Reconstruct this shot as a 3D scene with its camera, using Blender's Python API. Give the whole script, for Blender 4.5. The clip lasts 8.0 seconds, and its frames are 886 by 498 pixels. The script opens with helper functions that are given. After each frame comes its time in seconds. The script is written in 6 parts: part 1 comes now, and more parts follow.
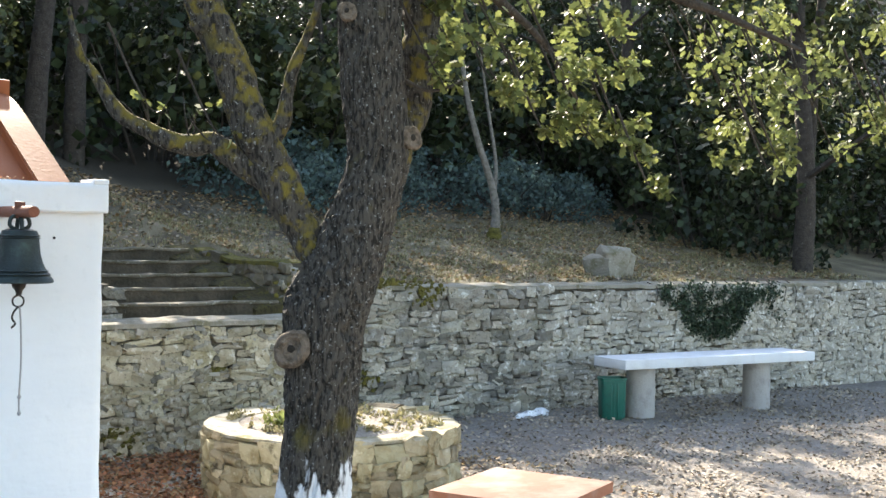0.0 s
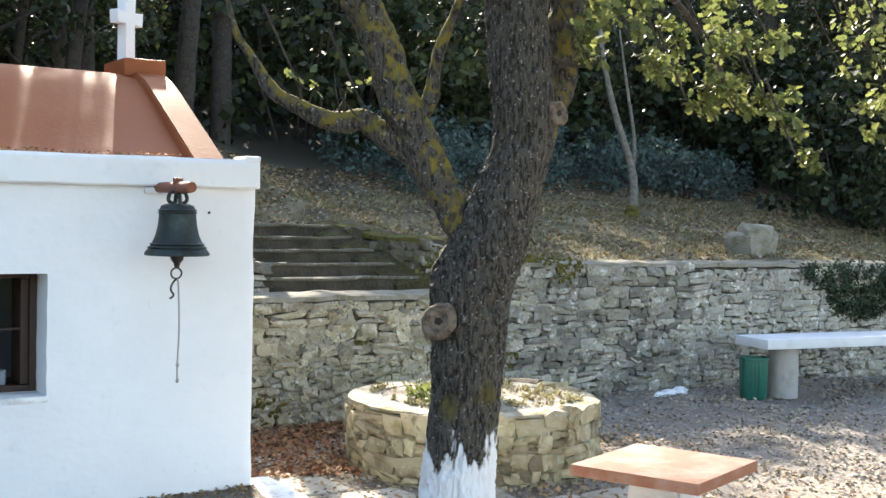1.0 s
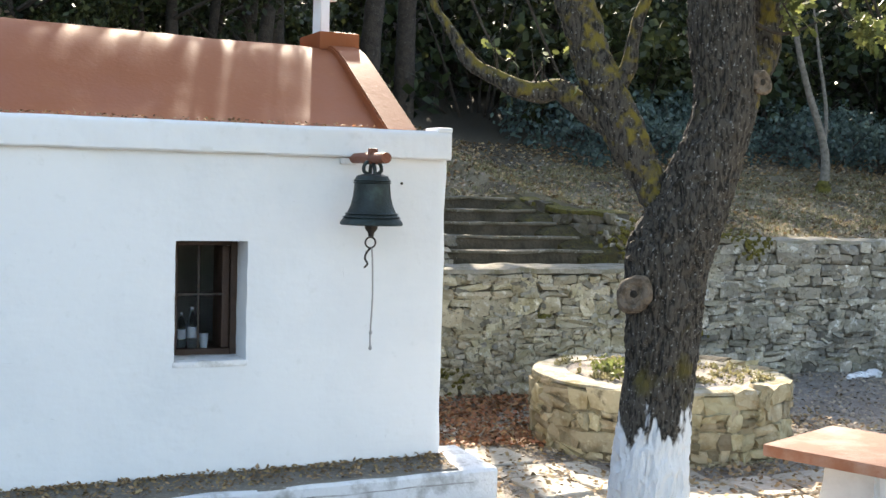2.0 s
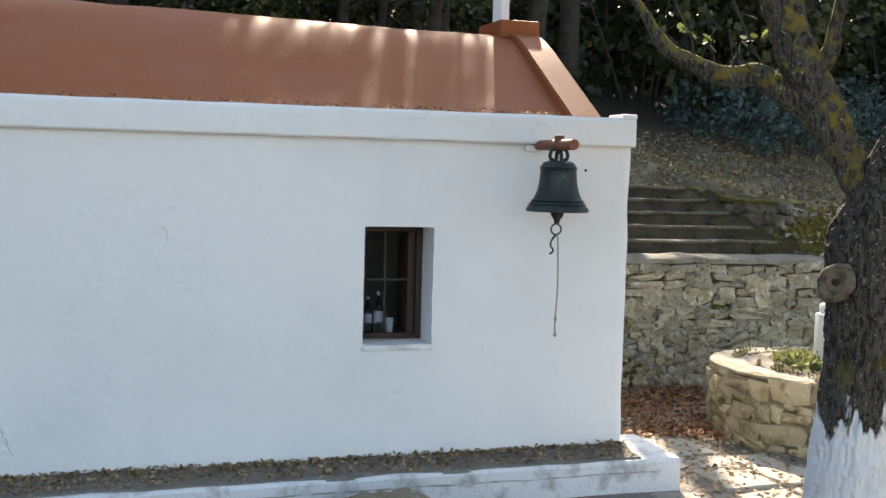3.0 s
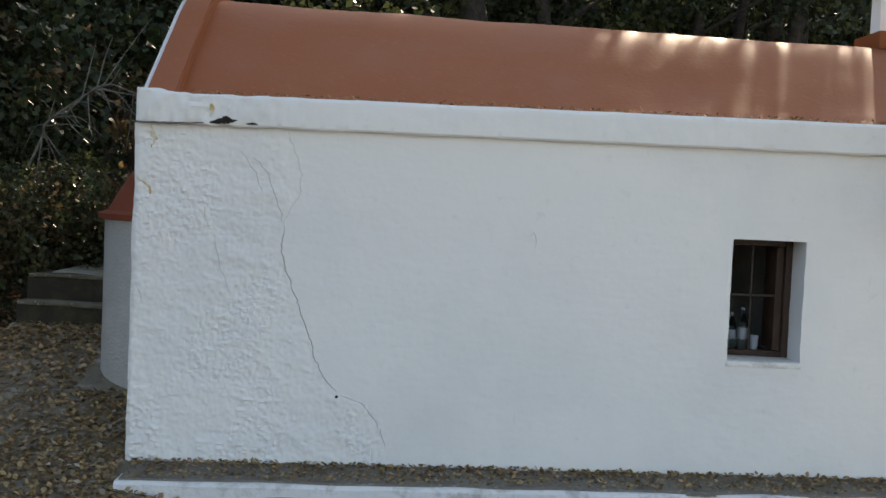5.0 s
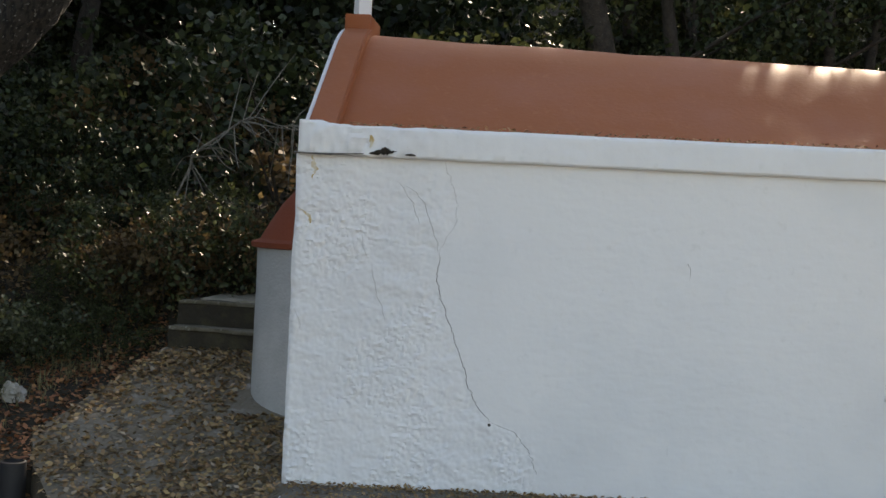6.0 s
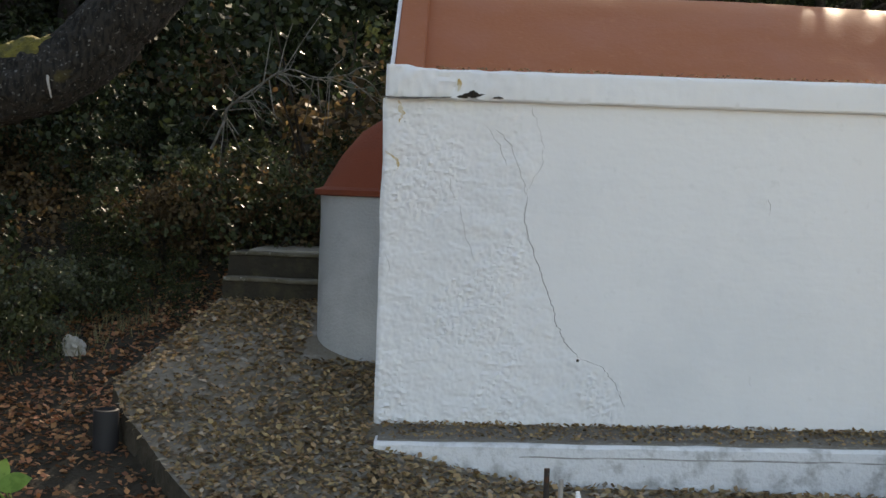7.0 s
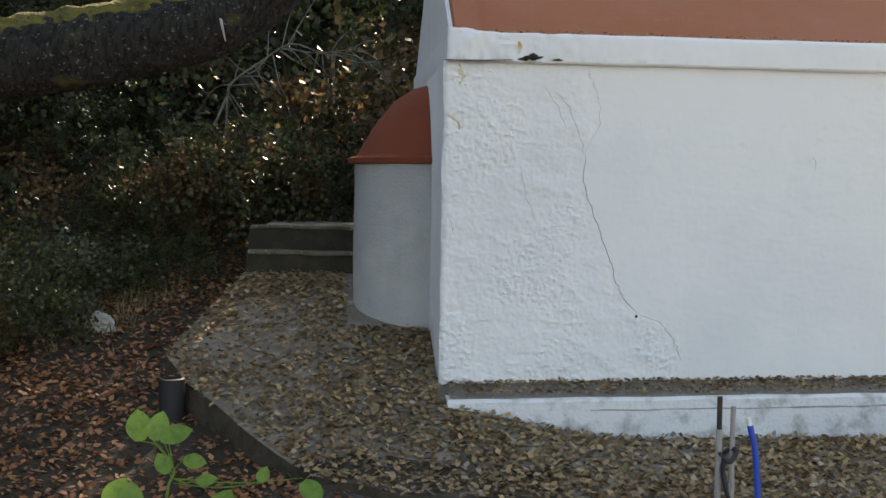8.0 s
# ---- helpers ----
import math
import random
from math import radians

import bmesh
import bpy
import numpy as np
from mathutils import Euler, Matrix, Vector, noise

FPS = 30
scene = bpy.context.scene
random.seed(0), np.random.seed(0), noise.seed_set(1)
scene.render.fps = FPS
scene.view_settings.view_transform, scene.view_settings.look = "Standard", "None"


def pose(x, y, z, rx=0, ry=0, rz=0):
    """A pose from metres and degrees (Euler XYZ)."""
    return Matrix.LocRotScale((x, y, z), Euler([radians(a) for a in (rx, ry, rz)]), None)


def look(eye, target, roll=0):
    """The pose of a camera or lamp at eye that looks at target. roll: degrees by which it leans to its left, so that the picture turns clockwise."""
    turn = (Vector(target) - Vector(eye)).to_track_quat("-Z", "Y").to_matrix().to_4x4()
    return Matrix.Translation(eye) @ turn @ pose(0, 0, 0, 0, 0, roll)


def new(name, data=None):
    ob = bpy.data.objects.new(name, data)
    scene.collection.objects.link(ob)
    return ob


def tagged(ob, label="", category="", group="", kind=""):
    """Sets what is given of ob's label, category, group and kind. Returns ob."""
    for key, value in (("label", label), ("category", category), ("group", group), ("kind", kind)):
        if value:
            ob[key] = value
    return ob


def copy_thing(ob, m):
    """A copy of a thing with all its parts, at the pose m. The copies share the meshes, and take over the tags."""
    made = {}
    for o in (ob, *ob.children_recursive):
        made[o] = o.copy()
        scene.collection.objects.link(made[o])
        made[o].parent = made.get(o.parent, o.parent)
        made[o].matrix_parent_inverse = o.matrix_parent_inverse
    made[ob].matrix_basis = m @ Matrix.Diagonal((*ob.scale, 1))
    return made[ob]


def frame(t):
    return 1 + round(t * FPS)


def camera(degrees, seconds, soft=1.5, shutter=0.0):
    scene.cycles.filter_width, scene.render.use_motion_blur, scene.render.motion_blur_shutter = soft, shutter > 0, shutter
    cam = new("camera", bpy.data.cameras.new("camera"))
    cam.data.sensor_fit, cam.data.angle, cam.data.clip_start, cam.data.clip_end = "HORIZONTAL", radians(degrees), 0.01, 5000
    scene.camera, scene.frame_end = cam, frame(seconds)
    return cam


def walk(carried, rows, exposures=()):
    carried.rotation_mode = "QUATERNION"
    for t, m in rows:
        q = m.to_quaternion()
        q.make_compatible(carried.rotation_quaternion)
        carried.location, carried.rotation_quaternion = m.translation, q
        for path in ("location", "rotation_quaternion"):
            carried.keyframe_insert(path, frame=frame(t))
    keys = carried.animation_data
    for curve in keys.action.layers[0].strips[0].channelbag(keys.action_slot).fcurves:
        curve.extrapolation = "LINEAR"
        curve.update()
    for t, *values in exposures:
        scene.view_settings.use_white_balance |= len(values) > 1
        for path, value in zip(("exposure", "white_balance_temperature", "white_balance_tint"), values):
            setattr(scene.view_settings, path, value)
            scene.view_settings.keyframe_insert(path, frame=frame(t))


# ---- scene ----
cam = camera(40.0, 8.0)
EXPOSURES = [(0.0, 2.2, 7100, 10), (1.5, 2.2, 7200, 11), (3.0, 1.70, 7650, 13), (3.5, 1.74, 7700, 13), (4.5, 1.46, 8000, 13), (6.0, 1.45, 8300, 15), (7.0, 1.57, 8400, 15), (7.5, 1.75, 8450, 15), (8.0, 1.72, 8500, 15)]
PATH = [
    (0, (2.672, -8.19, 2.135), (3.887, -6.601, 2.112), 1.0),
    (0.5, (2.654, -8.178, 2.122), (3.801, -6.541, 2.083), 0.9),
    (1, (2.569, -8.217, 2.112), (3.603, -6.507, 2.05), 1.1),
    (1.5, (2.544, -8.186, 2.101), (3.441, -6.401, 2.011), 1.4),
    (3, (2.218, -8.091, 2.045), (2.772, -6.174, 1.916), 1.5),
    (3.5, (2.114, -8.08, 2.011), (2.511, -6.125, 1.875), 1.55),
    (4, (2.03, -8.068, 1.922), (2.28, -6.087, 1.792), 1.5),
    (4.5, (2.0, -8.07, 1.871), (2.132, -6.078, 1.747), 1.7),
    (5.8, (1.781, -8.168, 1.858), (1.658, -6.172, 1.818), 3.3),
    (6, (1.611, -8.193, 1.82), (1.469, -6.198, 1.778), 3.0),
    (6.5, (1.111, -8.275, 1.707), (0.98, -6.28, 1.653), 2.3),
    (7, (0.506, -8.402, 1.615), (0.491, -6.405, 1.521), 2.0),
    (7.5, (-0.13, -8.458, 1.472), (-0.008, -6.463, 1.402), 1.8),
    (8, (-0.768, -8.463, 1.331), (-0.584, -6.473, 1.239), 1.0),
]
walk(cam, [(t, look(eye, target, roll)) for t, eye, target, roll in PATH], EXPOSURES)

# ---- daylight: autumn sun behind the chapel, filtered by the woods ----
SUN_ELEVATION, SUN_AZIMUTH = 31.0, 17.0  # azimuth from +y towards +x
world = bpy.data.worlds.new("sky")
scene.world = world
world.use_nodes = True
wn = world.node_tree
sky = wn.nodes.new("ShaderNodeTexSky")
sky.sky_type, sky.sun_disc = "NISHITA", False
sky.sun_elevation, sky.sun_rotation = radians(SUN_ELEVATION), radians(SUN_AZIMUTH)
wn.nodes["Background"].inputs["Strength"].default_value = 0.13
wn.links.new(sky.outputs[0], wn.nodes["Background"].inputs["Color"])
sun = new("sun", bpy.data.lights.new("sun", "SUN"))
sun.data.energy, sun.data.angle, sun.data.color = 4.2, radians(0.53), (1.0, 0.94, 0.84)
se, sa = radians(SUN_ELEVATION), radians(SUN_AZIMUTH)
SUN_WAY = Vector((math.sin(sa) * math.cos(se), math.cos(sa) * math.cos(se), math.sin(se)))
sun.matrix_world = look(SUN_WAY * 60, (0, 0, 0))


# ---- materials ----
def material(name, color, rough=0.8, metal=0.0, spots=(), bump=0.0, bump_scale=60.0, island=0.0, each=0.0, translucent=0.0, spec=0.4, coord="Object"):
    """color: base. spots: rows (scale, colour, from, to, detail) of stains laid over it by noise. island / each: spread of value per leaf or per object."""
    mat = bpy.data.materials.new(name)
    mat.use_nodes = True
    nt = mat.node_tree
    bsdf = nt.nodes["Principled BSDF"]
    tc = nt.nodes.new("ShaderNodeTexCoord")
    if coord == "Object":
        src = tc.outputs["Object"]
    else:
        src = nt.nodes.new("ShaderNodeNewGeometry").outputs["Position"]
    base = nt.nodes.new("ShaderNodeRGB")
    base.outputs[0].default_value = (*color, 1)
    out = base.outputs[0]
    for scale, col, lo, hi, detail in spots:
        tex = nt.nodes.new("ShaderNodeTexNoise")
        tex.inputs["Scale"].default_value, tex.inputs["Detail"].default_value = scale, detail
        tex.inputs["Roughness"].default_value = 0.62
        nt.links.new(src, tex.inputs["Vector"])
        ramp = nt.nodes.new("ShaderNodeMapRange")
        ramp.inputs["From Min"].default_value, ramp.inputs["From Max"].default_value = lo, hi
        nt.links.new(tex.outputs["Fac"], ramp.inputs["Value"])
        mix = nt.nodes.new("ShaderNodeMix")
        mix.data_type = "RGBA"
        mix.inputs[7].default_value = (*col, 1)
        nt.links.new(ramp.outputs[0], mix.inputs[0])
        nt.links.new(out, mix.inputs[6])
        out = mix.outputs[2]
    if island or each:
        if island:
            rnd = nt.nodes.new("ShaderNodeNewGeometry").outputs["Random Per Island"]
        else:
            rnd = nt.nodes.new("ShaderNodeObjectInfo").outputs["Random"]
        spread = island or each
        rng = nt.nodes.new("ShaderNodeMapRange")
        rng.inputs["To Min"].default_value, rng.inputs["To Max"].default_value = 1 - spread, 1 + spread
        nt.links.new(rnd, rng.inputs["Value"])
        hue = nt.nodes.new("ShaderNodeMapRange")
        hue.inputs["To Min"].default_value, hue.inputs["To Max"].default_value = 0.5 - 0.022 * spread, 0.5 + 0.022 * spread
        scr = nt.nodes.new("ShaderNodeMath")
        scr.operation = "FRACT"
        mul = nt.nodes.new("ShaderNodeMath")
        mul.operation = "MULTIPLY"
        mul.inputs[1].default_value = 17.3
        nt.links.new(rnd, mul.inputs[0])
        nt.links.new(mul.outputs[0], scr.inputs[0])
        nt.links.new(scr.outputs[0], hue.inputs["Value"])
        hsv = nt.nodes.new("ShaderNodeHueSaturation")
        nt.links.new(out, hsv.inputs["Color"])
        nt.links.new(rng.outputs[0], hsv.inputs["Value"])
        nt.links.new(hue.outputs[0], hsv.inputs["Hue"])
        out = hsv.outputs[0]
    nt.links.new(out, bsdf.inputs["Base Color"])
    bsdf.inputs["Roughness"].default_value, bsdf.inputs["Metallic"].default_value = rough, metal
    bsdf.inputs["Specular IOR Level"].default_value = spec
    if bump:
        tex = nt.nodes.new("ShaderNodeTexNoise")
        tex.inputs["Scale"].default_value, tex.inputs["Detail"].default_value = bump_scale, 6
        nt.links.new(src, tex.inputs["Vector"])
        bmp = nt.nodes.new("ShaderNodeBump")
        bmp.inputs["Strength"].default_value, bmp.inputs["Distance"].default_value = min(1.0, bump * 8), 0.02
        nt.links.new(tex.outputs["Fac"], bmp.inputs["Height"])
        nt.links.new(bmp.outputs[0], bsdf.inputs["Normal"])
    if translucent:
        tr = nt.nodes.new("ShaderNodeBsdfTranslucent")
        nt.links.new(out, tr.inputs["Color"])
        mx = nt.nodes.new("ShaderNodeMixShader")
        mx.inputs[0].default_value = translucent
        nt.links.new(bsdf.outputs[0], mx.inputs[1])
        nt.links.new(tr.outputs[0], mx.inputs[2])
        nt.links.new(mx.outputs[0], nt.nodes["Material Output"].inputs["Surface"])
    return mat


M = dict(
    plaster=material("whitewash_plaster", (0.80, 0.81, 0.82), 0.9, spots=[(0.8, (0.72, 0.74, 0.76), 0.45, 0.75, 4), (9, (0.70, 0.71, 0.71), 0.6, 0.8, 6), (2.2, (0.62, 0.62, 0.60), 0.66, 0.85, 8), (60, (0.5, 0.49, 0.47), 0.72, 0.78, 3)], bump=0.014, bump_scale=22),
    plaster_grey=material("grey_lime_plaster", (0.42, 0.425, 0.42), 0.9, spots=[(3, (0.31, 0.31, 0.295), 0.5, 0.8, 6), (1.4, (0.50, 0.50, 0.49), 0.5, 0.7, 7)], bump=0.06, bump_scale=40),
    plinth=material("worn_whitewash", (0.76, 0.77, 0.78), 0.9, spots=[(5, (0.42, 0.42, 0.41), 0.50, 0.66, 8), (22, (0.3, 0.3, 0.29), 0.66, 0.8, 6)], bump=0.08, bump_scale=35),
    cement=material("dirty_cement", (0.205, 0.185, 0.155), 0.95, spots=[(4, (0.16, 0.14, 0.12), 0.45, 0.7, 8), (30, (0.36, 0.34, 0.30), 0.55, 0.75, 4)], bump=0.1, bump_scale=50),
    terrace=material("path_concrete", (0.23, 0.20, 0.155), 0.95, spots=[(1.6, (0.15, 0.125, 0.09), 0.42, 0.68, 8), (11, (0.34, 0.32, 0.285), 0.55, 0.72, 6), (40, (0.15, 0.12, 0.09), 0.6, 0.75, 3)], bump=0.1, bump_scale=25),
    terracotta=material("terracotta_roof_paint", (0.30, 0.088, 0.029), 0.62, spots=[(1.3, (0.31, 0.10, 0.048), 0.45, 0.7, 5), (16, (0.35, 0.115, 0.045), 0.58, 0.75, 6), (50, (0.25, 0.10, 0.06), 0.7, 0.82, 2)], bump=0.012, bump_scale=30, spec=0.2),
    # roof terracotta lowered in colour to carry the shade over the apse
    apse_roof=material("shade_darkened_terracotta", (0.23, 0.05, 0.02), 0.8, spots=[(4, (0.20, 0.045, 0.02), 0.5, 0.75, 6)], bump=0.05),
    crack=material("crack_shadow_gap", (0.33, 0.32, 0.31), 1.0, spots=[(9, (0.62, 0.62, 0.62), 0.48, 0.7, 4)]),
    crack_dark=material("open_crack_gap", (0.13, 0.125, 0.12), 1.0, spots=[(9, (0.35, 0.35, 0.35), 0.52, 0.72, 4)]),
    earth=material("pale_earth", (0.26, 0.21, 0.15), 0.97, spots=[(6, (0.2, 0.16, 0.11), 0.45, 0.68, 8), (40, (0.42, 0.37, 0.3), 0.58, 0.74, 4)], bump=0.15, bump_scale=30),
    hollow=material("dark_hollow", (0.03, 0.024, 0.018), 1.0, bump=0.1),
    cap_dull=material("dull_wall_capping", (0.27, 0.245, 0.195), 0.95, spots=[(5, (0.15, 0.135, 0.08), 0.45, 0.66, 8), (25, (0.38, 0.36, 0.31), 0.58, 0.74, 4)], bump=0.1, bump_scale=25),
    flag=material("pale_flagstone", (0.42, 0.385, 0.32), 0.9, spots=[(2.5, (0.29, 0.25, 0.19), 0.45, 0.7, 8), (14, (0.52, 0.49, 0.43), 0.56, 0.74, 6)], bump=0.08, bump_scale=25, each=0.18, coord="World"),
    stone_gold=material("golden_limestone", (0.39, 0.325, 0.205), 0.9, spots=[(4.5, (0.24, 0.18, 0.09), 0.47, 0.66, 8), (14, (0.58, 0.51, 0.36), 0.58, 0.76, 6), (6, (0.10, 0.08, 0.045), 0.57, 0.68, 8)], bump=0.1, bump_scale=22, each=0.42, coord="World"),
    rust=material("rust_stain", (0.52, 0.36, 0.14), 0.9, spots=[(14, (0.70, 0.66, 0.55), 0.4, 0.62, 5)]),
    stone_moss=material("mossy_dark_rubble", (0.15, 0.13, 0.095), 0.95, spots=[(3, (0.07, 0.06, 0.03), 0.45, 0.66, 8), (9, (0.28, 0.26, 0.21), 0.56, 0.70, 7), (6, (0.09, 0.08, 0.02), 0.58, 0.70, 8)], bump=0.14, bump_scale=26, each=0.4, coord="World"),
    stone=material("rubble_limestone", (0.31, 0.28, 0.22), 0.9, spots=[(1.1, (0.17, 0.16, 0.135), 0.48, 0.68, 5), (3.5, (0.22, 0.205, 0.17), 0.45, 0.68, 8), (12, (0.53, 0.51, 0.46), 0.55, 0.68, 7), (26, (0.11, 0.10, 0.075), 0.56, 0.66, 6), (5.5, (0.12, 0.105, 0.06), 0.58, 0.72, 8)], bump=0.14, bump_scale=26, each=0.55, coord="World"),
    stone_warm=material("warm_limestone", (0.39, 0.34, 0.24), 0.9, spots=[(4.5, (0.26, 0.22, 0.13), 0.45, 0.66, 8), (12, (0.60, 0.56, 0.46), 0.55, 0.68, 7), (26, (0.12, 0.10, 0.065), 0.56, 0.66, 6), (6, (0.14, 0.115, 0.06), 0.60, 0.72, 8)], bump=0.1, bump_scale=22, each=0.28, coord="World"),
    rim=material("weathered_mossy_rim", (0.40, 0.37, 0.30), 0.95, spots=[(4, (0.20, 0.17, 0.085), 0.44, 0.62, 8), (16, (0.52, 0.50, 0.44), 0.56, 0.72, 6), (40, (0.16, 0.13, 0.06), 0.58, 0.72, 4)], bump=0.12, bump_scale=25),
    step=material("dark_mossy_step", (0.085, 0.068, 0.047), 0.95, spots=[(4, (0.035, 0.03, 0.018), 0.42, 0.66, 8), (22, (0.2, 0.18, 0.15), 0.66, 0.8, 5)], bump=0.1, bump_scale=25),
    # step stone darkened further, the path steps' deep shade put into its colour
    step_dark=material("deep_shade_step", (0.036, 0.030, 0.021), 0.95, spots=[(6, (0.06, 0.052, 0.03), 0.5, 0.68, 8)], bump=0.12, bump_scale=25),
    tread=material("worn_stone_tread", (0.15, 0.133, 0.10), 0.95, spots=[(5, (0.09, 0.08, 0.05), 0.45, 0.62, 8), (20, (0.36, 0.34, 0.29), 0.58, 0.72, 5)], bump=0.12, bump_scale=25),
    gold_mortar=material("yellow_lime_mortar", (0.30, 0.245, 0.15), 1.0, spots=[(5, (0.17, 0.13, 0.075), 0.45, 0.66, 8), (18, (0.42, 0.36, 0.25), 0.58, 0.74, 5)], bump=0.12, bump_scale=24),
    mortar=material("earth_mortar", (0.085, 0.073, 0.056), 1.0, spots=[(9, (0.10, 0.09, 0.07), 0.4, 0.7, 6), (20, (0.15, 0.135, 0.11), 0.6, 0.75, 5)], bump=0.1, bump_scale=30),
    cap=material("pale_wall_capping", (0.47, 0.45, 0.40), 0.95, spots=[(5, (0.28, 0.26, 0.21), 0.45, 0.66, 8), (25, (0.6, 0.59, 0.55), 0.58, 0.74, 4)], bump=0.1, bump_scale=25),
    moss=material("dry_moss", (0.135, 0.115, 0.022), 1.0, spots=[(18, (0.055, 0.05, 0.015), 0.42, 0.66, 6), (60, (0.23, 0.19, 0.05), 0.58, 0.74, 4)], bump=0.12, bump_scale=70),
    moss_dark=material("dark_old_moss", (0.062, 0.05, 0.02), 1.0, spots=[(9, (0.10, 0.085, 0.02), 0.5, 0.68, 7), (25, (0.03, 0.025, 0.015), 0.5, 0.66, 6)], bump=0.15, bump_scale=40),
    bark_far=material("grey_brown_bark", (0.062, 0.05, 0.039), 0.95, spots=[(12, (0.035, 0.028, 0.022), 0.4, 0.62, 8), (30, (0.2, 0.19, 0.17), 0.62, 0.76, 4)], bump=0.12, bump_scale=35),
    bark_dark=material("dark_fissured_bark", (0.035, 0.03, 0.025), 0.95, spots=[(22, (0.015, 0.012, 0.01), 0.42, 0.58, 8), (40, (0.2, 0.2, 0.19), 0.63, 0.72, 4)], bump=0.15, bump_scale=40),
    bark_pale=material("pale_sapling_bark", (0.22, 0.20, 0.17), 0.95, spots=[(14, (0.12, 0.11, 0.09), 0.4, 0.62, 8)], bump=0.08),
    deadwood=material("bleached_dead_wood", (0.33, 0.31, 0.28), 0.9, bump=0.06),
    cut=material("weathered_cut_wood", (0.17, 0.13, 0.095), 0.95, spots=[(20, (0.06, 0.045, 0.03), 0.45, 0.65, 8), (45, (0.30, 0.27, 0.22), 0.6, 0.75, 4)], bump=0.1, bump_scale=60),
    oak_leaf=material("oak_leaf", (0.15, 0.17, 0.055), 0.55, island=0.5, translucent=0.45),
    evergreen=material("evergreen_leaf", (0.030, 0.042, 0.018), 0.42, island=0.6, translucent=0.2, spec=0.25),
    shrub=material("shrub_leaf", (0.048, 0.058, 0.022), 0.5, island=0.6, translucent=0.25, spec=0.3),
    bluish=material("glaucous_shrub_leaf", (0.075, 0.115, 0.10), 0.6, island=0.35, translucent=0.2),
    brownish=material("withered_shrub_leaf", (0.125, 0.085, 0.04), 0.7, island=0.5, translucent=0.3),
    ivy=material("ivy_leaf", (0.035, 0.058, 0.028), 0.45, island=0.45, translucent=0.15),
    vine=material("fresh_vine_leaf", (0.20, 0.33, 0.06), 0.5, spots=[(30, (0.14, 0.25, 0.04), 0.45, 0.65, 4)], translucent=0.4),
    grass=material("dry_grass", (0.25, 0.225, 0.12), 0.8, island=0.5, translucent=0.35),
    litter=material("fallen_leaf", (0.30, 0.20, 0.10), 0.75, island=0.6, translucent=0.1),
    litter_red=material("rusty_fallen_leaf", (0.30, 0.135, 0.06), 0.75, island=0.5, translucent=0.1),
    litter_pale=material("grey_fallen_leaf", (0.30, 0.24, 0.17), 0.75, island=0.5),
    bronze=material("patinated_bronze", (0.030, 0.040, 0.039), 0.5, 0.5, spots=[(7, (0.055, 0.085, 0.08), 0.52, 0.74, 6), (30, (0.03, 0.035, 0.034), 0.55, 0.75, 5)], bump=0.03, bump_scale=50),
    iron=material("dark_iron", (0.05, 0.045, 0.042), 0.6, 0.7, spots=[(20, (0.12, 0.06, 0.035), 0.55, 0.72, 5)]),
    redwood=material("red_painted_wood", (0.23, 0.075, 0.04), 0.65, spots=[(12, (0.13, 0.05, 0.03), 0.5, 0.7, 6)], bump=0.05),
    wood=material("dark_window_wood", (0.055, 0.03, 0.02), 0.65, spots=[(16, (0.045, 0.025, 0.017), 0.45, 0.7, 6)], bump=0.05),
    inside=material("dim_inner_plaster", (0.35, 0.34, 0.32), 0.95, bump=0.03),
    rope=material("grey_cord", (0.34, 0.33, 0.32), 0.9),
    whitestone=material("white_concrete", (0.68, 0.69, 0.69), 0.75, spots=[(3, (0.56, 0.56, 0.55), 0.48, 0.72, 6), (30, (0.45, 0.45, 0.43), 0.66, 0.8, 4)], bump=0.04, bump_scale=40),
    leg=material("raw_concrete", (0.40, 0.38, 0.35), 0.9, spots=[(6, (0.27, 0.25, 0.23), 0.5, 0.72, 7)], bump=0.05, bump_scale=40),
    tile=material("terracotta_slab", (0.31, 0.135, 0.08), 0.85, spec=0.2, spots=[(3, (0.40, 0.25, 0.19), 0.46, 0.70, 7), (25, (0.30, 0.12, 0.07), 0.6, 0.78, 5)], bump=0.05, bump_scale=30),
    # dappled light and part shade put into the colour: pale blotches, dulled tone
    tile_top=material("dappled_terracotta", (0.23, 0.125, 0.09), 0.85, spec=0.2, spots=[(2.6, (0.30, 0.22, 0.18), 0.44, 0.66, 7), (25, (0.24, 0.12, 0.08), 0.6, 0.78, 5)], bump=0.04, bump_scale=30),
    # glossy leaf, its colour also raised above the other shrubs' to look sunlit
    gloss=material("sunlit_glossy_leaf", (0.085, 0.10, 0.05), 0.36, island=0.5, translucent=0.3, spec=0.5),
    green=material("green_plastic", (0.012, 0.12, 0.085), 0.4, spots=[(12, (0.02, 0.08, 0.06), 0.5, 0.75, 5)]),
    bag=material("white_plastic_bag", (0.78, 0.79, 0.80), 0.4),
    blue=material("blue_plastic", (0.015, 0.07, 0.42), 0.4),
    dark=material("black_tar_pipe", (0.022, 0.022, 0.024), 0.6),
    # white dimmed by colour for the window recess's shade: labels, caps, cup
    paper=material("dimmed_white_label", (0.26, 0.30, 0.35), 0.7),
)
gl = bpy.data.materials.new("clear_plastic")
gl.use_nodes = True
gb = gl.node_tree.nodes["Principled BSDF"]
gb.inputs["Base Color"].default_value = (0.85, 0.92, 0.95, 1)
gb.inputs["Transmission Weight"].default_value, gb.inputs["Roughness"].default_value, gb.inputs["IOR"].default_value = 1.0, 0.08, 1.3
M["glass"] = gl


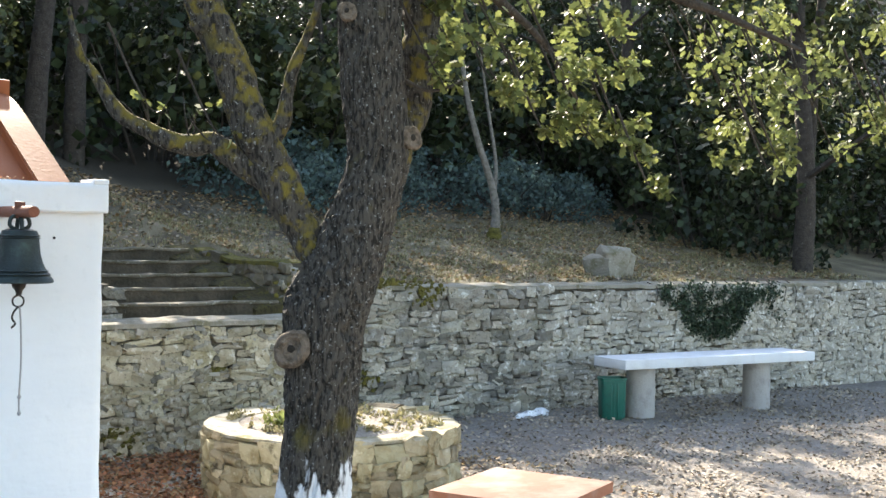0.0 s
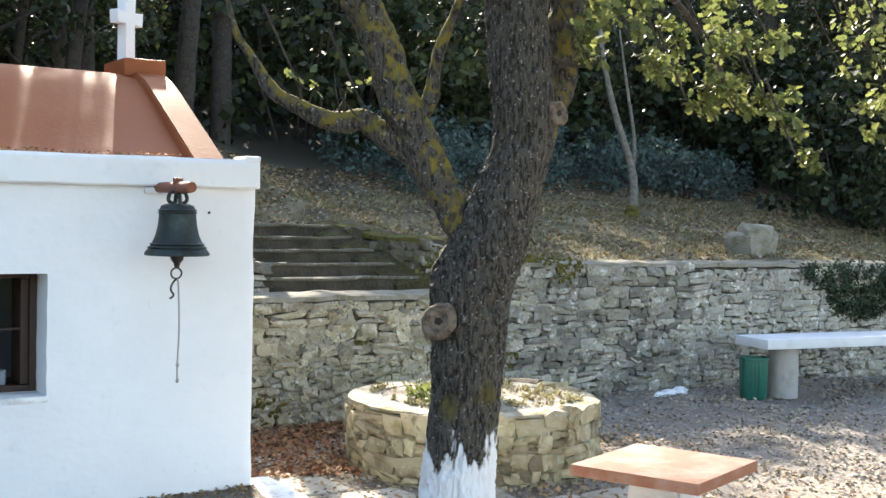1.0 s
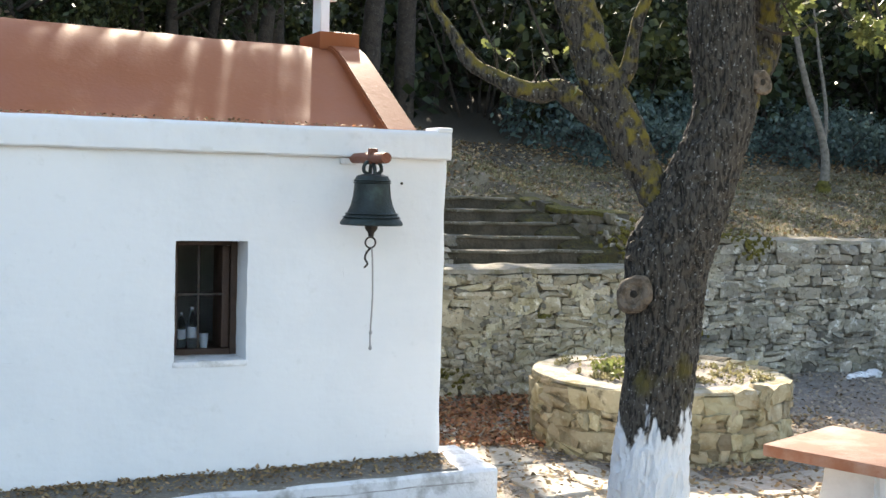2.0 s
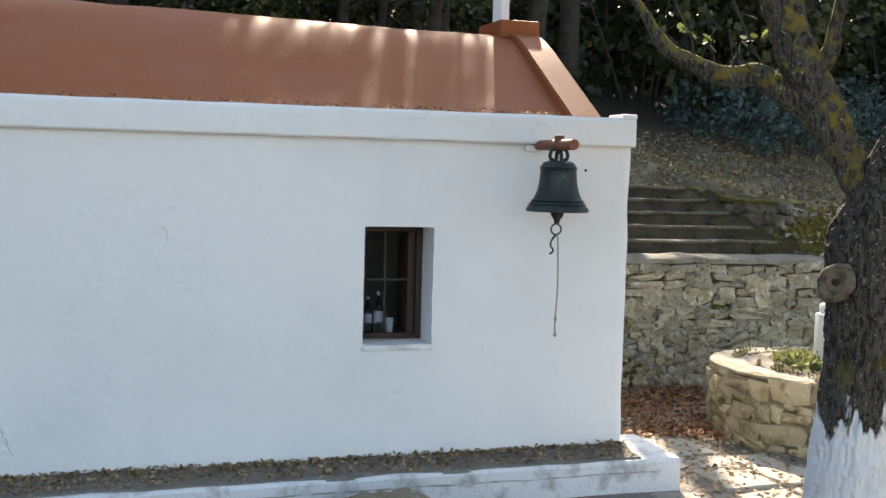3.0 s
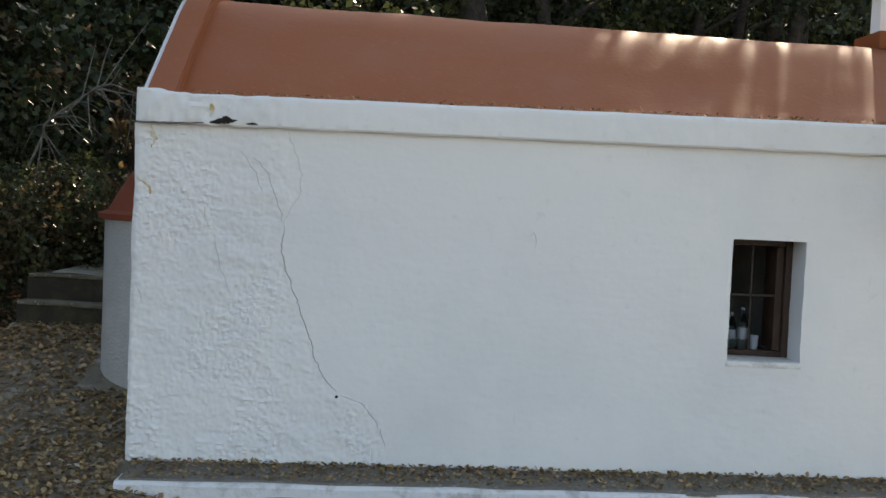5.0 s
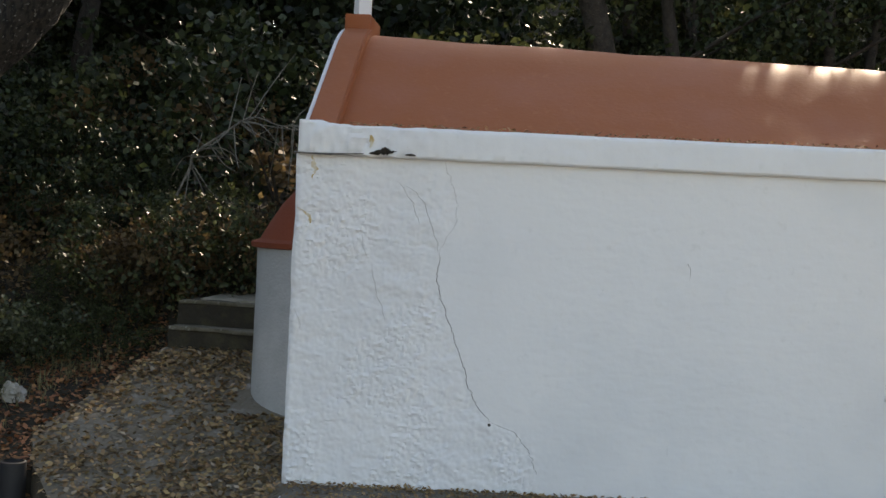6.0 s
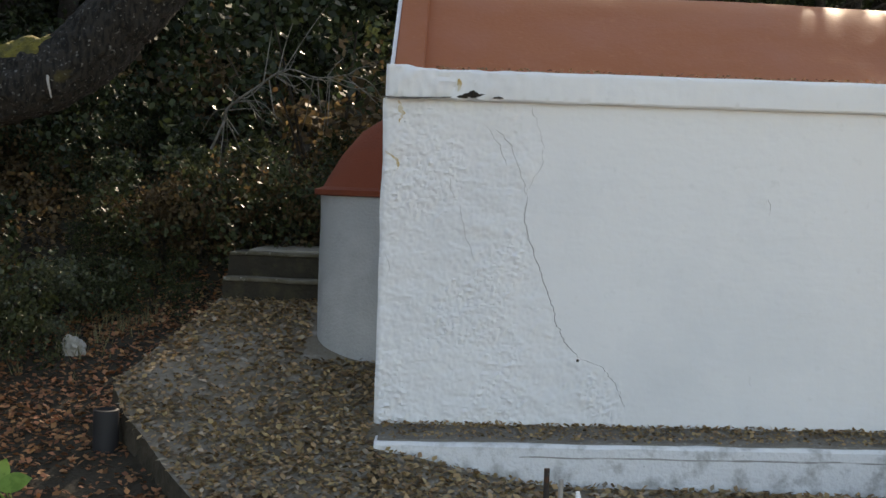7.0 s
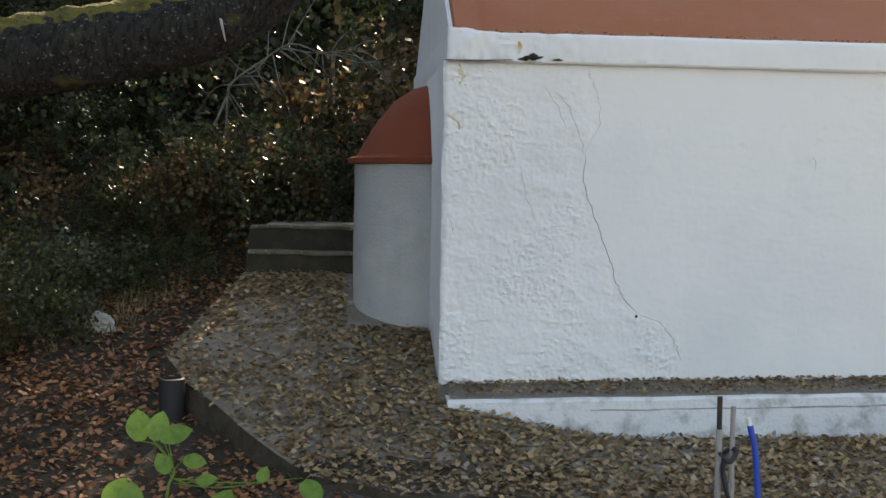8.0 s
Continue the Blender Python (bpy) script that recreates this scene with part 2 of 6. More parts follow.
def oak_bark(name="furrowed_oak_bark", tone=1.0, paint=0.35):
    """Furrowed bark with lichen flecks; whitewash up to a ragged line; moss in patches."""
    mat = material(name, (0.088, 0.078, 0.068), 0.95, bump=0)
    nt = mat.node_tree
    bsdf = nt.nodes["Principled BSDF"]
    tc = nt.nodes.new("ShaderNodeTexCoord")
    mp = nt.nodes.new("ShaderNodeMapping")
    mp.inputs["Scale"].default_value = (1, 1, 0.3)
    nt.links.new(tc.outputs["Object"], mp.inputs[0])

    def noise_of(scale, vec, detail=6):
        n = nt.nodes.new("ShaderNodeTexNoise")
        n.inputs["Scale"].default_value, n.inputs["Detail"].default_value = scale, detail
        nt.links.new(vec, n.inputs["Vector"])
        return n.outputs["Fac"]

    def ranged(v, lo, hi):
        r = nt.nodes.new("ShaderNodeMapRange")
        r.inputs["From Min"].default_value, r.inputs["From Max"].default_value = lo, hi
        nt.links.new(v, r.inputs["Value"])
        return r.outputs[0]

    def mixed(f, a, col):
        m = nt.nodes.new("ShaderNodeMix")
        m.data_type = "RGBA"
        m.inputs[7].default_value = (*col, 1)
        nt.links.new(f, m.inputs[0])
        nt.links.new(a, m.inputs[6])
        return m.outputs[2]

    base = nt.nodes.new("ShaderNodeRGB")
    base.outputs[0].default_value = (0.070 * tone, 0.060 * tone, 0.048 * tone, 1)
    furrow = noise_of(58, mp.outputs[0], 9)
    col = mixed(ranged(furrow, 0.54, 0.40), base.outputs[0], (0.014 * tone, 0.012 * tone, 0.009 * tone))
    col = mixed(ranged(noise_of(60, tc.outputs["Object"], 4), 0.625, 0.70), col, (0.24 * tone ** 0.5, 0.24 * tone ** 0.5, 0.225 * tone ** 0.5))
    col = mixed(ranged(noise_of(2.6, tc.outputs["Object"], 9), 0.64, 0.72), col, (0.085, 0.07, 0.02))
    sep = nt.nodes.new("ShaderNodeSeparateXYZ")
    nt.links.new(tc.outputs["Object"], sep.inputs[0])
    wob = noise_of(9, mp.outputs[0], 7)
    add = nt.nodes.new("ShaderNodeMath")
    add.operation = "MULTIPLY_ADD"
    add.inputs[1].default_value = -0.8
    nt.links.new(wob, add.inputs[0])
    nt.links.new(sep.outputs["Z"], add.inputs[2])
    col = mixed(ranged(add.outputs[0], paint, paint - 0.04), col, (0.68, 0.69, 0.70))
    nt.links.new(col, bsdf.inputs["Base Color"])
    bmp = nt.nodes.new("ShaderNodeBump")
    bmp.inputs["Strength"].default_value, bmp.inputs["Distance"].default_value = 0.75, 0.02
    nt.links.new(furrow, bmp.inputs["Height"])
    nt.links.new(bmp.outputs[0], bsdf.inputs["Normal"])
    return mat


M["oak"] = oak_bark()
# same bark at tone 0.3: the leaning tree stands in shade, painted in here
M["oak_dark"] = oak_bark("shade_toned_oak_bark", 0.3, -9.0)


def ground_material():
    """Grey gravelly earth on the yard, ochre leaf mould and thin grass on the bank above the wall."""
    mat = material("yard_earth", (0.275, 0.24, 0.20), 0.97, spots=[(0.7, (0.17, 0.145, 0.12), 0.42, 0.7, 6), (7, (0.33, 0.31, 0.29), 0.52, 0.72, 8), (45, (0.10, 0.08, 0.065), 0.52, 0.68, 4), (80, (0.42, 0.40, 0.38), 0.62, 0.74, 3)], bump=0.12, bump_scale=38, coord="World")
    nt = mat.node_tree
    bsdf = nt.nodes["Principled BSDF"]
    yard = bsdf.inputs["Base Color"].links[0].from_socket
    pos = nt.nodes.new("ShaderNodeNewGeometry").outputs["Position"]
    sep = nt.nodes.new("ShaderNodeSeparateXYZ")
    nt.links.new(pos, sep.inputs[0])
    rng = nt.nodes.new("ShaderNodeMapRange")
    rng.inputs["From Min"].default_value, rng.inputs["From Max"].default_value = 0.7, 1.3
    nt.links.new(sep.outputs["Z"], rng.inputs["Value"])
    noi = nt.nodes.new("ShaderNodeTexNoise")
    noi.inputs["Scale"].default_value, noi.inputs["Detail"].default_value = 1.1, 9
    nt.links.new(pos, noi.inputs["Vector"])
    bank = nt.nodes.new("ShaderNodeValToRGB")
    bank.color_ramp.elements[0].position, bank.color_ramp.elements[0].color = 0.36, (0.10, 0.075, 0.048, 1)
    bank.color_ramp.elements[1].position, bank.color_ramp.elements[1].color = 0.66, (0.27, 0.225, 0.135, 1)
    nt.links.new(noi.outputs["Fac"], bank.inputs[0])
    mix = nt.nodes.new("ShaderNodeMix")
    mix.data_type = "RGBA"
    nt.links.new(rng.outputs[0], mix.inputs[0])
    nt.links.new(yard, mix.inputs[6])
    nt.links.new(bank.outputs[0], mix.inputs[7])
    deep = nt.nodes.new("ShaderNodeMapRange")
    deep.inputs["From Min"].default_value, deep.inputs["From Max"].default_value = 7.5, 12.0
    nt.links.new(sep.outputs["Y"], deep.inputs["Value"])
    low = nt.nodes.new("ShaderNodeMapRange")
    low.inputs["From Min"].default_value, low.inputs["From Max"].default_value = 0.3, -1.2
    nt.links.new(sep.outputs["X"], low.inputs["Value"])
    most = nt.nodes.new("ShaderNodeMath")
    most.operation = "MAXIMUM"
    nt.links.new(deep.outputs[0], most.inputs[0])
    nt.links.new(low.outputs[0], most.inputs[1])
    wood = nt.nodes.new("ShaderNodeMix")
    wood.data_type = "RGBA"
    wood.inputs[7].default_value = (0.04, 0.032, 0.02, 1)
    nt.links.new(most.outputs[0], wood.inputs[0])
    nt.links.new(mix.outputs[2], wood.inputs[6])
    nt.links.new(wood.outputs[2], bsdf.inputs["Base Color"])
    return mat


M["ground"] = ground_material()


# ---- makers ----
def thing(name, x=0.0, y=0.0, z=0.0, label="", category="", group="", kind=""):
    ob = new(name)
    ob.location = (x, y, z)
    ob.empty_display_size = 0.1
    return tagged(ob, label, category, group, kind)


def link_mesh(name, me, mat, parent=None, label=""):
    if mat is not None and not me.materials:
        me.materials.append(mat)
    ob = new(name, me)
    if parent is not None:
        ob.parent = parent
        root = parent
        at = Vector(parent.location)
        while root.parent is not None:
            root = root.parent
            at += Vector(root.location)
        ob.location = -at
    if label:
        ob["label"] = label
    return ob


def part(name, bm, mat, parent=None, label="", smooth=True):
    me = bpy.data.meshes.new(name)
    bm.normal_update()
    bm.to_mesh(me)
    bm.free()
    if smooth:
        for p in me.polygons:
            p.use_smooth = True
        me.set_sharp_from_angle(angle=radians(38))
    return link_mesh(name, me, mat, parent, label)


def raw(name, verts, faces, mat, parent=None, label="", smooth=False):
    """A mesh from arrays; faces all of one size."""
    verts, faces = np.asarray(verts, np.float32), np.asarray(faces, np.int32)
    me = bpy.data.meshes.new(name)
    k = faces.shape[1]
    me.vertices.add(len(verts))
    me.vertices.foreach_set("co", verts.ravel())
    me.loops.add(faces.size)
    me.loops.foreach_set("vertex_index", faces.ravel())
    me.polygons.add(len(faces))
    me.polygons.foreach_set("loop_start", np.arange(0, faces.size, k, dtype=np.int32))
    me.polygons.foreach_set("loop_total", np.full(len(faces), k, np.int32))
    if smooth:
        me.polygons.foreach_set("use_smooth", np.ones(len(faces), bool))
    me.update(calc_edges=True)
    return link_mesh(name, me, mat, parent, label)


def box(x0, x1, y0, y1, z0, z1, bevel=0.01, segments=2, bm=None, turn=0.0, wob=0.0, cuts=0):
    own = bm is None
    b = bmesh.new()
    bmesh.ops.create_cube(b, size=1)
    m = Matrix.Translation(((x0 + x1) / 2, (y0 + y1) / 2, (z0 + z1) / 2)) @ Matrix.Rotation(radians(turn), 4, "Z") @ Matrix.Diagonal((x1 - x0, y1 - y0, z1 - z0, 1))
    bmesh.ops.transform(b, matrix=m, verts=b.verts)
    if cuts:
        long = [e for e in b.edges if e.calc_length() > 0.9 * max(x1 - x0, y1 - y0, z1 - z0)]
        bmesh.ops.subdivide_edges(b, edges=long, cuts=cuts, use_grid_fill=True)
    if bevel:
        edges = [e for e in b.edges if e.calc_face_angle(0) > 0.8]
        bmesh.ops.bevel(b, geom=edges, offset=bevel, segments=segments, affect="EDGES", profile=0.6)
    if wob:
        for v in b.verts:
            v.co += Vector(noise.noise_vector(v.co * 2.7)) * wob
    if own:
        return b
    me = bpy.data.meshes.new("tmp")
    b.to_mesh(me)
    b.free()
    bm.from_mesh(me)
    bpy.data.meshes.remove(me)
    return bm


def smooth_path(pts, radii, n):
    """Catmull-Rom points along a line of places, with radii."""
    pts = [Vector(p) for p in pts]
    P = [pts[0] * 2 - pts[1]] + pts + [pts[-1] * 2 - pts[-2]]
    R = [radii[0]] + list(radii) + [radii[-1]]
    out = []
    for i in range(1, len(P) - 2):
        for k in range(n):
            t = k / n
            a, b, c, d = P[i - 1], P[i], P[i + 1], P[i + 2]
            p = 0.5 * (2 * b + (c - a) * t + (2 * a - 5 * b + 4 * c - d) * t * t + (3 * b - a - 3 * c + d) * t ** 3)
            out.append((p, R[i] + (R[i + 1] - R[i]) * t))
    out.append((pts[-1], radii[-1]))
    return out


def tube(pts, radii, ring=10, n=6, rough=0.0, freq=6.0, furrow=0.0, bm=None):
    """A limb: a tapered, knobbly tube with closed ends along a smooth line."""
    bm = bm or bmesh.new()
    line = smooth_path(pts, radii, n)
    side = Vector((1, 0, 0))
    rows = []
    for i, (p, r) in enumerate(line):
        ahead = (line[min(i + 1, len(line) - 1)][0] - line[max(i - 1, 0)][0]).normalized()
        side = (side - ahead * side.dot(ahead))
        side = side.normalized() if side.length > 1e-4 else ahead.orthogonal().normalized()
        up = ahead.cross(side)
        row = []
        for k in range(ring):
            a = 2 * math.pi * k / ring
            d = side * math.cos(a) + up * math.sin(a)
            q = p + d * r
            s = 1.0
            if rough:
                s += rough * noise.noise(q * freq) + 0.5 * rough * noise.noise(q * freq * 2.3)
            if furrow:
                w = Vector((q.x * 24, q.y * 24, q.z * 7)) + Vector(noise.noise_vector(q * 9)) * 0.8
                s += furrow * (0.5 - abs(noise.noise(w)) * 2.2)
            row.append(bm.verts.new(p + d * r * s))
        rows.append(row)
    for a, b in zip(rows, rows[1:]):
        for k in range(ring):
            bm.faces.new((a[k], a[(k + 1) % ring], b[(k + 1) % ring], b[k]))
    bm.faces.new(list(reversed(rows[0])))
    bm.faces.new(rows[-1])
    return bm


def lathe(profile, segments=32, at=(0, 0, 0), bm=None):
    """A turned body: profile rows of radius, height."""
    bm = bm or bmesh.new()
    rows = []
    for r, z in profile:
        rows.append([bm.verts.new((at[0] + r * math.cos(2 * math.pi * k / segments), at[1] + r * math.sin(2 * math.pi * k / segments), at[2] + z)) for k in range(segments)])
    for a, b in zip(rows, rows[1:]):
        for k in range(segments):
            bm.faces.new((a[k], a[(k + 1) % segments], b[(k + 1) % segments], b[k]))
    if profile[0][0] > 1e-4:
        bm.faces.new(list(reversed(rows[0])))
    if profile[-1][0] > 1e-4:
        bm.faces.new(rows[-1])
    bmesh.ops.remove_doubles(bm, verts=bm.verts, dist=1e-5)
    return bm


OVAL = np.array([(0, 0.0), (0.30, 0.30), (0.22, 0.72), (0, 1.0), (-0.22, 0.72), (-0.30, 0.30)])
LOBED = np.array([(0, 0.0), (0.10, 0.16), (0.26, 0.26), (0.16, 0.40), (0.36, 0.56), (0.20, 0.66), (0.24, 0.86), (0, 1.0), (-0.24, 0.86), (-0.20, 0.66), (-0.36, 0.56), (-0.16, 0.40), (-0.26, 0.26), (-0.10, 0.16)])
RHOMB = np.array([(0, 0.0), (0.34, 0.45), (0, 1.0), (-0.34, 0.45)])


def leaves(places, sizes, rng, shape=RHOMB, flat=0.0, droop=0.0, curl=0.25):
    """Leaf blades at the places: flat 1 lays them down, droop turns their tips down. Returns verts, faces."""
    n, k = len(places), len(shape)
    nrm = rng.normal(size=(n, 3))
    nrm[:, 2] = nrm[:, 2] * (1 - flat) + flat * (2.2 + rng.random(n))
    nrm /= np.linalg.norm(nrm, axis=1)[:, None]
    way = rng.normal(size=(n, 3))
    way[:, 2] -= droop
    way -= nrm * (way * nrm).sum(1)[:, None]
    way /= np.linalg.norm(way, axis=1)[:, None] + 1e-9
    side = np.cross(nrm, way)
    s = np.asarray(sizes)[:, None]
    out = np.empty((n, k, 3))
    for i, (u, v) in enumerate(shape):
        out[:, i] = places + s * (side * u + way * v + nrm * (curl * (u * u * 2.0 + 0.5 * (v - 0.5) ** 2)))
    return out.reshape(-1, 3), np.arange(n * k).reshape(n, k)


def cloud(rng, clumps, each, spread=0.5):
    """Places for leaves: rows x, y, z, radius of clumps, filled thickest towards their rims."""
    clumps = np.asarray(clumps, float)
    d = rng.normal(size=(len(clumps), each, 3))
    d /= np.linalg.norm(d, axis=2)[:, :, None]
    r = clumps[:, 3][:, None] * rng.random((len(clumps), each)) ** spread
    return (clumps[:, None, :3] + d * r[:, :, None]).reshape(-1, 3)


# ---- the lie of the land ----
EDGE_X = [-1.95, -1.73, -1.26, -0.85, -0.38, 0.69, 3.0, 5.2]
EDGE_Y = [0.5, -0.04, -0.74, -1.3, -1.72, -2.0, -2.2, -2.3]


def step01(a, b, v):
    t = np.clip((v - a) / (b - a), 0, 1)
    return t * t * (3 - 2 * t)


def wall_line(x):
    return 4.15 - 0.06 * (np.asarray(x, float) - 12.8)


def bank(x, y):
    d = np.clip(y - 4.2 + 1.2 * step01(0.5, -1.0, x), 0, 34)
    return 1.45 + 0.5 * step01(11.2, 8.7, x) + 0.11 * d + 0.0125 * d * d


def terrace_height(x, y):
    w = step01(1.3, -0.1, x)
    return -0.32 * (1 - w) + w * np.maximum(-0.36, -0.005 + 0.28 * y)


def on_terrace(x, y):
    return (x > -1.95 + 0.26 * np.maximum(0, y - 0.5)) & (x < 5.2) & (y > np.interp(x, EDGE_X, EDGE_Y))


def under_terrace(x, y):
    return (x > -1.85 + 0.26 * np.maximum(0, y - 0.5)) & (x < 5.2) & (y > np.interp(x, EDGE_X, EDGE_Y) + 0.17)


def land(x, y):
    """Height of the ground."""
    x, y = np.asarray(x, float), np.asarray(y, float)
    yard = -0.2 - 0.4 * step01(5.6, 4.6, x) * step01(-1.5, -2.3, y)
    stand = np.clip(-0.3 + 0.22 * x, -0.6, 0.4)
    yard = yard + (stand - yard) * step01(-4.2, -6.5, y)
    left = np.clip(-0.21 + 0.22 * y, -0.85, 0.75) + 0.22 * np.clip(-x - 4.5, 0, 30)
    low = left + (yard - left) * step01(-1.6, 1.0, x)
    h = np.where(under_terrace(x, y), terrace_height(x, y) - 0.04, low)
    h = np.where((x > -1.85 + 0.26 * np.maximum(0, y - 0.5)) & (x < 5.2) & (y >= 0), np.minimum(-0.05 + 0.28 * y, 0.58), h)
    top = bank(x, y) - 0.85 * step01(5.5, -1.0, x)
    edge = np.where(x > 9.3, wall_line(x) + 0.22, np.where(x > 5.5, 3.75, np.where(x > 0.3, 3.6, 2.5)))
    h = h + (top - h) * step01(0, np.where(x > 4.0, 0.18, 2.6), y - edge) * np.where(x < -2.0, step01(-9.0, -2.0, x) * 0.6 + 0.4, 1.0)
    # the landing and the flight of steps cut into the bank
    flight = np.where(y < 4.3, 1.12, 1.0 + 0.40 * (y - 4.3))
    side = 9.55 + 0.35 * np.clip(5.95 - y, 0, 1.65)
    h = np.where((x > 5.5) & (x < side) & (y > 3.75) & (y < 5.9), np.where(x > 9.3, flight, np.minimum(flight, h)), h)
    soft = 1.84 + 0.22 * np.maximum(y - 5.9, 0) + 0.45 * np.maximum(x - 9.3, 0)
    h = np.where((x > 5.5) & (x < 10.5) & (y > 4.2), np.minimum(h, soft), h)
    h = np.where((x > -1.6) & (x < 0.35) & (y > 2.1) & (y < 3.75), np.where(y < 2.75, 0.48, 0.8), h)
    return h + 0.02 * np.sin(1.7 * x + 0.6 * y) * np.sin(1.3 * y - 0.4 * x)


def land_at(x, y):
    return float(land(x, y))


def axis_steps(lo, hi, fine, far):
    mid = np.arange(lo, hi + 1e-6, fine)
    out, s, v = [], fine, hi
    while v < far:
        s *= 1.35
        v += s
        out.append(v)
    out2, s, v = [], fine, lo
    while v > -far:
        s *= 1.35
        v -= s
        out2.append(v)
    return np.array(out2[::-1] + list(mid) + out)


gx, gy = axis_steps(-8, 22, 0.1, 900), axis_steps(-9, 14, 0.1, 900)
GX, GY = np.meshgrid(gx, gy)
GZ = land(GX, GY)
idx = np.arange(GX.size).reshape(GX.shape)
quads = np.stack([idx[:-1, :-1], idx[:-1, 1:], idx[1:, 1:], idx[1:, :-1]], -1).reshape(-1, 4)
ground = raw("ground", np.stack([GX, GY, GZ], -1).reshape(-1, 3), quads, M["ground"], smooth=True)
tagged(ground, "grey gravelly earth yard rising to a leaf-strewn wooded bank", "ground", kind="structure")

# ---- the paved terrace in front of and beside the chapel ----
def build_terrace():
    bm = bmesh.new()
    rows = []
    xs = list(np.arange(-1.95, 5.21, 0.11))
    for x in xs:
        lo = float(np.interp(x, EDGE_X, EDGE_Y)) + 0.03 * math.sin(7 * x)
        hi = 2.3 if x < 0.05 else -0.25
        ys = np.linspace(lo, hi, 30)
        slant = 0.26 * float(step01(-0.9, -1.95, x))
        col = [bm.verts.new((x + slant * max(0.0, y - 0.5), y, float(terrace_height(x, y)) + 0.012 * noise.noise(Vector((x * 3, y * 3, 0))))) for y in ys]
        foot = [bm.verts.new((x, lo - 0.02, float(terrace_height(x, lo)) - 0.16)), bm.verts.new((x, lo + 0.02, float(terrace_height(x, lo)) - 0.6))]
        rows.append([foot[1], foot[0]] + col)
    for a, b in zip(rows, rows[1:]):
        for k in range(len(a) - 1):
            bm.faces.new((a[k], b[k], b[k + 1], a[k + 1]))
    left = rows[0]
    low = [bm.verts.new((v.co.x - 0.02, v.co.y, v.co.z - 0.7)) for v in left[2:]]
    for k in range(len(low) - 1):
        bm.faces.new((left[k + 2], left[k + 3], low[k + 1], low[k]))
    bm.normal_update()
    # sides and lowest faces: moss and the edge's shade, both as darker material
    for f in bm.faces:
        f.material_index = 1 if abs(f.normal.z) < 0.5 or min(v.co.z for v in f.verts) < -0.34 else 0
    ob = part("pavement", bm, M["terrace"])
    ob.data.materials.append(M["step"])
    tagged(ob, "rough grey concrete path strewn with brown leaves", "pavement", kind="structure")


build_terrace()


# ---- the chapel ----
LONG, DEEP, EAVE, TOP = 5.95, 3.4, 2.245, 2.45
WIN = (4.0, 4.49, 0.83, 1.648)
chapel = thing("chapel", 0, 0, 0, "small whitewashed chapel with a terracotta barrel roof", "chapel")


CRACK = [(1.019, 2.24), (1.05, 2.12), (1.095, 2.011), (1.105, 1.828), (1.044, 1.716), (0.998, 1.604), (1.001, 1.419), (1.051, 1.253), (1.127, 1.05), (1.203, 0.902), (1.242, 0.752), (1.319, 0.584), (1.406, 0.499), (1.582, 0.437), (1.677, 0.324), (1.737, 0.153)]
CRACK_Z, CRACK_X = [c[1] for c in reversed(CRACK)], [c[0] for c in reversed(CRACK)]


def flaked(v, n):
    """Terraces with steep edges: coats of limewash that have come away."""
    f = math.floor(v * n)
    return (f + min(1.0, (v * n - f) * 3.5)) / n


def rough_at(x, z):
    """Relief of the lime plaster: flaked and lumpy between the old corner and the crack, nearly smooth beyond."""
    edge = float(np.interp(z, CRACK_Z, CRACK_X)) + 0.05 * noise.noise(Vector((0, 0, z * 5)))
    w = 1 - 0.93 * float(step01(edge - 0.12, edge + 0.06, x))
    p = Vector((x, 0.0, z))
    q = p + Vector(noise.noise_vector(p * 9.0)) * 0.03
    worn = 0.35 + 0.65 * float(step01(-0.25, 0.35, noise.noise(p * 1.9 + Vector((4, 0, 1)))))
    worn *= 1.0 - 0.45 * float(step01(1.75, 2.1, z))
    coats = flaked(noise.fractal(Vector((q.x * 4.5, 7, q.z * 7.5)), 0.9, 2.1, 4) * 0.55, 4)
    bits = max(0.0, noise.fractal(Vector((q.x * 15, 3, q.z * 24)), 0.7, 2.0, 3) - 0.12)
    grit = noise.fractal(p * 38, 0.7, 2.1, 3)
    lumps = coats * 1.15 + bits * 1.1 * worn + grit * 0.5 * worn
    soft = noise.noise(p * 1.1) * 0.9 + noise.noise(p * 3.2) * 0.4 + noise.noise(p * 11) * 0.10
    trowel = flaked(noise.fractal(Vector((x * 1.6, 2, z * 6.0)), 0.8, 2.0, 4) * 0.6, 3)
    low = max(0, 0.6 - z) * 0.35 * noise.noise(p * 9)
    return 0.019 * w * lumps + 0.005 * soft + 0.0022 * trowel + 0.012 * low


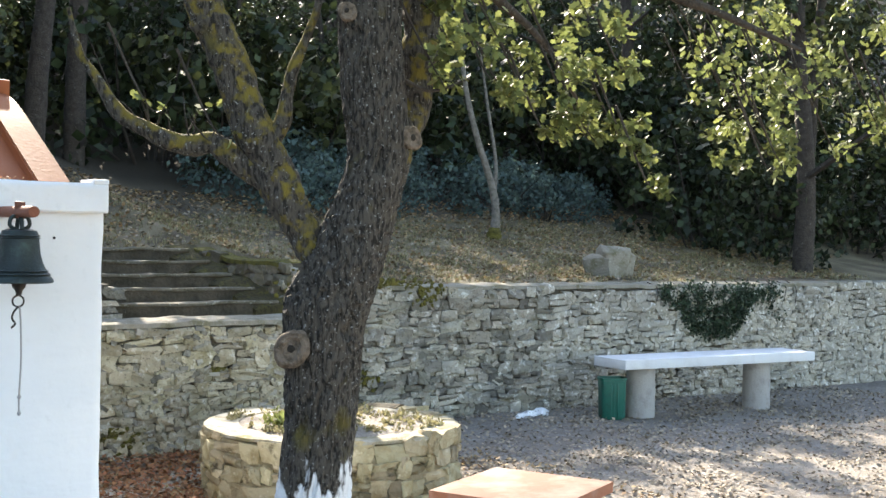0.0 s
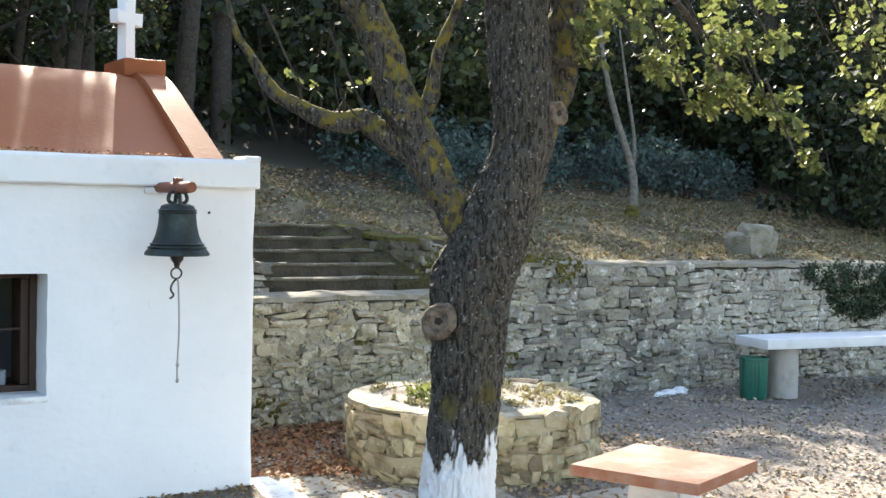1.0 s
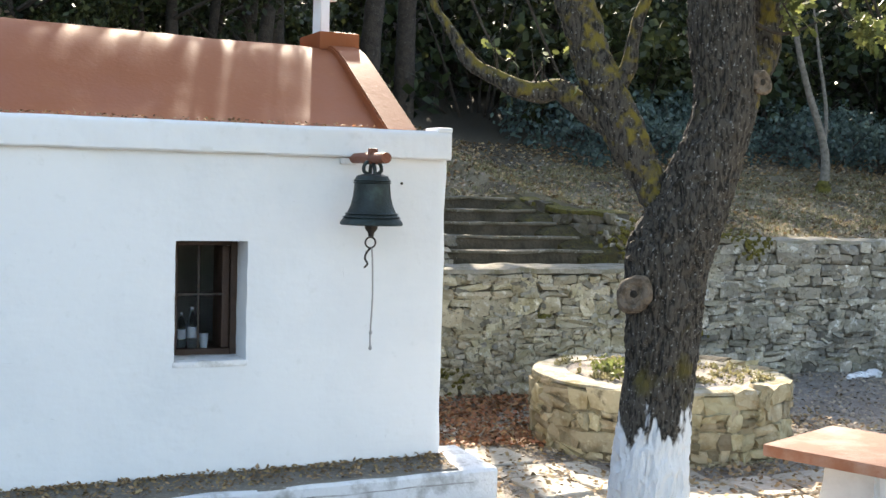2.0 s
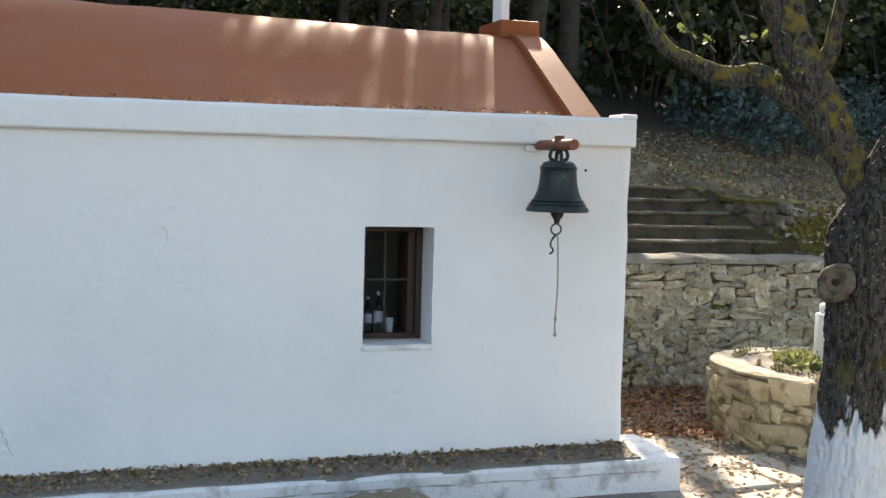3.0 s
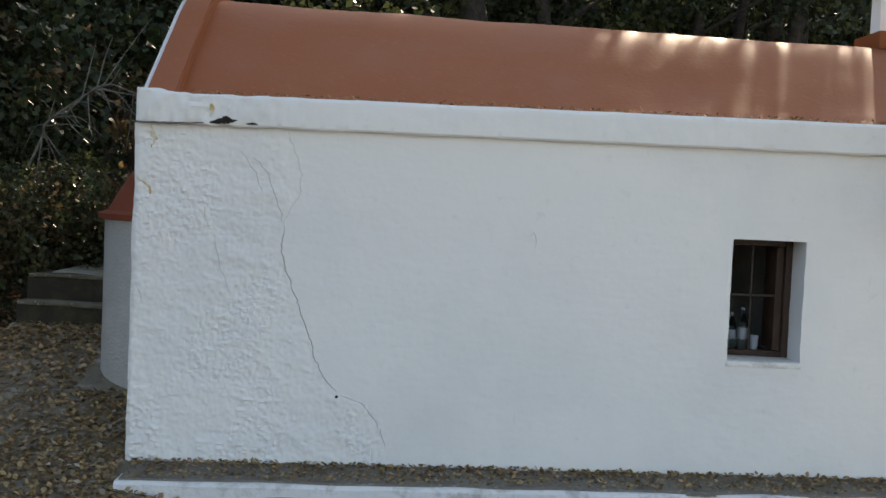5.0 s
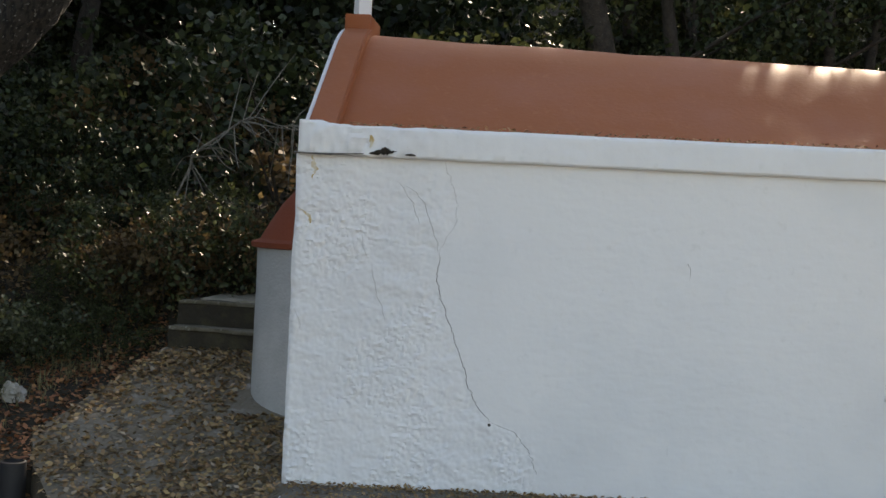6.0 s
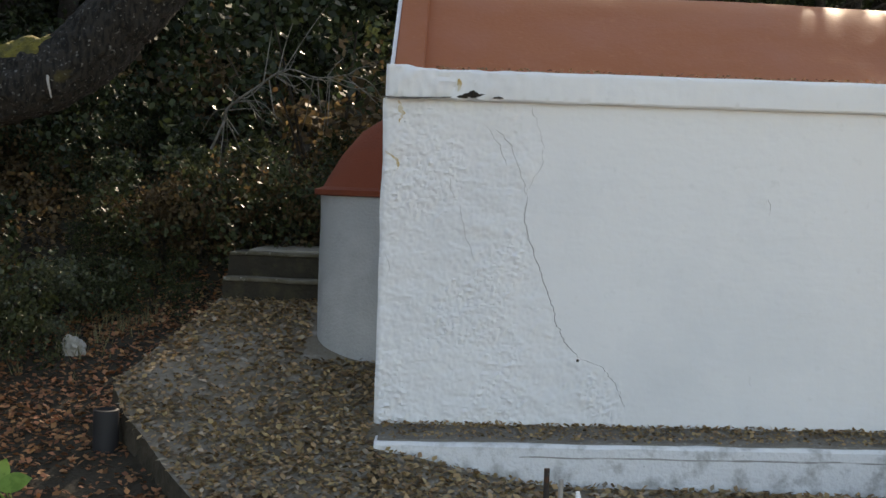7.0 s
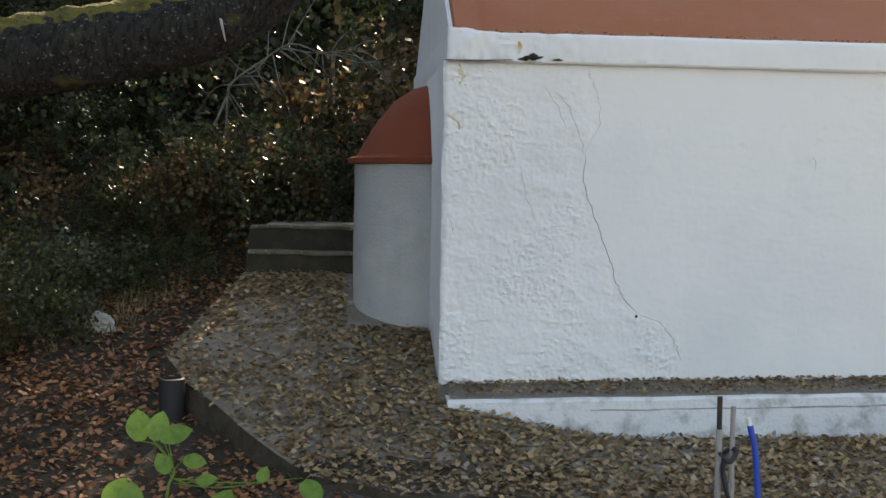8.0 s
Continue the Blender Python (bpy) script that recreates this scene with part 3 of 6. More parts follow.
def front_wall():
    """Front wall with the window opening, its reveals, and a thick rough face."""
    xs = sorted(set(np.round(np.concatenate([np.arange(0, 1.9, 0.009), np.arange(1.9, LONG, 0.024), [LONG, WIN[0], WIN[1]]]), 4)))
    zs = sorted(set(np.round(np.concatenate([np.arange(-0.25, EAVE, 0.0105), [EAVE, WIN[2], WIN[3]]]), 4)))
    bm = bmesh.new()
    grid = {}
    for i, x in enumerate(xs):
        for j, z in enumerate(zs):
            if WIN[0] < x < WIN[1] and WIN[2] < z < WIN[3]:
                continue
            lean = 0.012 * noise.noise(Vector((x * 0.5, z * 3, 5))) if x in (xs[0], xs[-1]) else 0
            y = -rough_at(x, z)
            if x < 0.04:
                y += 0.02 * (1 - x / 0.04) ** 2
            if x > LONG - 0.04:
                y += 0.02 * (1 - (LONG - x) / 0.04) ** 2
            dx = dz = 0.0
            if WIN[0] - 0.001 <= x <= WIN[1] + 0.001 and WIN[2] - 0.001 <= z <= WIN[3] + 0.001:
                dz = 0.012 * math.sin((x - WIN[0]) / (WIN[1] - WIN[0]) * math.pi) if z > 1.6 else 0.008 * noise.noise(Vector((x * 9, z, 0)))
                dx = 0.006 * noise.noise(Vector((x, z * 7, 3)))
            grid[i, j] = bm.verts.new((x + dx + lean, y, z + dz))
    for i in range(len(xs) - 1):
        for j in range(len(zs) - 1):
            q = [(i, j), (i + 1, j), (i + 1, j + 1), (i, j + 1)]
            cx, cz = (xs[i] + xs[i + 1]) / 2, (zs[j] + zs[j + 1]) / 2
            if WIN[0] < cx < WIN[1] and WIN[2] < cz < WIN[3]:
                continue
            bm.faces.new([grid[k] for k in q])
    rim = [e for e in bm.edges if e.is_boundary]
    made = bmesh.ops.extrude_edge_only(bm, edges=rim)["geom"]
    for v in made:
        if isinstance(v, bmesh.types.BMVert):
            inwin = WIN[0] - 0.05 < v.co.x < WIN[1] + 0.05 and WIN[2] - 0.05 < v.co.z < WIN[3] + 0.05
            v.co.y = 0.45 if not inwin else 0.448
            if inwin:
                v.co.x += 0.0 if v.co.x > 4.2 else 0.03
    # back face as four slabs round the opening
    for x0, x1, z0, z1 in ((0, WIN[0], -0.25, EAVE), (WIN[1], LONG, -0.25, EAVE), (WIN[0], WIN[1], -0.25, WIN[2]), (WIN[0], WIN[1], WIN[3], EAVE)):
        bm.faces.new([bm.verts.new((x, 0.45, z)) for x, z in ((x0, z0), (x0, z1), (x1, z1), (x1, z0))])
    bmesh.ops.recalc_face_normals(bm, faces=bm.faces)
    return part("wall", bm, M["plaster"], chapel, "white limewashed wall with a cracked, lumpy corner")


front_wall()


def other_walls():
    for x0, x1, y0, y1 in ((0.01, 0.45, 0.452, DEEP - 0.452), (LONG - 0.45, LONG - 0.01, 0.452, DEEP - 0.452), (0.0, LONG, DEEP - 0.45, DEEP)):
        part("wall", box(x0, x1, y0, y1, -0.45, EAVE, 0.012, wob=0.01), M["plaster"], chapel)
    part("floor", box(0.47, LONG - 0.47, 0.46, DEEP - 0.46, -0.2, -0.02, 0), M["cement"], chapel)


other_walls()


def cornice():
    bm = bmesh.new()
    x0, x1 = 0.015, LONG + 0.012
    xs = list(np.linspace(x0, x1, 420))
    heights = [0.0, 0.012, 0.05, 0.085, 0.12, 0.15, 0.175, 0.19, 0.205]
    rows = []
    for x in xs:
        old = 1 - float(step01(0.35, 1.3, x))
        inset = 0.02 * (max(0.0, 1 - (x - x0) / 0.03) ** 2 + max(0.0, 1 - (x1 - x) / 0.03) ** 2)
        sag = 0.006 * noise.noise(Vector((x * 2.2, 0, 0)))
        row = [(0.40, EAVE + sag)]
        for h in heights:
            n = (0.004 + 0.016 * old) * noise.fractal(Vector((x * 9, h * 14, 3)), 0.8, 2.1, 4) + 0.006 * noise.noise(Vector((x * 3, h * 6, 7)))
            y = -0.072 + sag + n + inset + (0.012 if h == 0 else 0) + (0.022 if h == 0.205 else 0.004 if h == 0.19 else 0)
            row.append((y, EAVE + h + sag * 0.7 + (0.5 * n if h < 0.02 or h > 0.18 else 0) + (0.03 * float(step01(0.35, 0.0, x)) * h / 0.22)))
        row.append((0.40, TOP + sag * 0.5))
        rows.append([bm.verts.new((x, y, z)) for y, z in row])
    k2 = len(rows[0])
    for a, b in zip(rows, rows[1:]):
        for k in range(k2):
            bm.faces.new((a[k], b[k], b[(k + 1) % k2], a[(k + 1) % k2]))
    bm.faces.new(rows[0])
    bm.faces.new(list(reversed(rows[-1])))
    bmesh.ops.recalc_face_normals(bm, faces=bm.faces)
    part("cornice", bm, M["plaster"], chapel, "white ledge with flaking limewash")
    part("cornice", box(0.02, LONG + 0.01, DEEP - 0.4, DEEP + 0.07, EAVE, TOP, 0.012), M["plaster"], chapel)
    for x0, x1 in ((0.02, 0.42), (LONG - 0.42, LONG + 0.005)):
        part("cornice", box(x0, x1, 0.402, DEEP - 0.402, EAVE + 0.002, TOP - 0.002, 0.01), M["plaster"], chapel)
    # raised corner lump at the right end of the ledge
    part("corner_block", box(LONG - 0.10, LONG + 0.014, -0.066, 0.2, TOP - 0.01, TOP + 0.028, 0.012, wob=0.004), M["plaster"], chapel)


cornice()


def ridge(x):
    return 3.31 - 0.15 * x / LONG


def rake(v):
    """Height of the roof's curve from eaves (0) to ridge (1): straight sides, rounded over the top."""
    m, turn = 2 / 1.6, 0.6
    return m * v if v < turn else m * turn + m * (v - turn) - m * (v - turn) ** 2 / (2 * (1 - turn))


def vault():
    bm = bmesh.new()
    yc, a = DEEP / 2, DEEP / 2 - 0.09
    rows = []
    for x in np.linspace(0.06, LONG - 0.25, 70):
        row = []
        for k in range(41):
            t = math.pi * k / 40
            y = yc - a * math.cos(t)
            u = 1 - abs(math.cos(t))
            z = TOP - 0.02 + (ridge(x) - TOP + 0.02) * rake(u)
            p = Vector((x, y, z))
            n = Vector((0, -math.cos(t), math.sin(t) + 0.4)).normalized()
            row.append(bm.verts.new(p + n * (0.010 * noise.noise(p * 1.5) + 0.004 * noise.noise(p * 6))))
        rows.append(row)
    for p, q in zip(rows, rows[1:]):
        for k in range(40):
            bm.faces.new((p[k], q[k], q[k + 1], p[k + 1]))
    bm.faces.new(rows[0])
    bm.faces.new(list(reversed(rows[-1])))
    bmesh.ops.recalc_face_normals(bm, faces=bm.faces)
    part("roof", bm, M["terracotta"], chapel, "smooth terracotta-painted barrel vault")


vault()


def gable(x0, x1, top, wide, name="gable", faced=False):
    """A painted gable parapet across the vault, following its curve, with a block at its top."""
    yc = DEEP / 2
    half = [(-0.03 + (yc - 0.02) * v, TOP - 0.005 + (top - TOP + 0.005) * rake(v)) for v in (0, 0.2, 0.4, 0.6, 0.7, 0.8, 0.9, 1.0)]
    prof = half + [(DEEP - y, z) for y, z in reversed(half)]

    def slab(xa, xb, drop):
        bm = bmesh.new()
        a = [bm.verts.new((xa, y, z - drop)) for y, z in prof]
        b = [bm.verts.new((xb, y, z - drop)) for y, z in prof]
        bm.faces.new(a)
        bm.faces.new(list(reversed(b)))
        for k in range(len(prof)):
            bm.faces.new((a[k], b[k], b[(k + 1) % len(prof)], a[(k + 1) % len(prof)]))
        bmesh.ops.recalc_face_normals(bm, faces=bm.faces)
        bmesh.ops.bevel(bm, geom=[e for e in bm.edges if e.calc_face_angle(0) > 0.6], offset=0.012, segments=2, affect="EDGES")
        return bm

    g = part(name, slab(x0, x1, 0.0), M["terracotta"], chapel)
    if faced:
        part("gable_face", slab(x0 - 0.03, x0 - 0.002, 0.008), M["plaster"], g, "grey-white plastered end of the gable")
    part("pedestal", box((x0 + x1) / 2 - wide, (x0 + x1) / 2 + wide * 0.8, yc - 0.3, yc + 0.3, top - 0.06, top + 0.085, 0.012, wob=0.006), M["terracotta"], g)
    return g


def cross(x, base, height, parent):
    yc = DEEP / 2
    t = 0.062
    bm = bmesh.new()
    pts = [(-t, 0), (t, 0), (t * 0.95, height * 0.60), (0.155, height * 0.60 - 0.008), (0.162, height * 0.60 + 0.105), (t, height * 0.60 + 0.098), (t * 1.1, height), (-t * 1.1, height), (-t, height * 0.60 + 0.098), (-0.162, height * 0.60 + 0.105), (-0.155, height * 0.60 - 0.008), (-t * 0.95, height * 0.60)]
    a = [bm.verts.new((x - 0.045, yc + u, base + v)) for u, v in pts]
    b = [bm.verts.new((x + 0.045, yc + u, base + v)) for u, v in pts]
    bm.faces.new(a)
    bm.faces.new(list(reversed(b)))
    for k in range(12):
        bm.faces.new((a[k], b[k], b[(k + 1) % 12], a[(k + 1) % 12]))
    bmesh.ops.recalc_face_normals(bm, faces=bm.faces)
    bmesh.ops.rotate(bm, verts=bm.verts, cent=(x, yc, base), matrix=Matrix.Rotation(radians(-55), 3, "Z"))
    bmesh.ops.bevel(bm, geom=list(bm.edges), offset=0.006, segments=1, affect="EDGES")
    part("cross", bm, M["plaster"], parent, "white-painted masonry cross")


right_gable = gable(LONG - 0.48, LONG - 0.24, 3.20, 0.19)
cross(LONG - 0.45, 3.27, 0.53, right_gable)
left_gable = gable(0.065, 0.27, 3.36, 0.115, faced=True)
cross(0.15, 3.43, 0.55, left_gable)


def apse():
    yc, r = 1.58, 0.60
    bm = bmesh.new()
    rows = []
    for z in np.linspace(-0.1, 1.56, 24):
        rows.append([bm.verts.new((0.02 - (r + 0.006 * noise.noise(Vector((t * 3, z * 3, 0)))) * math.sin(t), yc - r * math.cos(t), z)) for t in np.linspace(0, math.pi, 33)])
    for p, q in zip(rows, rows[1:]):
        for k in range(32):
            bm.faces.new((p[k], q[k], q[k + 1], p[k + 1]))
    bm.faces.new(rows[-1])
    bmesh.ops.recalc_face_normals(bm, faces=bm.faces)
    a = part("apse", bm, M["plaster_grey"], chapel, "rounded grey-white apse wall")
    bm = bmesh.new()
    rows = []
    for rr, z in ((r - 0.02, 1.55), (r + 0.045, 1.56), (r + 0.05, 1.60), (r - 0.02, 1.625), (r * 0.88, 1.72), (r * 0.70, 1.90), (r * 0.45, 2.08), (r * 0.2, 2.18), (0.02, 2.21)):
        rows.append([bm.verts.new((0.015 - rr * math.sin(t), yc - rr * math.cos(t), z)) for t in np.linspace(0, math.pi, 33)])
    for p, q in zip(rows, rows[1:]):
        for k in range(32):
            bm.faces.new((p[k], q[k], q[k + 1], p[k + 1]))
    bm.faces.new(rows[-1])
    bmesh.ops.recalc_face_normals(bm, faces=bm.faces)
    part("apse_roof", bm, M["apse_roof"], a, "terracotta half-dome, darkened for its shade")


apse()


def plinth():
    """The low step along the foot of the wall, whitewashed in front, with cement on top."""
    bm = bmesh.new()
    rows = []
    for x in np.linspace(0.03, 6.27, 120):
        f = x / 6.27
        y0 = -0.385 + 0.065 * f + 0.012 * noise.noise(Vector((x * 2, 0, 0)))
        z1 = -0.062 + 0.10 * f + 0.006 * noise.noise(Vector((x * 3, 4, 0)))
        back = 0.02 if x < LONG - 0.02 else 0.45
        rows.append([bm.verts.new(c) for c in ((x, back, -0.5), (x, y0, -0.5), (x, y0 - 0.006, z1 - 0.02), (x, y0 + 0.015, z1), (x, back, z1 + 0.004))])
    for a, b in zip(rows, rows[1:]):
        for k in range(5):
            bm.faces.new((a[k], b[k], b[(k + 1) % 5], a[(k + 1) % 5]))
    bm.faces.new(rows[0])
    bm.faces.new(list(reversed(rows[-1])))
    bmesh.ops.recalc_face_normals(bm, faces=bm.faces)
    pl = part("plinth", bm, M["plinth"], chapel, "low step with flaking whitewash")
    bm = bmesh.new()
    rows = []
    for x in np.linspace(0.05, 5.98, 100):
        f = x / 6.27
        y0 = -0.345 + 0.045 * f + 0.05 * noise.noise(Vector((x * 2.5, 9, 0)))
        z1 = -0.062 + 0.10 * f + 0.012
        rows.append([bm.verts.new((x, y, z)) for y, z in ((y0, z1 - 0.02), (y0 + 0.02, z1), (-0.12, z1 + 0.006), (0.01, z1 + 0.05 + 0.012 * noise.noise(Vector((x * 5, 0, 1)))))])
    for a, b in zip(rows, rows[1:]):
        for k in range(3):
            bm.faces.new((a[k], b[k], b[k + 1], a[k + 1]))
    part("cement_top", bm, M["cement"], pl, "dirty grey cement screed")


plinth()


def window():
    x0, x1, z0, z1 = WIN
    w = thing("window", 0, 0, 0, "small deep-set window with a dark brown wooden frame")
    w.parent = chapel
    y = 0.31
    part("window_frame", box(x0 + 0.03, x0 + 0.075, y, y + 0.06, z0, z1, 0.004), M["wood"], w)
    part("window_frame", box(x1 - 0.045, x1 + 0.0, y - 0.02, y + 0.06, z0, z1, 0.004), M["wood"], w)
    part("window_frame", box(x0 + 0.075, x1 - 0.045, y, y + 0.06, z1 - 0.045, z1 - 0.001, 0.004), M["wood"], w)
    part("window_frame", box(x0 + 0.075, x1 - 0.045, y, y + 0.06, z0 + 0.002, z0 + 0.045, 0.004), M["wood"], w)
    part("casement", box(x1 - 0.10, x1 - 0.05, y + 0.01, y + 0.3, z0 + 0.05, z1 - 0.05, 0.004), M["wood"], w)
    part("glazing_bar", box(x0 + 0.075, x1 - 0.1, y + 0.02, y + 0.04, z0 + 0.42, z0 + 0.436, 0.002), M["iron"], w)
    part("glazing_bar", box((x0 + x1) / 2 - 0.02, (x0 + x1) / 2 - 0.006, y + 0.042, y + 0.056, z0 + 0.046, z1 - 0.046, 0.002), M["iron"], w)
    part("window_sill", box(x0 - 0.01, x1 + 0.01, -0.015, 0.305, z0 - 0.035, z0 + 0.006, 0.01, wob=0.006), M["plinth"], w, "chipped white sill")


window()


def bottle(x, y, z, h, r):
    b = thing("plastic_bottle", x, y, z, "clear plastic water bottle with a pale label on the window ledge", "bottle", "bottles in the window")
    part("body", lathe([(r * 0.9, 0), (r, 0.01), (r, h * 0.62), (r * 0.8, h * 0.72), (r * 0.35, h * 0.88), (r * 0.33, h * 0.95)], 20, (x, y, z)), M["glass"], b)
    part("label", lathe([(r * 1.012, h * 0.25), (r * 1.012, h * 0.52)], 20, (x, y, z)), M["paper"], b, "pale blue-white paper label")
    part("cap", lathe([(r * 0.4, h * 0.94), (r * 0.4, h * 1.0), (0, h * 1.0)], 14, (x, y, z)), M["paper"], b)


lb = box(WIN[0] + 0.08, WIN[1] - 0.11, 0.372, 0.56, WIN[2] + 0.0, WIN[2] + 0.04, 0.003)
part("ledge", lb, M["wood"], chapel)
bottle(4.135, 0.46, 0.87, 0.25, 0.033)
bottle(4.205, 0.43, 0.87, 0.29, 0.036)
cup = tagged(part("cup", lathe([(0.026, 0), (0.034, 0.10), (0.032, 0.10), (0.025, 0.006)], 20, (4.285, 0.415, 0.87)), M["paper"]), "white plastic cup on the window ledge", "cup")


def on_wall(points, width, mat, parent, lift=0.002, name="crack", label=""):
    """A hairline that follows the plaster, with wandering width."""
    bm = bmesh.new()
    fine = []
    for (xa, za), (xb, zb) in zip(points, points[1:]):
        n = max(2, int(math.hypot(xb - xa, zb - za) / 0.011))
        for k in range(n):
            t = k / n
            fine.append((xa + (xb - xa) * t + 0.022 * noise.noise(Vector((za * 15 + (zb - za) * t * 15, 1.3, 0))) + 0.016 * noise.noise(Vector((za * 47 + (zb - za) * t * 47, 4.1, 2))), za + (zb - za) * t))
    fine.append(points[-1])
    prev = None
    for i, (x, z) in enumerate(fine):
        w = width * (0.55 + 0.6 * abs(noise.noise(Vector((i * 0.31, x, z))))) * min(1, (i + 1) / 6, (len(fine) - i) / 6)
        y = -rough_at(x, z) - lift
        cur = (bm.verts.new((x - w / 2, y, z)), bm.verts.new((x + w / 2, y, z + 0.3 * w)))
        if prev:
            bm.faces.new((prev[0], prev[1], cur[1], cur[0]))
        prev = cur
    return part(name, bm, mat, parent, label)


on_wall(CRACK[:6], 0.0035, M["crack"], chapel, label="hairline crack in the plaster")
on_wall(CRACK[5:13], 0.0065, M["crack_dark"], chapel, label="long dark crack in the plaster")
on_wall(CRACK[12:], 0.0045, M["crack_dark"], chapel, label="hairline crack in the plaster")
spot = bmesh.new()
bmesh.ops.create_icosphere(spot, subdivisions=2, radius=0.011, matrix=Matrix.Translation((1.402, -0.004, 0.478)))
part("nail_hole", spot, M["hollow"], chapel)
spot = bmesh.new()
bmesh.ops.create_icosphere(spot, subdivisions=2, radius=0.010, matrix=Matrix.Translation((5.60, -0.004, 2.07)))
part("nail_hole", spot, M["hollow"], chapel)
on_wall([(0.695, 2.09), (0.75, 2.03), (0.812, 1.92), (0.86, 1.80)], 0.005, M["crack"], chapel)
on_wall([(0.75, 2.06), (0.83, 2.02), (0.896, 1.913), (0.94, 1.79), (0.99, 1.68), (1.0, 1.60)], 0.005, M["crack"], chapel)
on_wall([(0.47, 1.72), (0.495, 1.573), (0.53, 1.555)], 0.005, M["crack"], chapel)
on_wall([(0.55, 1.53), (0.564, 1.445), (0.602, 1.29), (0.66, 1.15)], 0.005, M["crack"], chapel)
on_wall([(0.02, 1.90), (0.06, 1.85), (0.13, 1.855), (0.2, 1.88)], 0.005, M["crack"], chapel)
on_wall([(0.04, 1.18), (0.07, 1.08), (0.06, 1.02)], 0.005, M["crack"], chapel)
on_wall([(2.63, 1.60), (2.67, 1.635), (2.677, 1.517)], 0.004, M["crack"], chapel)
on_wall([(5.178, 1.46), (5.182, 1.40)], 0.005, M["crack"], chapel)
on_wall([(5.29, 0.275), (5.294, 0.25)], 0.006, M["crack_dark"], chapel)
on_wall([(5.52, 0.26), (5.523, 0.235)], 0.006, M["crack_dark"], chapel)
on_wall([(3.2, 0.50), (3.26, 0.48)], 0.004, M["crack"], chapel)
on_wall([(2.9, 0.86), (3.0, 0.865)], 0.003, M["crack"], chapel)
on_wall([(2.60, 0.42), (2.61, 0.34)], 0.003, M["crack"], chapel)
on_wall([(0.11, 2.235), (0.13, 2.16), (0.115, 2.08)], 0.045, M["rust"], chapel, name="rust_stain")
on_wall([(0.02, 1.88), (0.10, 1.82), (0.11, 1.76)], 0.035, M["rust"], chapel, name="rust_stain")
on_ledge = bmesh.new()
tube([(0.512, -0.079, 2.385), (0.518, -0.081, 2.345), (0.508, -0.080, 2.30)], [0.006, 0.016, 0.004], 8, 6, rough=0.7, freq=50, bm=on_ledge)
for v in on_ledge.verts:
    v.co.y = -0.0785 + 0.12 * (v.co.y + 0.08)
part("rust_stain", on_ledge, M["rust"], chapel)
hole = bmesh.new()
tube([(0.50, -0.074, 2.262), (0.555, -0.077, 2.272), (0.61, -0.078, 2.284), (0.66, -0.076, 2.281), (0.71, -0.075, 2.285)], [0.003, 0.016, 0.022, 0.010, 0.003], 10, 8, rough=0.9, freq=60, bm=hole)
part("chipped_gap", hole, M["hollow"], chapel)
hole = bmesh.new()
tube([(0.745, -0.079, 2.262), (0.785, -0.081, 2.266), (0.82, -0.079, 2.263)], [0.002, 0.009, 0.002], 8, 6, rough=0.6, freq=60, bm=hole)
part("chipped_gap", hole, M["hollow"], chapel)
gap = bmesh.new()
tube([(-0.01, -0.066, 2.250), (0.16, -0.071, 2.247), (0.33, -0.071, 2.252), (0.50, -0.074, 2.262)], [0.003, 0.006, 0.005, 0.003], 6, 8, rough=0.7, freq=40, bm=gap)
part("crack", gap, M["crack_dark"], chapel)
bm = bmesh.new()
prev = None
for x in np.arange(1.0, 6.1, 0.04):
    f = x / 6.27
    y = -0.385 + 0.065 * f + 0.012 * noise.noise(Vector((x * 2, 0, 0))) - 0.008
    z = -0.145 + 0.10 * f + 0.008 * noise.noise(Vector((x * 4, 2, 0)))
    w = 0.004 + 0.006 * abs(noise.noise(Vector((x * 5, 0, 8))))
    cur = (bm.verts.new((x, y, z - w)), bm.verts.new((x, y, z + w)))
    if prev:
        bm.faces.new((prev[0], cur[0], cur[1], prev[1]))
    prev = cur
part("crack", bm, M["crack"], chapel)


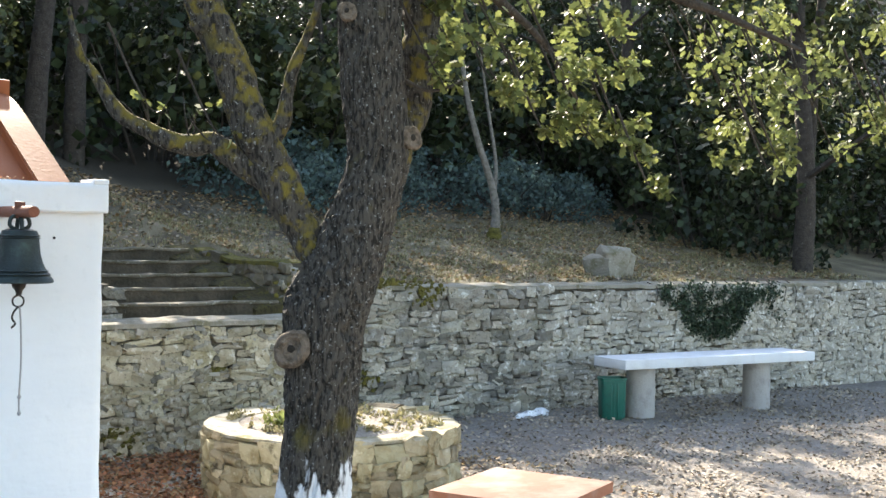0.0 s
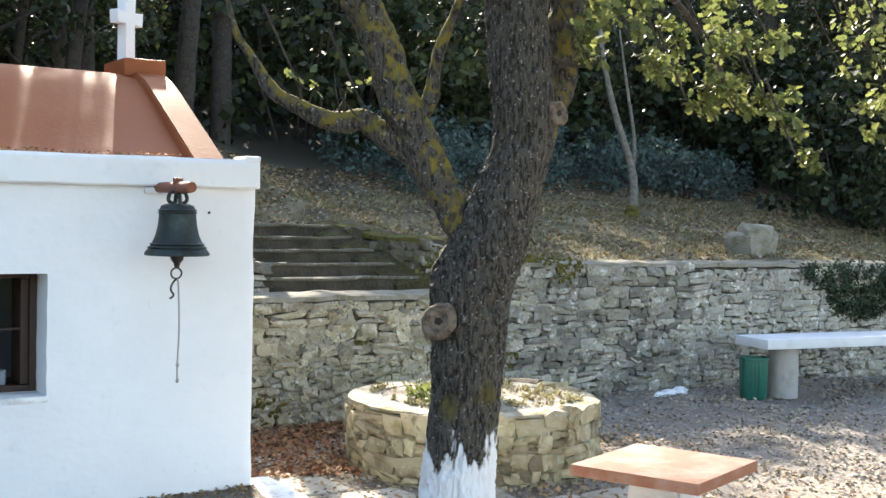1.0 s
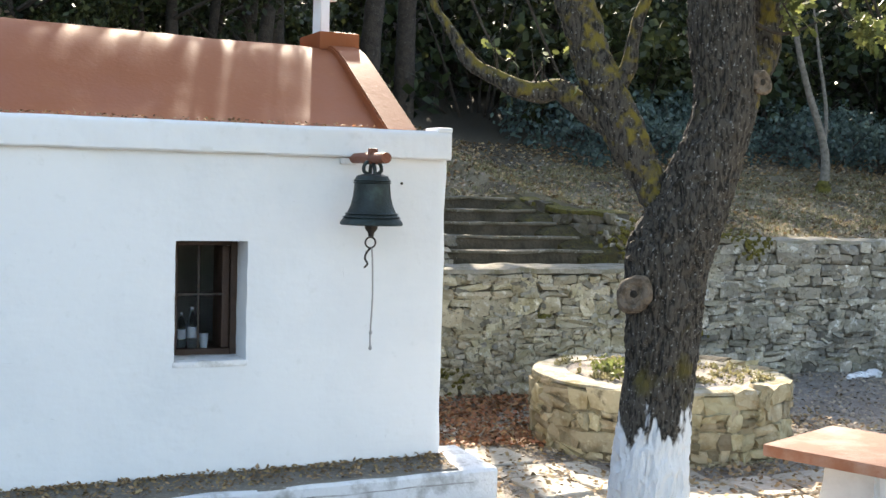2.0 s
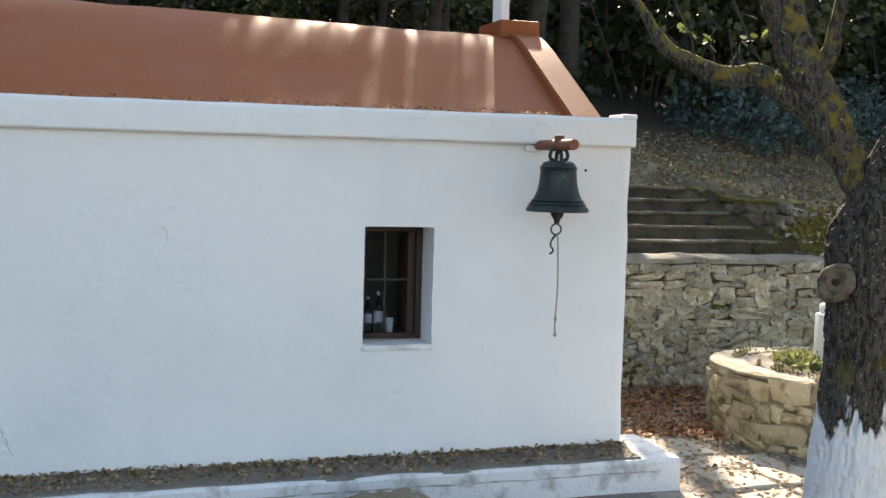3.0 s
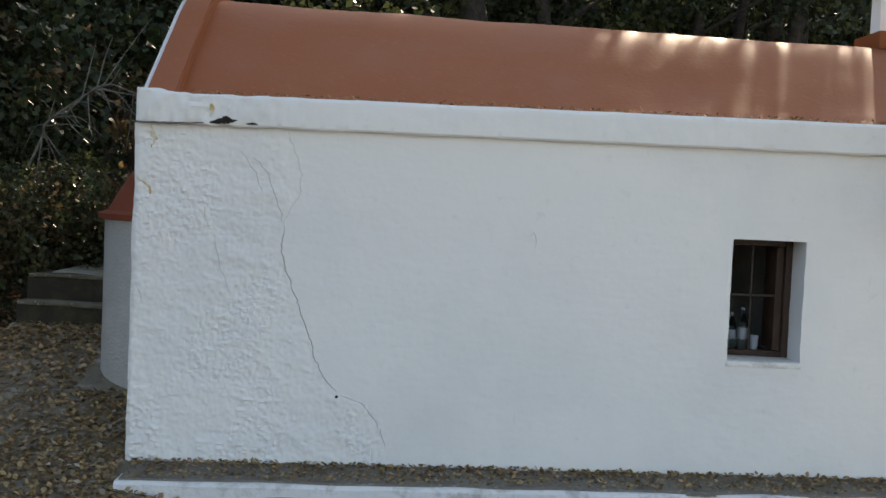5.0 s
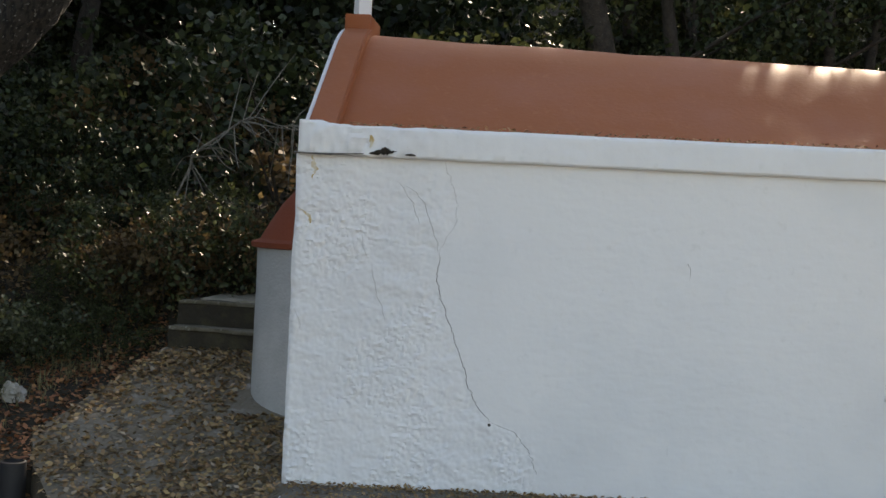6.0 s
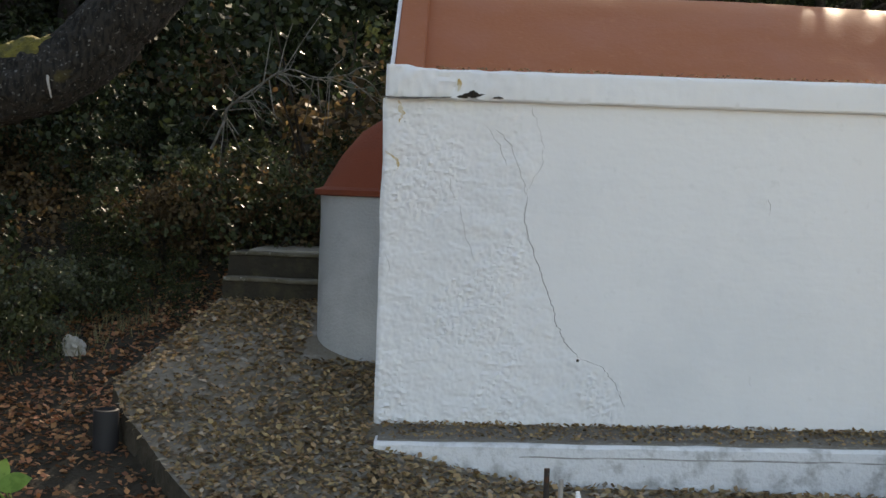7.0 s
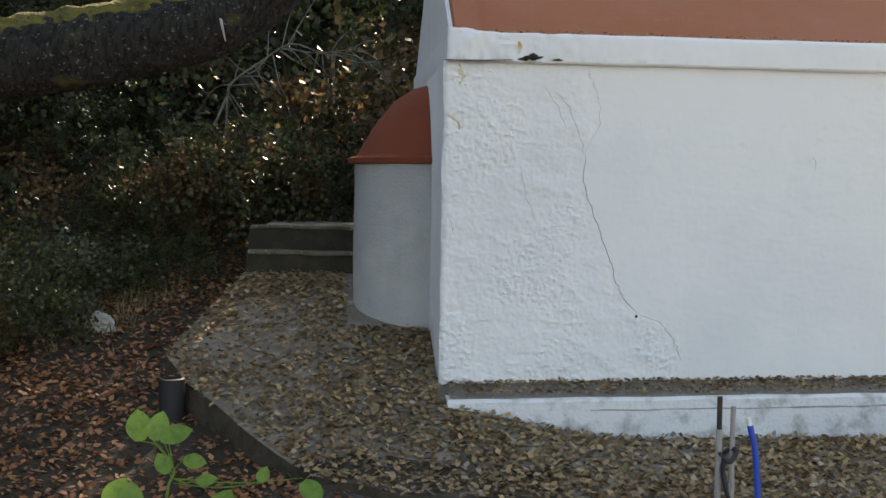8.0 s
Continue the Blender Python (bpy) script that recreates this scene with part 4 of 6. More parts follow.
# ---- the bell on its beam ----
def bell():
    bx, by = 5.225, -0.43
    b = thing("bell", bx, by, 1.79, "green-patinated bronze church bell with a knotted pull cord", "bell")
    prof = [(0.0, 0.335), (0.07, 0.338), (0.105, 0.325), (0.118, 0.30), (0.122, 0.25), (0.128, 0.19), (0.142, 0.13), (0.166, 0.075), (0.190, 0.04), (0.208, 0.02), (0.213, 0.002), (0.205, -0.004), (0.19, 0.01), (0.16, 0.06), (0.13, 0.12), (0.11, 0.22), (0.09, 0.30), (0.0, 0.315)]
    body = part("bell_body", lathe(list(reversed(prof)), 48, (bx, by, 1.79)), M["bronze"], b)
    for z, r in ((1.84, 0.190), (2.085, 0.1235), (2.07, 0.1245), (1.862, 0.176)):
        ring = lathe([(r, -0.005), (r + 0.005, 0), (r, 0.005)], 40, (bx, by, z))
        part("band", ring, M["bronze"], body)
    for s in (-1, 1):
        part("cannon", tube([(bx + s * 0.02, by, 2.12), (bx + s * 0.062, by, 2.15), (bx + s * 0.05, by, 2.20), (bx + s * 0.012, by, 2.205)], [0.013] * 4, 8, 4), M["bronze"], body, "cast hanging loop")
    part("cannon", tube([(bx, by - 0.05, 2.12), (bx, by - 0.03, 2.19), (bx, by + 0.03, 2.19), (bx, by + 0.05, 2.12)], [0.014] * 4, 8, 4), M["bronze"], body)
    clap = part("clapper", lathe([(0, -0.085), (0.018, -0.08), (0.022, -0.055), (0.042, -0.03), (0.045, -0.005), (0.03, 0.02), (0.012, 0.04), (0.011, 0.3)], 18, (bx, by, 1.79)), M["iron"], b)
    ring = bmesh.new()
    tube([(bx + 0.036 * math.cos(a), by + 0.01, 1.668 + 0.036 * math.sin(a)) for a in np.linspace(0, 2 * math.pi, 17)], [0.006] * 17, 6, 2, bm=ring)
    part("ring", ring, M["iron"], clap)
    part("hook", tube([(bx, by, 1.635), (bx - 0.03, by, 1.60), (bx - 0.04, by, 1.56), (bx - 0.02, by, 1.525), (bx - 0.045, by, 1.50)], [0.007] * 5, 6, 3), M["iron"], clap)
    cord = part("cord", tube([(bx, by, 1.64), (bx + 0.012, by, 1.58), (bx + 0.02, by, 1.3), (bx + 0.01, by, 1.05), (bx + 0.012, by, 0.95)], [0.007, 0.006, 0.006, 0.006, 0.006], 6, 6), M["rope"], b, "thin grey pull cord")
    for z in (1.06, 0.955):
        part("knot", tube([(bx + 0.012, by, z - 0.015), (bx + 0.012, by, z), (bx + 0.012, by, z + 0.015)], [0.006, 0.014, 0.006], 8, 3), M["rope"], cord)
    part("strap", box(bx - 0.03, bx + 0.03, by - 0.02, by + 0.02, 2.195, 2.30, 0.006), M["redwood"], b)
    beam = thing("bell_beam", bx, 0.0, 2.235, "short red-brown wooden beam jutting from the wall", "beam")
    part("log", tube([(bx, 0.12, 2.235), (bx, -0.2, 2.237), (bx + 0.005, -0.6, 2.235), (bx + 0.005, -0.68, 2.235)], [0.034, 0.036, 0.037, 0.035], 14, 4, rough=0.05), M["redwood"], beam)
    part("bracket", box(bx - 0.10, bx + 0.03, -0.045, -0.005, 2.19, 2.235, 0.014, wob=0.02, cuts=4), M["plinth"], beam, "lump of pale mortar round the beam")


bell()


# ---- stone walls ----
def stone_meshes(mat, n=22, seed=3, jag=1.0):
    rng = random.Random(seed)
    out = []
    for i in range(n):
        bm = bmesh.new()
        bmesh.ops.create_cube(bm, size=1)
        bmesh.ops.subdivide_edges(bm, edges=list(bm.edges), cuts=1, use_grid_fill=True)
        skew = [rng.uniform(-0.16, 0.16) for _ in range(4)]
        for v in bm.verts:
            c = v.co.copy()
            n = sum(abs(a) > 0.4 for a in c)
            k = {1: 1.01, 2: 0.985, 3: 0.93}[n]
            c *= k
            c.x += skew[0] * c.z + skew[1] * abs(c.z)
            c.z += skew[2] * c.x + skew[3] * abs(c.x)
            v.co = c + Vector((rng.uniform(-0.05, 0.05), rng.uniform(-0.09, 0.06), rng.uniform(-0.06, 0.06))) * jag
        for f in bm.faces:
            f.smooth = rng.random() < 0.15
        me = bpy.data.meshes.new("stone")
        bm.to_mesh(me)
        bm.free()
        me.materials.append(mat)
        out.append(me)
    return out


MOSSY = stone_meshes(M["stone_moss"], seed=17)
GREY, WARM, GOLD = stone_meshes(M["stone"], jag=1.3), stone_meshes(M["stone_warm"], seed=8, jag=1.4), stone_meshes(M["stone_gold"], n=30, seed=12, jag=1.45)


def lay_stones(parent, place, length, top, seed, meshes, course=(0.10, 0.21), widths=(0.13, 0.42), base=-0.25, keep=0, depth=0.2, proud=(-0.02, 0.03)):
    """Rubble courses along a wall: place(s) gives its plan point and heading at s metres along it; top(s) its height there."""
    rng = random.Random(seed)
    laid, z = 0, base
    spots = []
    while True:
        h = rng.uniform(*course)
        s = -rng.uniform(0, 0.2)
        alive = False
        while s < length:
            w = rng.uniform(*widths) * (1.2 if h > 0.16 else 0.9)
            mid = s + w / 2
            s += w
            zz = z + 0.045 * math.sin(mid * 0.9 + z * 2.0) + 0.02 * math.sin(mid * 3.1 + z * 5)
            if mid < 0 or mid > length or zz + h * 0.6 > top(mid):
                continue
            alive = True
            if rng.random() < 0.3 and h > 0.13:
                spots.append((mid, zz + h * 0.27, w, h * 0.5))
                spots.append((mid, zz + h * 0.77, w, h * 0.44))
            elif rng.random() < 0.12 and w > 0.28:
                spots.append((mid - w * 0.25, zz + h / 2, w * 0.45, h))
                spots.append((mid + w * 0.25, zz + h * 0.45, w * 0.48, h * 0.8))
            else:
                spots.append((mid, zz + h * 0.5, w, h * rng.uniform(0.85, 1.2)))
        z += h * 0.97
        if not alive and z > base + 0.5:
            break
    far = []
    spots.sort()
    for s, zc, w, h in spots:
        p, a = place(s)
        me = meshes[rng.randrange(len(meshes))]
        lift = rng.uniform(*proud)
        m = Matrix.Translation((p[0], p[1], zc)) @ Matrix.Rotation(a, 4, "Z") @ Matrix.Rotation(radians(rng.uniform(-8, 8)), 4, "Y") @ Matrix.Translation((0, depth / 2 - 0.035 - lift, 0)) @ Matrix.Diagonal((w * rng.choice((-1, 1)), depth, h * 0.99, 1))
        if keep and laid >= keep:
            far.append((me, m))
            continue
        ob = new("stone", me)
        ob.parent = parent
        ob.matrix_basis = Matrix.Translation(-Vector(parent.location)) @ m
        laid += 1
    if far:
        bm = bmesh.new()
        for me, m in far:
            n = len(bm.verts)
            bm.from_mesh(me)
            bm.verts.ensure_lookup_table()
            for v in bm.verts[n:]:
                v.co = m @ v.co
        tagged(part("stones", bm, meshes[0].materials[0], parent, smooth=False), kind="stuff")
    return laid


def core(parent, place, length, top, mat, thick=0.42, base=-0.4, inset=0.0, caplabel=""):
    """The mortared body of a wall, with an uneven capping."""
    bm = bmesh.new()
    rows = []
    for s in np.arange(0, length + 0.01, 0.12):
        p, a = place(s)
        n = Vector((-math.sin(a), math.cos(a), 0))
        t = top(s) + 0.015 * noise.noise(Vector((s * 2, 0, 0)))
        q = Vector((p[0], p[1], 0))
        rows.append([bm.verts.new(q + n * inset + Vector((0, 0, base))), bm.verts.new(q + n * inset + Vector((0, 0, t))), bm.verts.new(q + n * thick + Vector((0, 0, t))), bm.verts.new(q + n * thick + Vector((0, 0, base)))])
    for a, b in zip(rows, rows[1:]):
        for k in range(4):
            bm.faces.new((a[k], b[k], b[(k + 1) % 4], a[(k + 1) % 4]))
    bm.faces.new(rows[0])
    bm.faces.new(list(reversed(rows[-1])))
    bmesh.ops.recalc_face_normals(bm, faces=bm.faces)
    part("mortar", bm, M["mortar"], parent)
    bm = bmesh.new()
    rows = []
    for s in np.arange(0, length + 0.01, 0.09):
        p, a = place(s)
        n = Vector((-math.sin(a), math.cos(a), 0))
        e = 0.03 * noise.noise(Vector((s * 4, 1, 0)))
        t = top(s) + 0.02 + 0.02 * noise.noise(Vector((s * 3, 5, 0)))
        q = Vector((p[0], p[1], 0))
        rows.append([bm.verts.new(q + n * (-0.035 + e) + Vector((0, 0, t - 0.06))), bm.verts.new(q + n * (-0.03 + e) + Vector((0, 0, t - 0.012))), bm.verts.new(q + n * (0.0 + e) + Vector((0, 0, t))), bm.verts.new(q + n * thick + Vector((0, 0, t + 0.01)))])
    for a, b in zip(rows, rows[1:]):
        for k in range(3):
            bm.faces.new((a[k], b[k], b[k + 1], a[k + 1]))
    part("capping", bm, mat, parent)


def straight(x0, y0, x1, y1):
    a = math.atan2(y1 - y0, x1 - x0)
    return (lambda s: ((x0 + s * math.cos(a), y0 + s * math.sin(a)), a)), math.hypot(x1 - x0, y1 - y0)


# long retaining wall behind the yard
up_place, up_len = straight(9.9, float(wall_line(9.9)), 23.7, float(wall_line(23.7)))
up_top = lambda s: float(np.interp(9.9 + s, [9.9, 10.4, 11.3, 30], [1.72, 1.62, 1.47, 1.43]))
wall_back = thing("wall_north", 9.2, 4.3, 0, "long grey dry-laid rubble retaining wall below the bank", "stone wall", kind="structure")
# lower wall in front of the steps
lo_place, lo_len = straight(5.2, 3.55, 10.05, 3.52)
lo_top = lambda s: 1.17
wall_low = thing("wall_east", 5.2, 3.5, 0, "pale rubble wall carrying the landing of the steps", "stone wall", kind="structure")
core(wall_back, up_place, up_len, up_top, M["cap_dull"], inset=0.03)
core(wall_low, lo_place, lo_len, lo_top, M["cap_dull"], thick=0.5, inset=0.025)
part("return", box(9.9, 10.04, 3.62, 4.3, -0.4, 1.15, 0.02, wob=0.02), M["mortar"], wall_low)
# sloping flank beside the steps
fl_place, fl_len = straight(9.35, 5.95, 9.93, 4.28)
fl_top = lambda s: 1.90 - 0.10 * s + 0.02 * math.sin(5 * s)
wall_flank = thing("wall_flank", 8.7, 4.9, 0, "mossy sloping rubble wall beside the steps", "stone wall", kind="structure")


def flank():
    """Mossy foot of the side wall, running down beside the steps."""
    bm = bmesh.new()
    rows = []
    for t in np.linspace(0, 1, 40):
        x, y = 9.66 - 0.50 * t, 4.20 + 1.7 * t
        z = 1.27 + 0.66 * t + 0.04 * noise.noise(Vector((t * 9, 0, 0)))
        w = 0.20 - 0.05 * t + 0.03 * noise.noise(Vector((t * 7, 3, 0)))
        ring = ((x - w, y, 0.9), (x - w, y, z - 0.05), (x - 0.4 * w, y, z + 0.01), (x + 0.5 * w, y, z + 0.03), (x + w + 0.1, y, z + 0.05), (x + w + 0.1, y, 0.9))
        rows.append([bm.verts.new(Vector(c) + Vector(noise.noise_vector(Vector(c) * 6)) * 0.03) for c in ring])
    for a, b in zip(rows, rows[1:]):
        for k in range(5):
            bm.faces.new((a[k], b[k], b[k + 1], a[k + 1]))
    bm.faces.new(rows[0])
    part("moss_slope", bm, M["moss_dark"], wall_flank, "moss-covered sloping foot")


core(wall_flank, fl_place, fl_len, fl_top, M["moss"], thick=0.40, base=0.6, inset=0.03)
part("block", box(5.6, 7.72, 4.25, 5.0, 1.0, 1.55, 0.03, wob=0.02), M["mortar"], wall_flank)
flank()


def stone_steps(x0, x1, y0, z0, n, rise, run, label, narrowing=0.0, mat="step"):
    st = thing("stone_steps", (x0 + x1) / 2, y0, z0, label, "steps")
    for k in range(n):
        y = y0 + k * run
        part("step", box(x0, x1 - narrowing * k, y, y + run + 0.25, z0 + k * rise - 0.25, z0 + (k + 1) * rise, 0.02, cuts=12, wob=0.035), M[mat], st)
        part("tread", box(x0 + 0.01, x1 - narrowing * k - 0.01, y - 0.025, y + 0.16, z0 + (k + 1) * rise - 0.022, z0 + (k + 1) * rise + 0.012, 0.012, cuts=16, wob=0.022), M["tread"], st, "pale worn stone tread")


stone_steps(5.6, 9.8, 4.25, 1.18, 5, 0.145, 0.36, "flight of five worn dark stone steps up the bank", 0.12)
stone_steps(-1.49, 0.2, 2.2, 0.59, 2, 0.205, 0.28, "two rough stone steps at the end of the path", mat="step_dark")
land_slab = tagged(part("stone_slab", box(-1.36, 0.1, 2.68, 3.75, 0.88, 1.03, 0.02, wob=0.02, cuts=5), M["cap_dull"]), "pale flat slab above the steps", "slab")

# ---- round stone planter ----
PX, PY, PR, PTOP = 8.63, 1.22, 1.13, 0.42


def planter():
    pl = thing("stone_planter", PX, PY, -0.2, "round yellowish rubble planter with a pale flat rim", "planter")
    core_bm = lathe([(PR - 0.28, -0.35), (PR + 0.005, -0.35), (PR + 0.0, PTOP - 0.05), (PR - 0.28, PTOP - 0.05)], 48, (PX, PY, 0))
    part("mortar", core_bm, M["gold_mortar"], pl)
    bm = bmesh.new()
    rows = []
    for r, z in ((PR - 0.3, PTOP - 0.1), (PR - 0.28, PTOP - 0.005), (PR - 0.02, PTOP), (PR + 0.02, PTOP - 0.01), (PR + 0.02, PTOP - 0.035), (PR - 0.05, PTOP - 0.04)):
        rows.append([bm.verts.new((PX + (r + 0.03 * noise.noise(Vector((a * 3, r, 0)))) * math.cos(a), PY + (r + 0.03 * noise.noise(Vector((a * 3, r, 0)))) * math.sin(a), z + 0.012 * noise.noise(Vector((a * 5, r * 3, 2))))) for a in np.linspace(0, 2 * math.pi, 73)[:-1]])
    for p, q in zip(rows, rows[1:]):
        for k in range(72):
            bm.faces.new((p[k], p[(k + 1) % 72], q[(k + 1) % 72], q[k]))
    bmesh.ops.recalc_face_normals(bm, faces=bm.faces)
    part("rim", bm, M["rim"], pl, "worn mossy mortared rim")
    part("soil", lathe([(0, PTOP + 0.03), (PR - 0.35, PTOP - 0.0), (PR - 0.24, PTOP - 0.02)], 40, (PX, PY, 0)), M["ground"], pl, "dry soil with moss")
    place = lambda s: ((PX + PR * math.sin(s / PR), PY - PR * math.cos(s / PR)), s / PR)
    lay_stones(pl, place, 2 * math.pi * PR, lambda s: PTOP - 0.03, 21, GOLD, (0.06, 0.19), (0.08, 0.34), base=-0.24, depth=0.16, proud=(-0.035, 0.012))
    rng = np.random.default_rng(5)
    n = 130
    cl = np.stack([PX + rng.uniform(-0.78, 0.78, n), PY + rng.uniform(-0.78, 0.78, n), np.full(n, PTOP + 0.005), np.full(n, 0.05)], 1)
    v, f = leaves(cloud(rng, cl, 24), rng.uniform(0.02, 0.05, n * 24), rng, OVAL, droop=-0.6)
    tagged(raw("ground_cover", v, f, M["grass"], pl, "thin yellow-green grass"), kind="stuff")
    cl = np.stack([PX - 0.45 + rng.normal(0, 0.16, 16), PY - 0.1 + rng.normal(0, 0.2, 16), np.full(16, PTOP + 0.06), np.full(16, 0.07)], 1)
    v, f = leaves(cloud(rng, cl, 24), rng.uniform(0.03, 0.06, 16 * 24), rng, OVAL, droop=-0.6)
    tagged(raw("ground_cover", v, f, M["oak_leaf"], pl, "low green weeds"), kind="stuff")
    p = thing("white_pillar", 8.58, 1.1, PTOP - 0.05, "stubby white-painted masonry pillar standing in the planter", "pillar")
    part("pillar", box(8.34, 8.74, 0.98, 1.26, PTOP - 0.05, PTOP + 0.46, 0.02, turn=-12, wob=0.01), M["whitestone"], p)
    part("cap", box(8.36, 8.72, 1.0, 1.24, PTOP + 0.461, PTOP + 0.55, 0.03, turn=-12, wob=0.01), M["whitestone"], p)


planter()


# ---- low terracotta table ----
def low_table():
    x, y, z, turn = 8.60, -1.46, 0.30, 23.0
    t = thing("low_table", x, y, -0.2, "square terracotta slab table on a white pedestal", "table")
    top = part("tabletop", box(x - 0.53, x + 0.53, y - 0.50, y + 0.50, z - 0.085, z, 0.012, turn=turn), M["tile"], t)
    top.data.materials.append(M["tile_top"])
    for f in top.data.polygons:
        f.material_index = 1 if f.normal.z > 0.9 else 0
    bm = lathe([(0.36, -0.5), (0.30, -0.3), (0.28, -0.09), (0.33, -0.086)], 4, (0, 0, 0))
    bmesh.ops.bevel(bm, geom=list(bm.edges), offset=0.03, segments=3, affect="EDGES")
    bmesh.ops.transform(bm, matrix=Matrix.Translation((x, y, z)) @ Matrix.Rotation(radians(turn + 45), 4, "Z"), verts=bm.verts)
    part("pedestal", bm, M["whitestone"], t, "white-painted concrete pedestal")


low_table()


# ---- long white table by the wall ----
def long_table():
    lx, ly, rx, ry = 14.45, 2.89, 16.50, 2.63
    a = math.atan2(ry - ly, rx - lx)
    ux, uy = math.cos(a), math.sin(a)
    t = thing("long_table", lx, ly, -0.2, "long white concrete slab table on two round legs", "table")
    mid = 0.5 * (-0.52 + 2.85)
    cx, cy = lx + ux * mid, ly + uy * mid
    part("tabletop", box(cx - 1.69, cx + 1.69, cy - 0.33, cy + 0.33, 0.46, 0.585, 0.012, turn=math.degrees(a)), M["whitestone"], t)
    for x, y in ((lx, ly), (rx, ry)):
        part("leg", lathe([(0.19, -0.66), (0.188, -0.2), (0.183, 0.0), (0.185, 0.0)], 32, (x, y, 0.459)), M["leg"], t, "round raw concrete leg")


long_table()


def litter_bin():
    x, y, z = 13.98, 2.95, -0.2
    b = thing("litter_bin", x, y, z, "dark green plastic litter bin beside the table leg", "bin")
    bm = bmesh.new()
    rows = []
    for w, h in ((0.145, 0), (0.152, 0.02), (0.165, 0.42), (0.167, 0.5), (0.178, 0.505), (0.178, 0.535), (0.155, 0.535), (0.13, 0.1)):
        row = []
        for k in range(32):
            a = 2 * math.pi * k / 32
            c, s = math.cos(a), math.sin(a)
            q = (abs(c) ** 5 + abs(s) ** 5) ** (-1 / 5)
            row.append(bm.verts.new((x + w * q * c, y + w * 0.85 * q * s, z + h)))
        rows.append(row)
    for p, q in zip(rows, rows[1:]):
        for k in range(32):
            bm.faces.new((p[k], p[(k + 1) % 32], q[(k + 1) % 32], q[k]))
    bm.faces.new(list(reversed(rows[0])))
    bm.faces.new(rows[-1])
    bmesh.ops.rotate(bm, verts=bm.verts, cent=(x, y, z), matrix=Matrix.Rotation(radians(-30), 3, "Z"))
    part("body", bm, M["green"], b)
    for k in range(5):
        part("rib", box(x - 0.17 + 0.065 * k, x - 0.157 + 0.065 * k, y - 0.163 + 0.01 * k, y - 0.15, z + 0.03, z + 0.47, 0.004, turn=-20), M["green"], b)


litter_bin()


def crumpled(name, x, y, z, r, mat, label, category, seed, flat=0.55):
    bm = bmesh.new()
    bmesh.ops.create_icosphere(bm, subdivisions=4, radius=1)
    o = Vector((seed * 3.1, seed * 1.7, 0))
    for v in bm.verts:
        n = 0.75 + 0.5 * noise.noise(v.co * 1.3 + o) + 0.28 * abs(noise.noise(v.co * 3.1 + o)) + 0.1 * noise.noise(v.co * 8 + o)
        v.co = Vector((v.co.x * r[0] * n, v.co.y * r[1] * n, max(v.co.z, -0.35) * r[2] * n))
    bmesh.ops.translate(bm, verts=bm.verts, vec=(x, y, z + 0.3 * r[2]))
    return tagged(part(name, bm, mat), label, category)


for i, (x, y, r) in enumerate(((12.95, 3.55, 0.09), (13.15, 3.60, 0.12), (13.35, 3.62, 0.14))):
    crumpled("plastic_bag", x, y, -0.2, (r, r * 0.8, r * 0.6), M["bag"], "crumpled white plastic bag at the foot of the wall", "bag", i + 2)
bz = land_at(16.08, 5.1)
bm = box(15.72, 16.42, 4.85, 5.4, bz - 0.15, bz + 0.33, 0.10, 3, turn=14, cuts=3)
box(15.8, 16.26, 4.8, 5.25, bz - 0.1, bz + 0.45, 0.12, 3, turn=-10, bm=bm)
for v in bm.verts:
    v.co += Vector(noise.noise_vector(v.co * 3.1)) * 0.09 + Vector(noise.noise_vector(v.co * 9)) * 0.03
tagged(part("boulder", bm, M["cap_dull"]), "pale weathered limestone boulder on the bank", "rock")
crumpled("boulder", -2.63, 1.66, land_at(-2.63, 1.66), (0.13, 0.10, 0.12), M["cap"], "small pale stone in the leaf litter", "rock", 9)
crumpled("earth_mound", 3.98, -0.95, -0.25, (0.5, 0.34, 0.26), M["earth"], "low heap of pale earth in front of the step", "earth heap", 12)


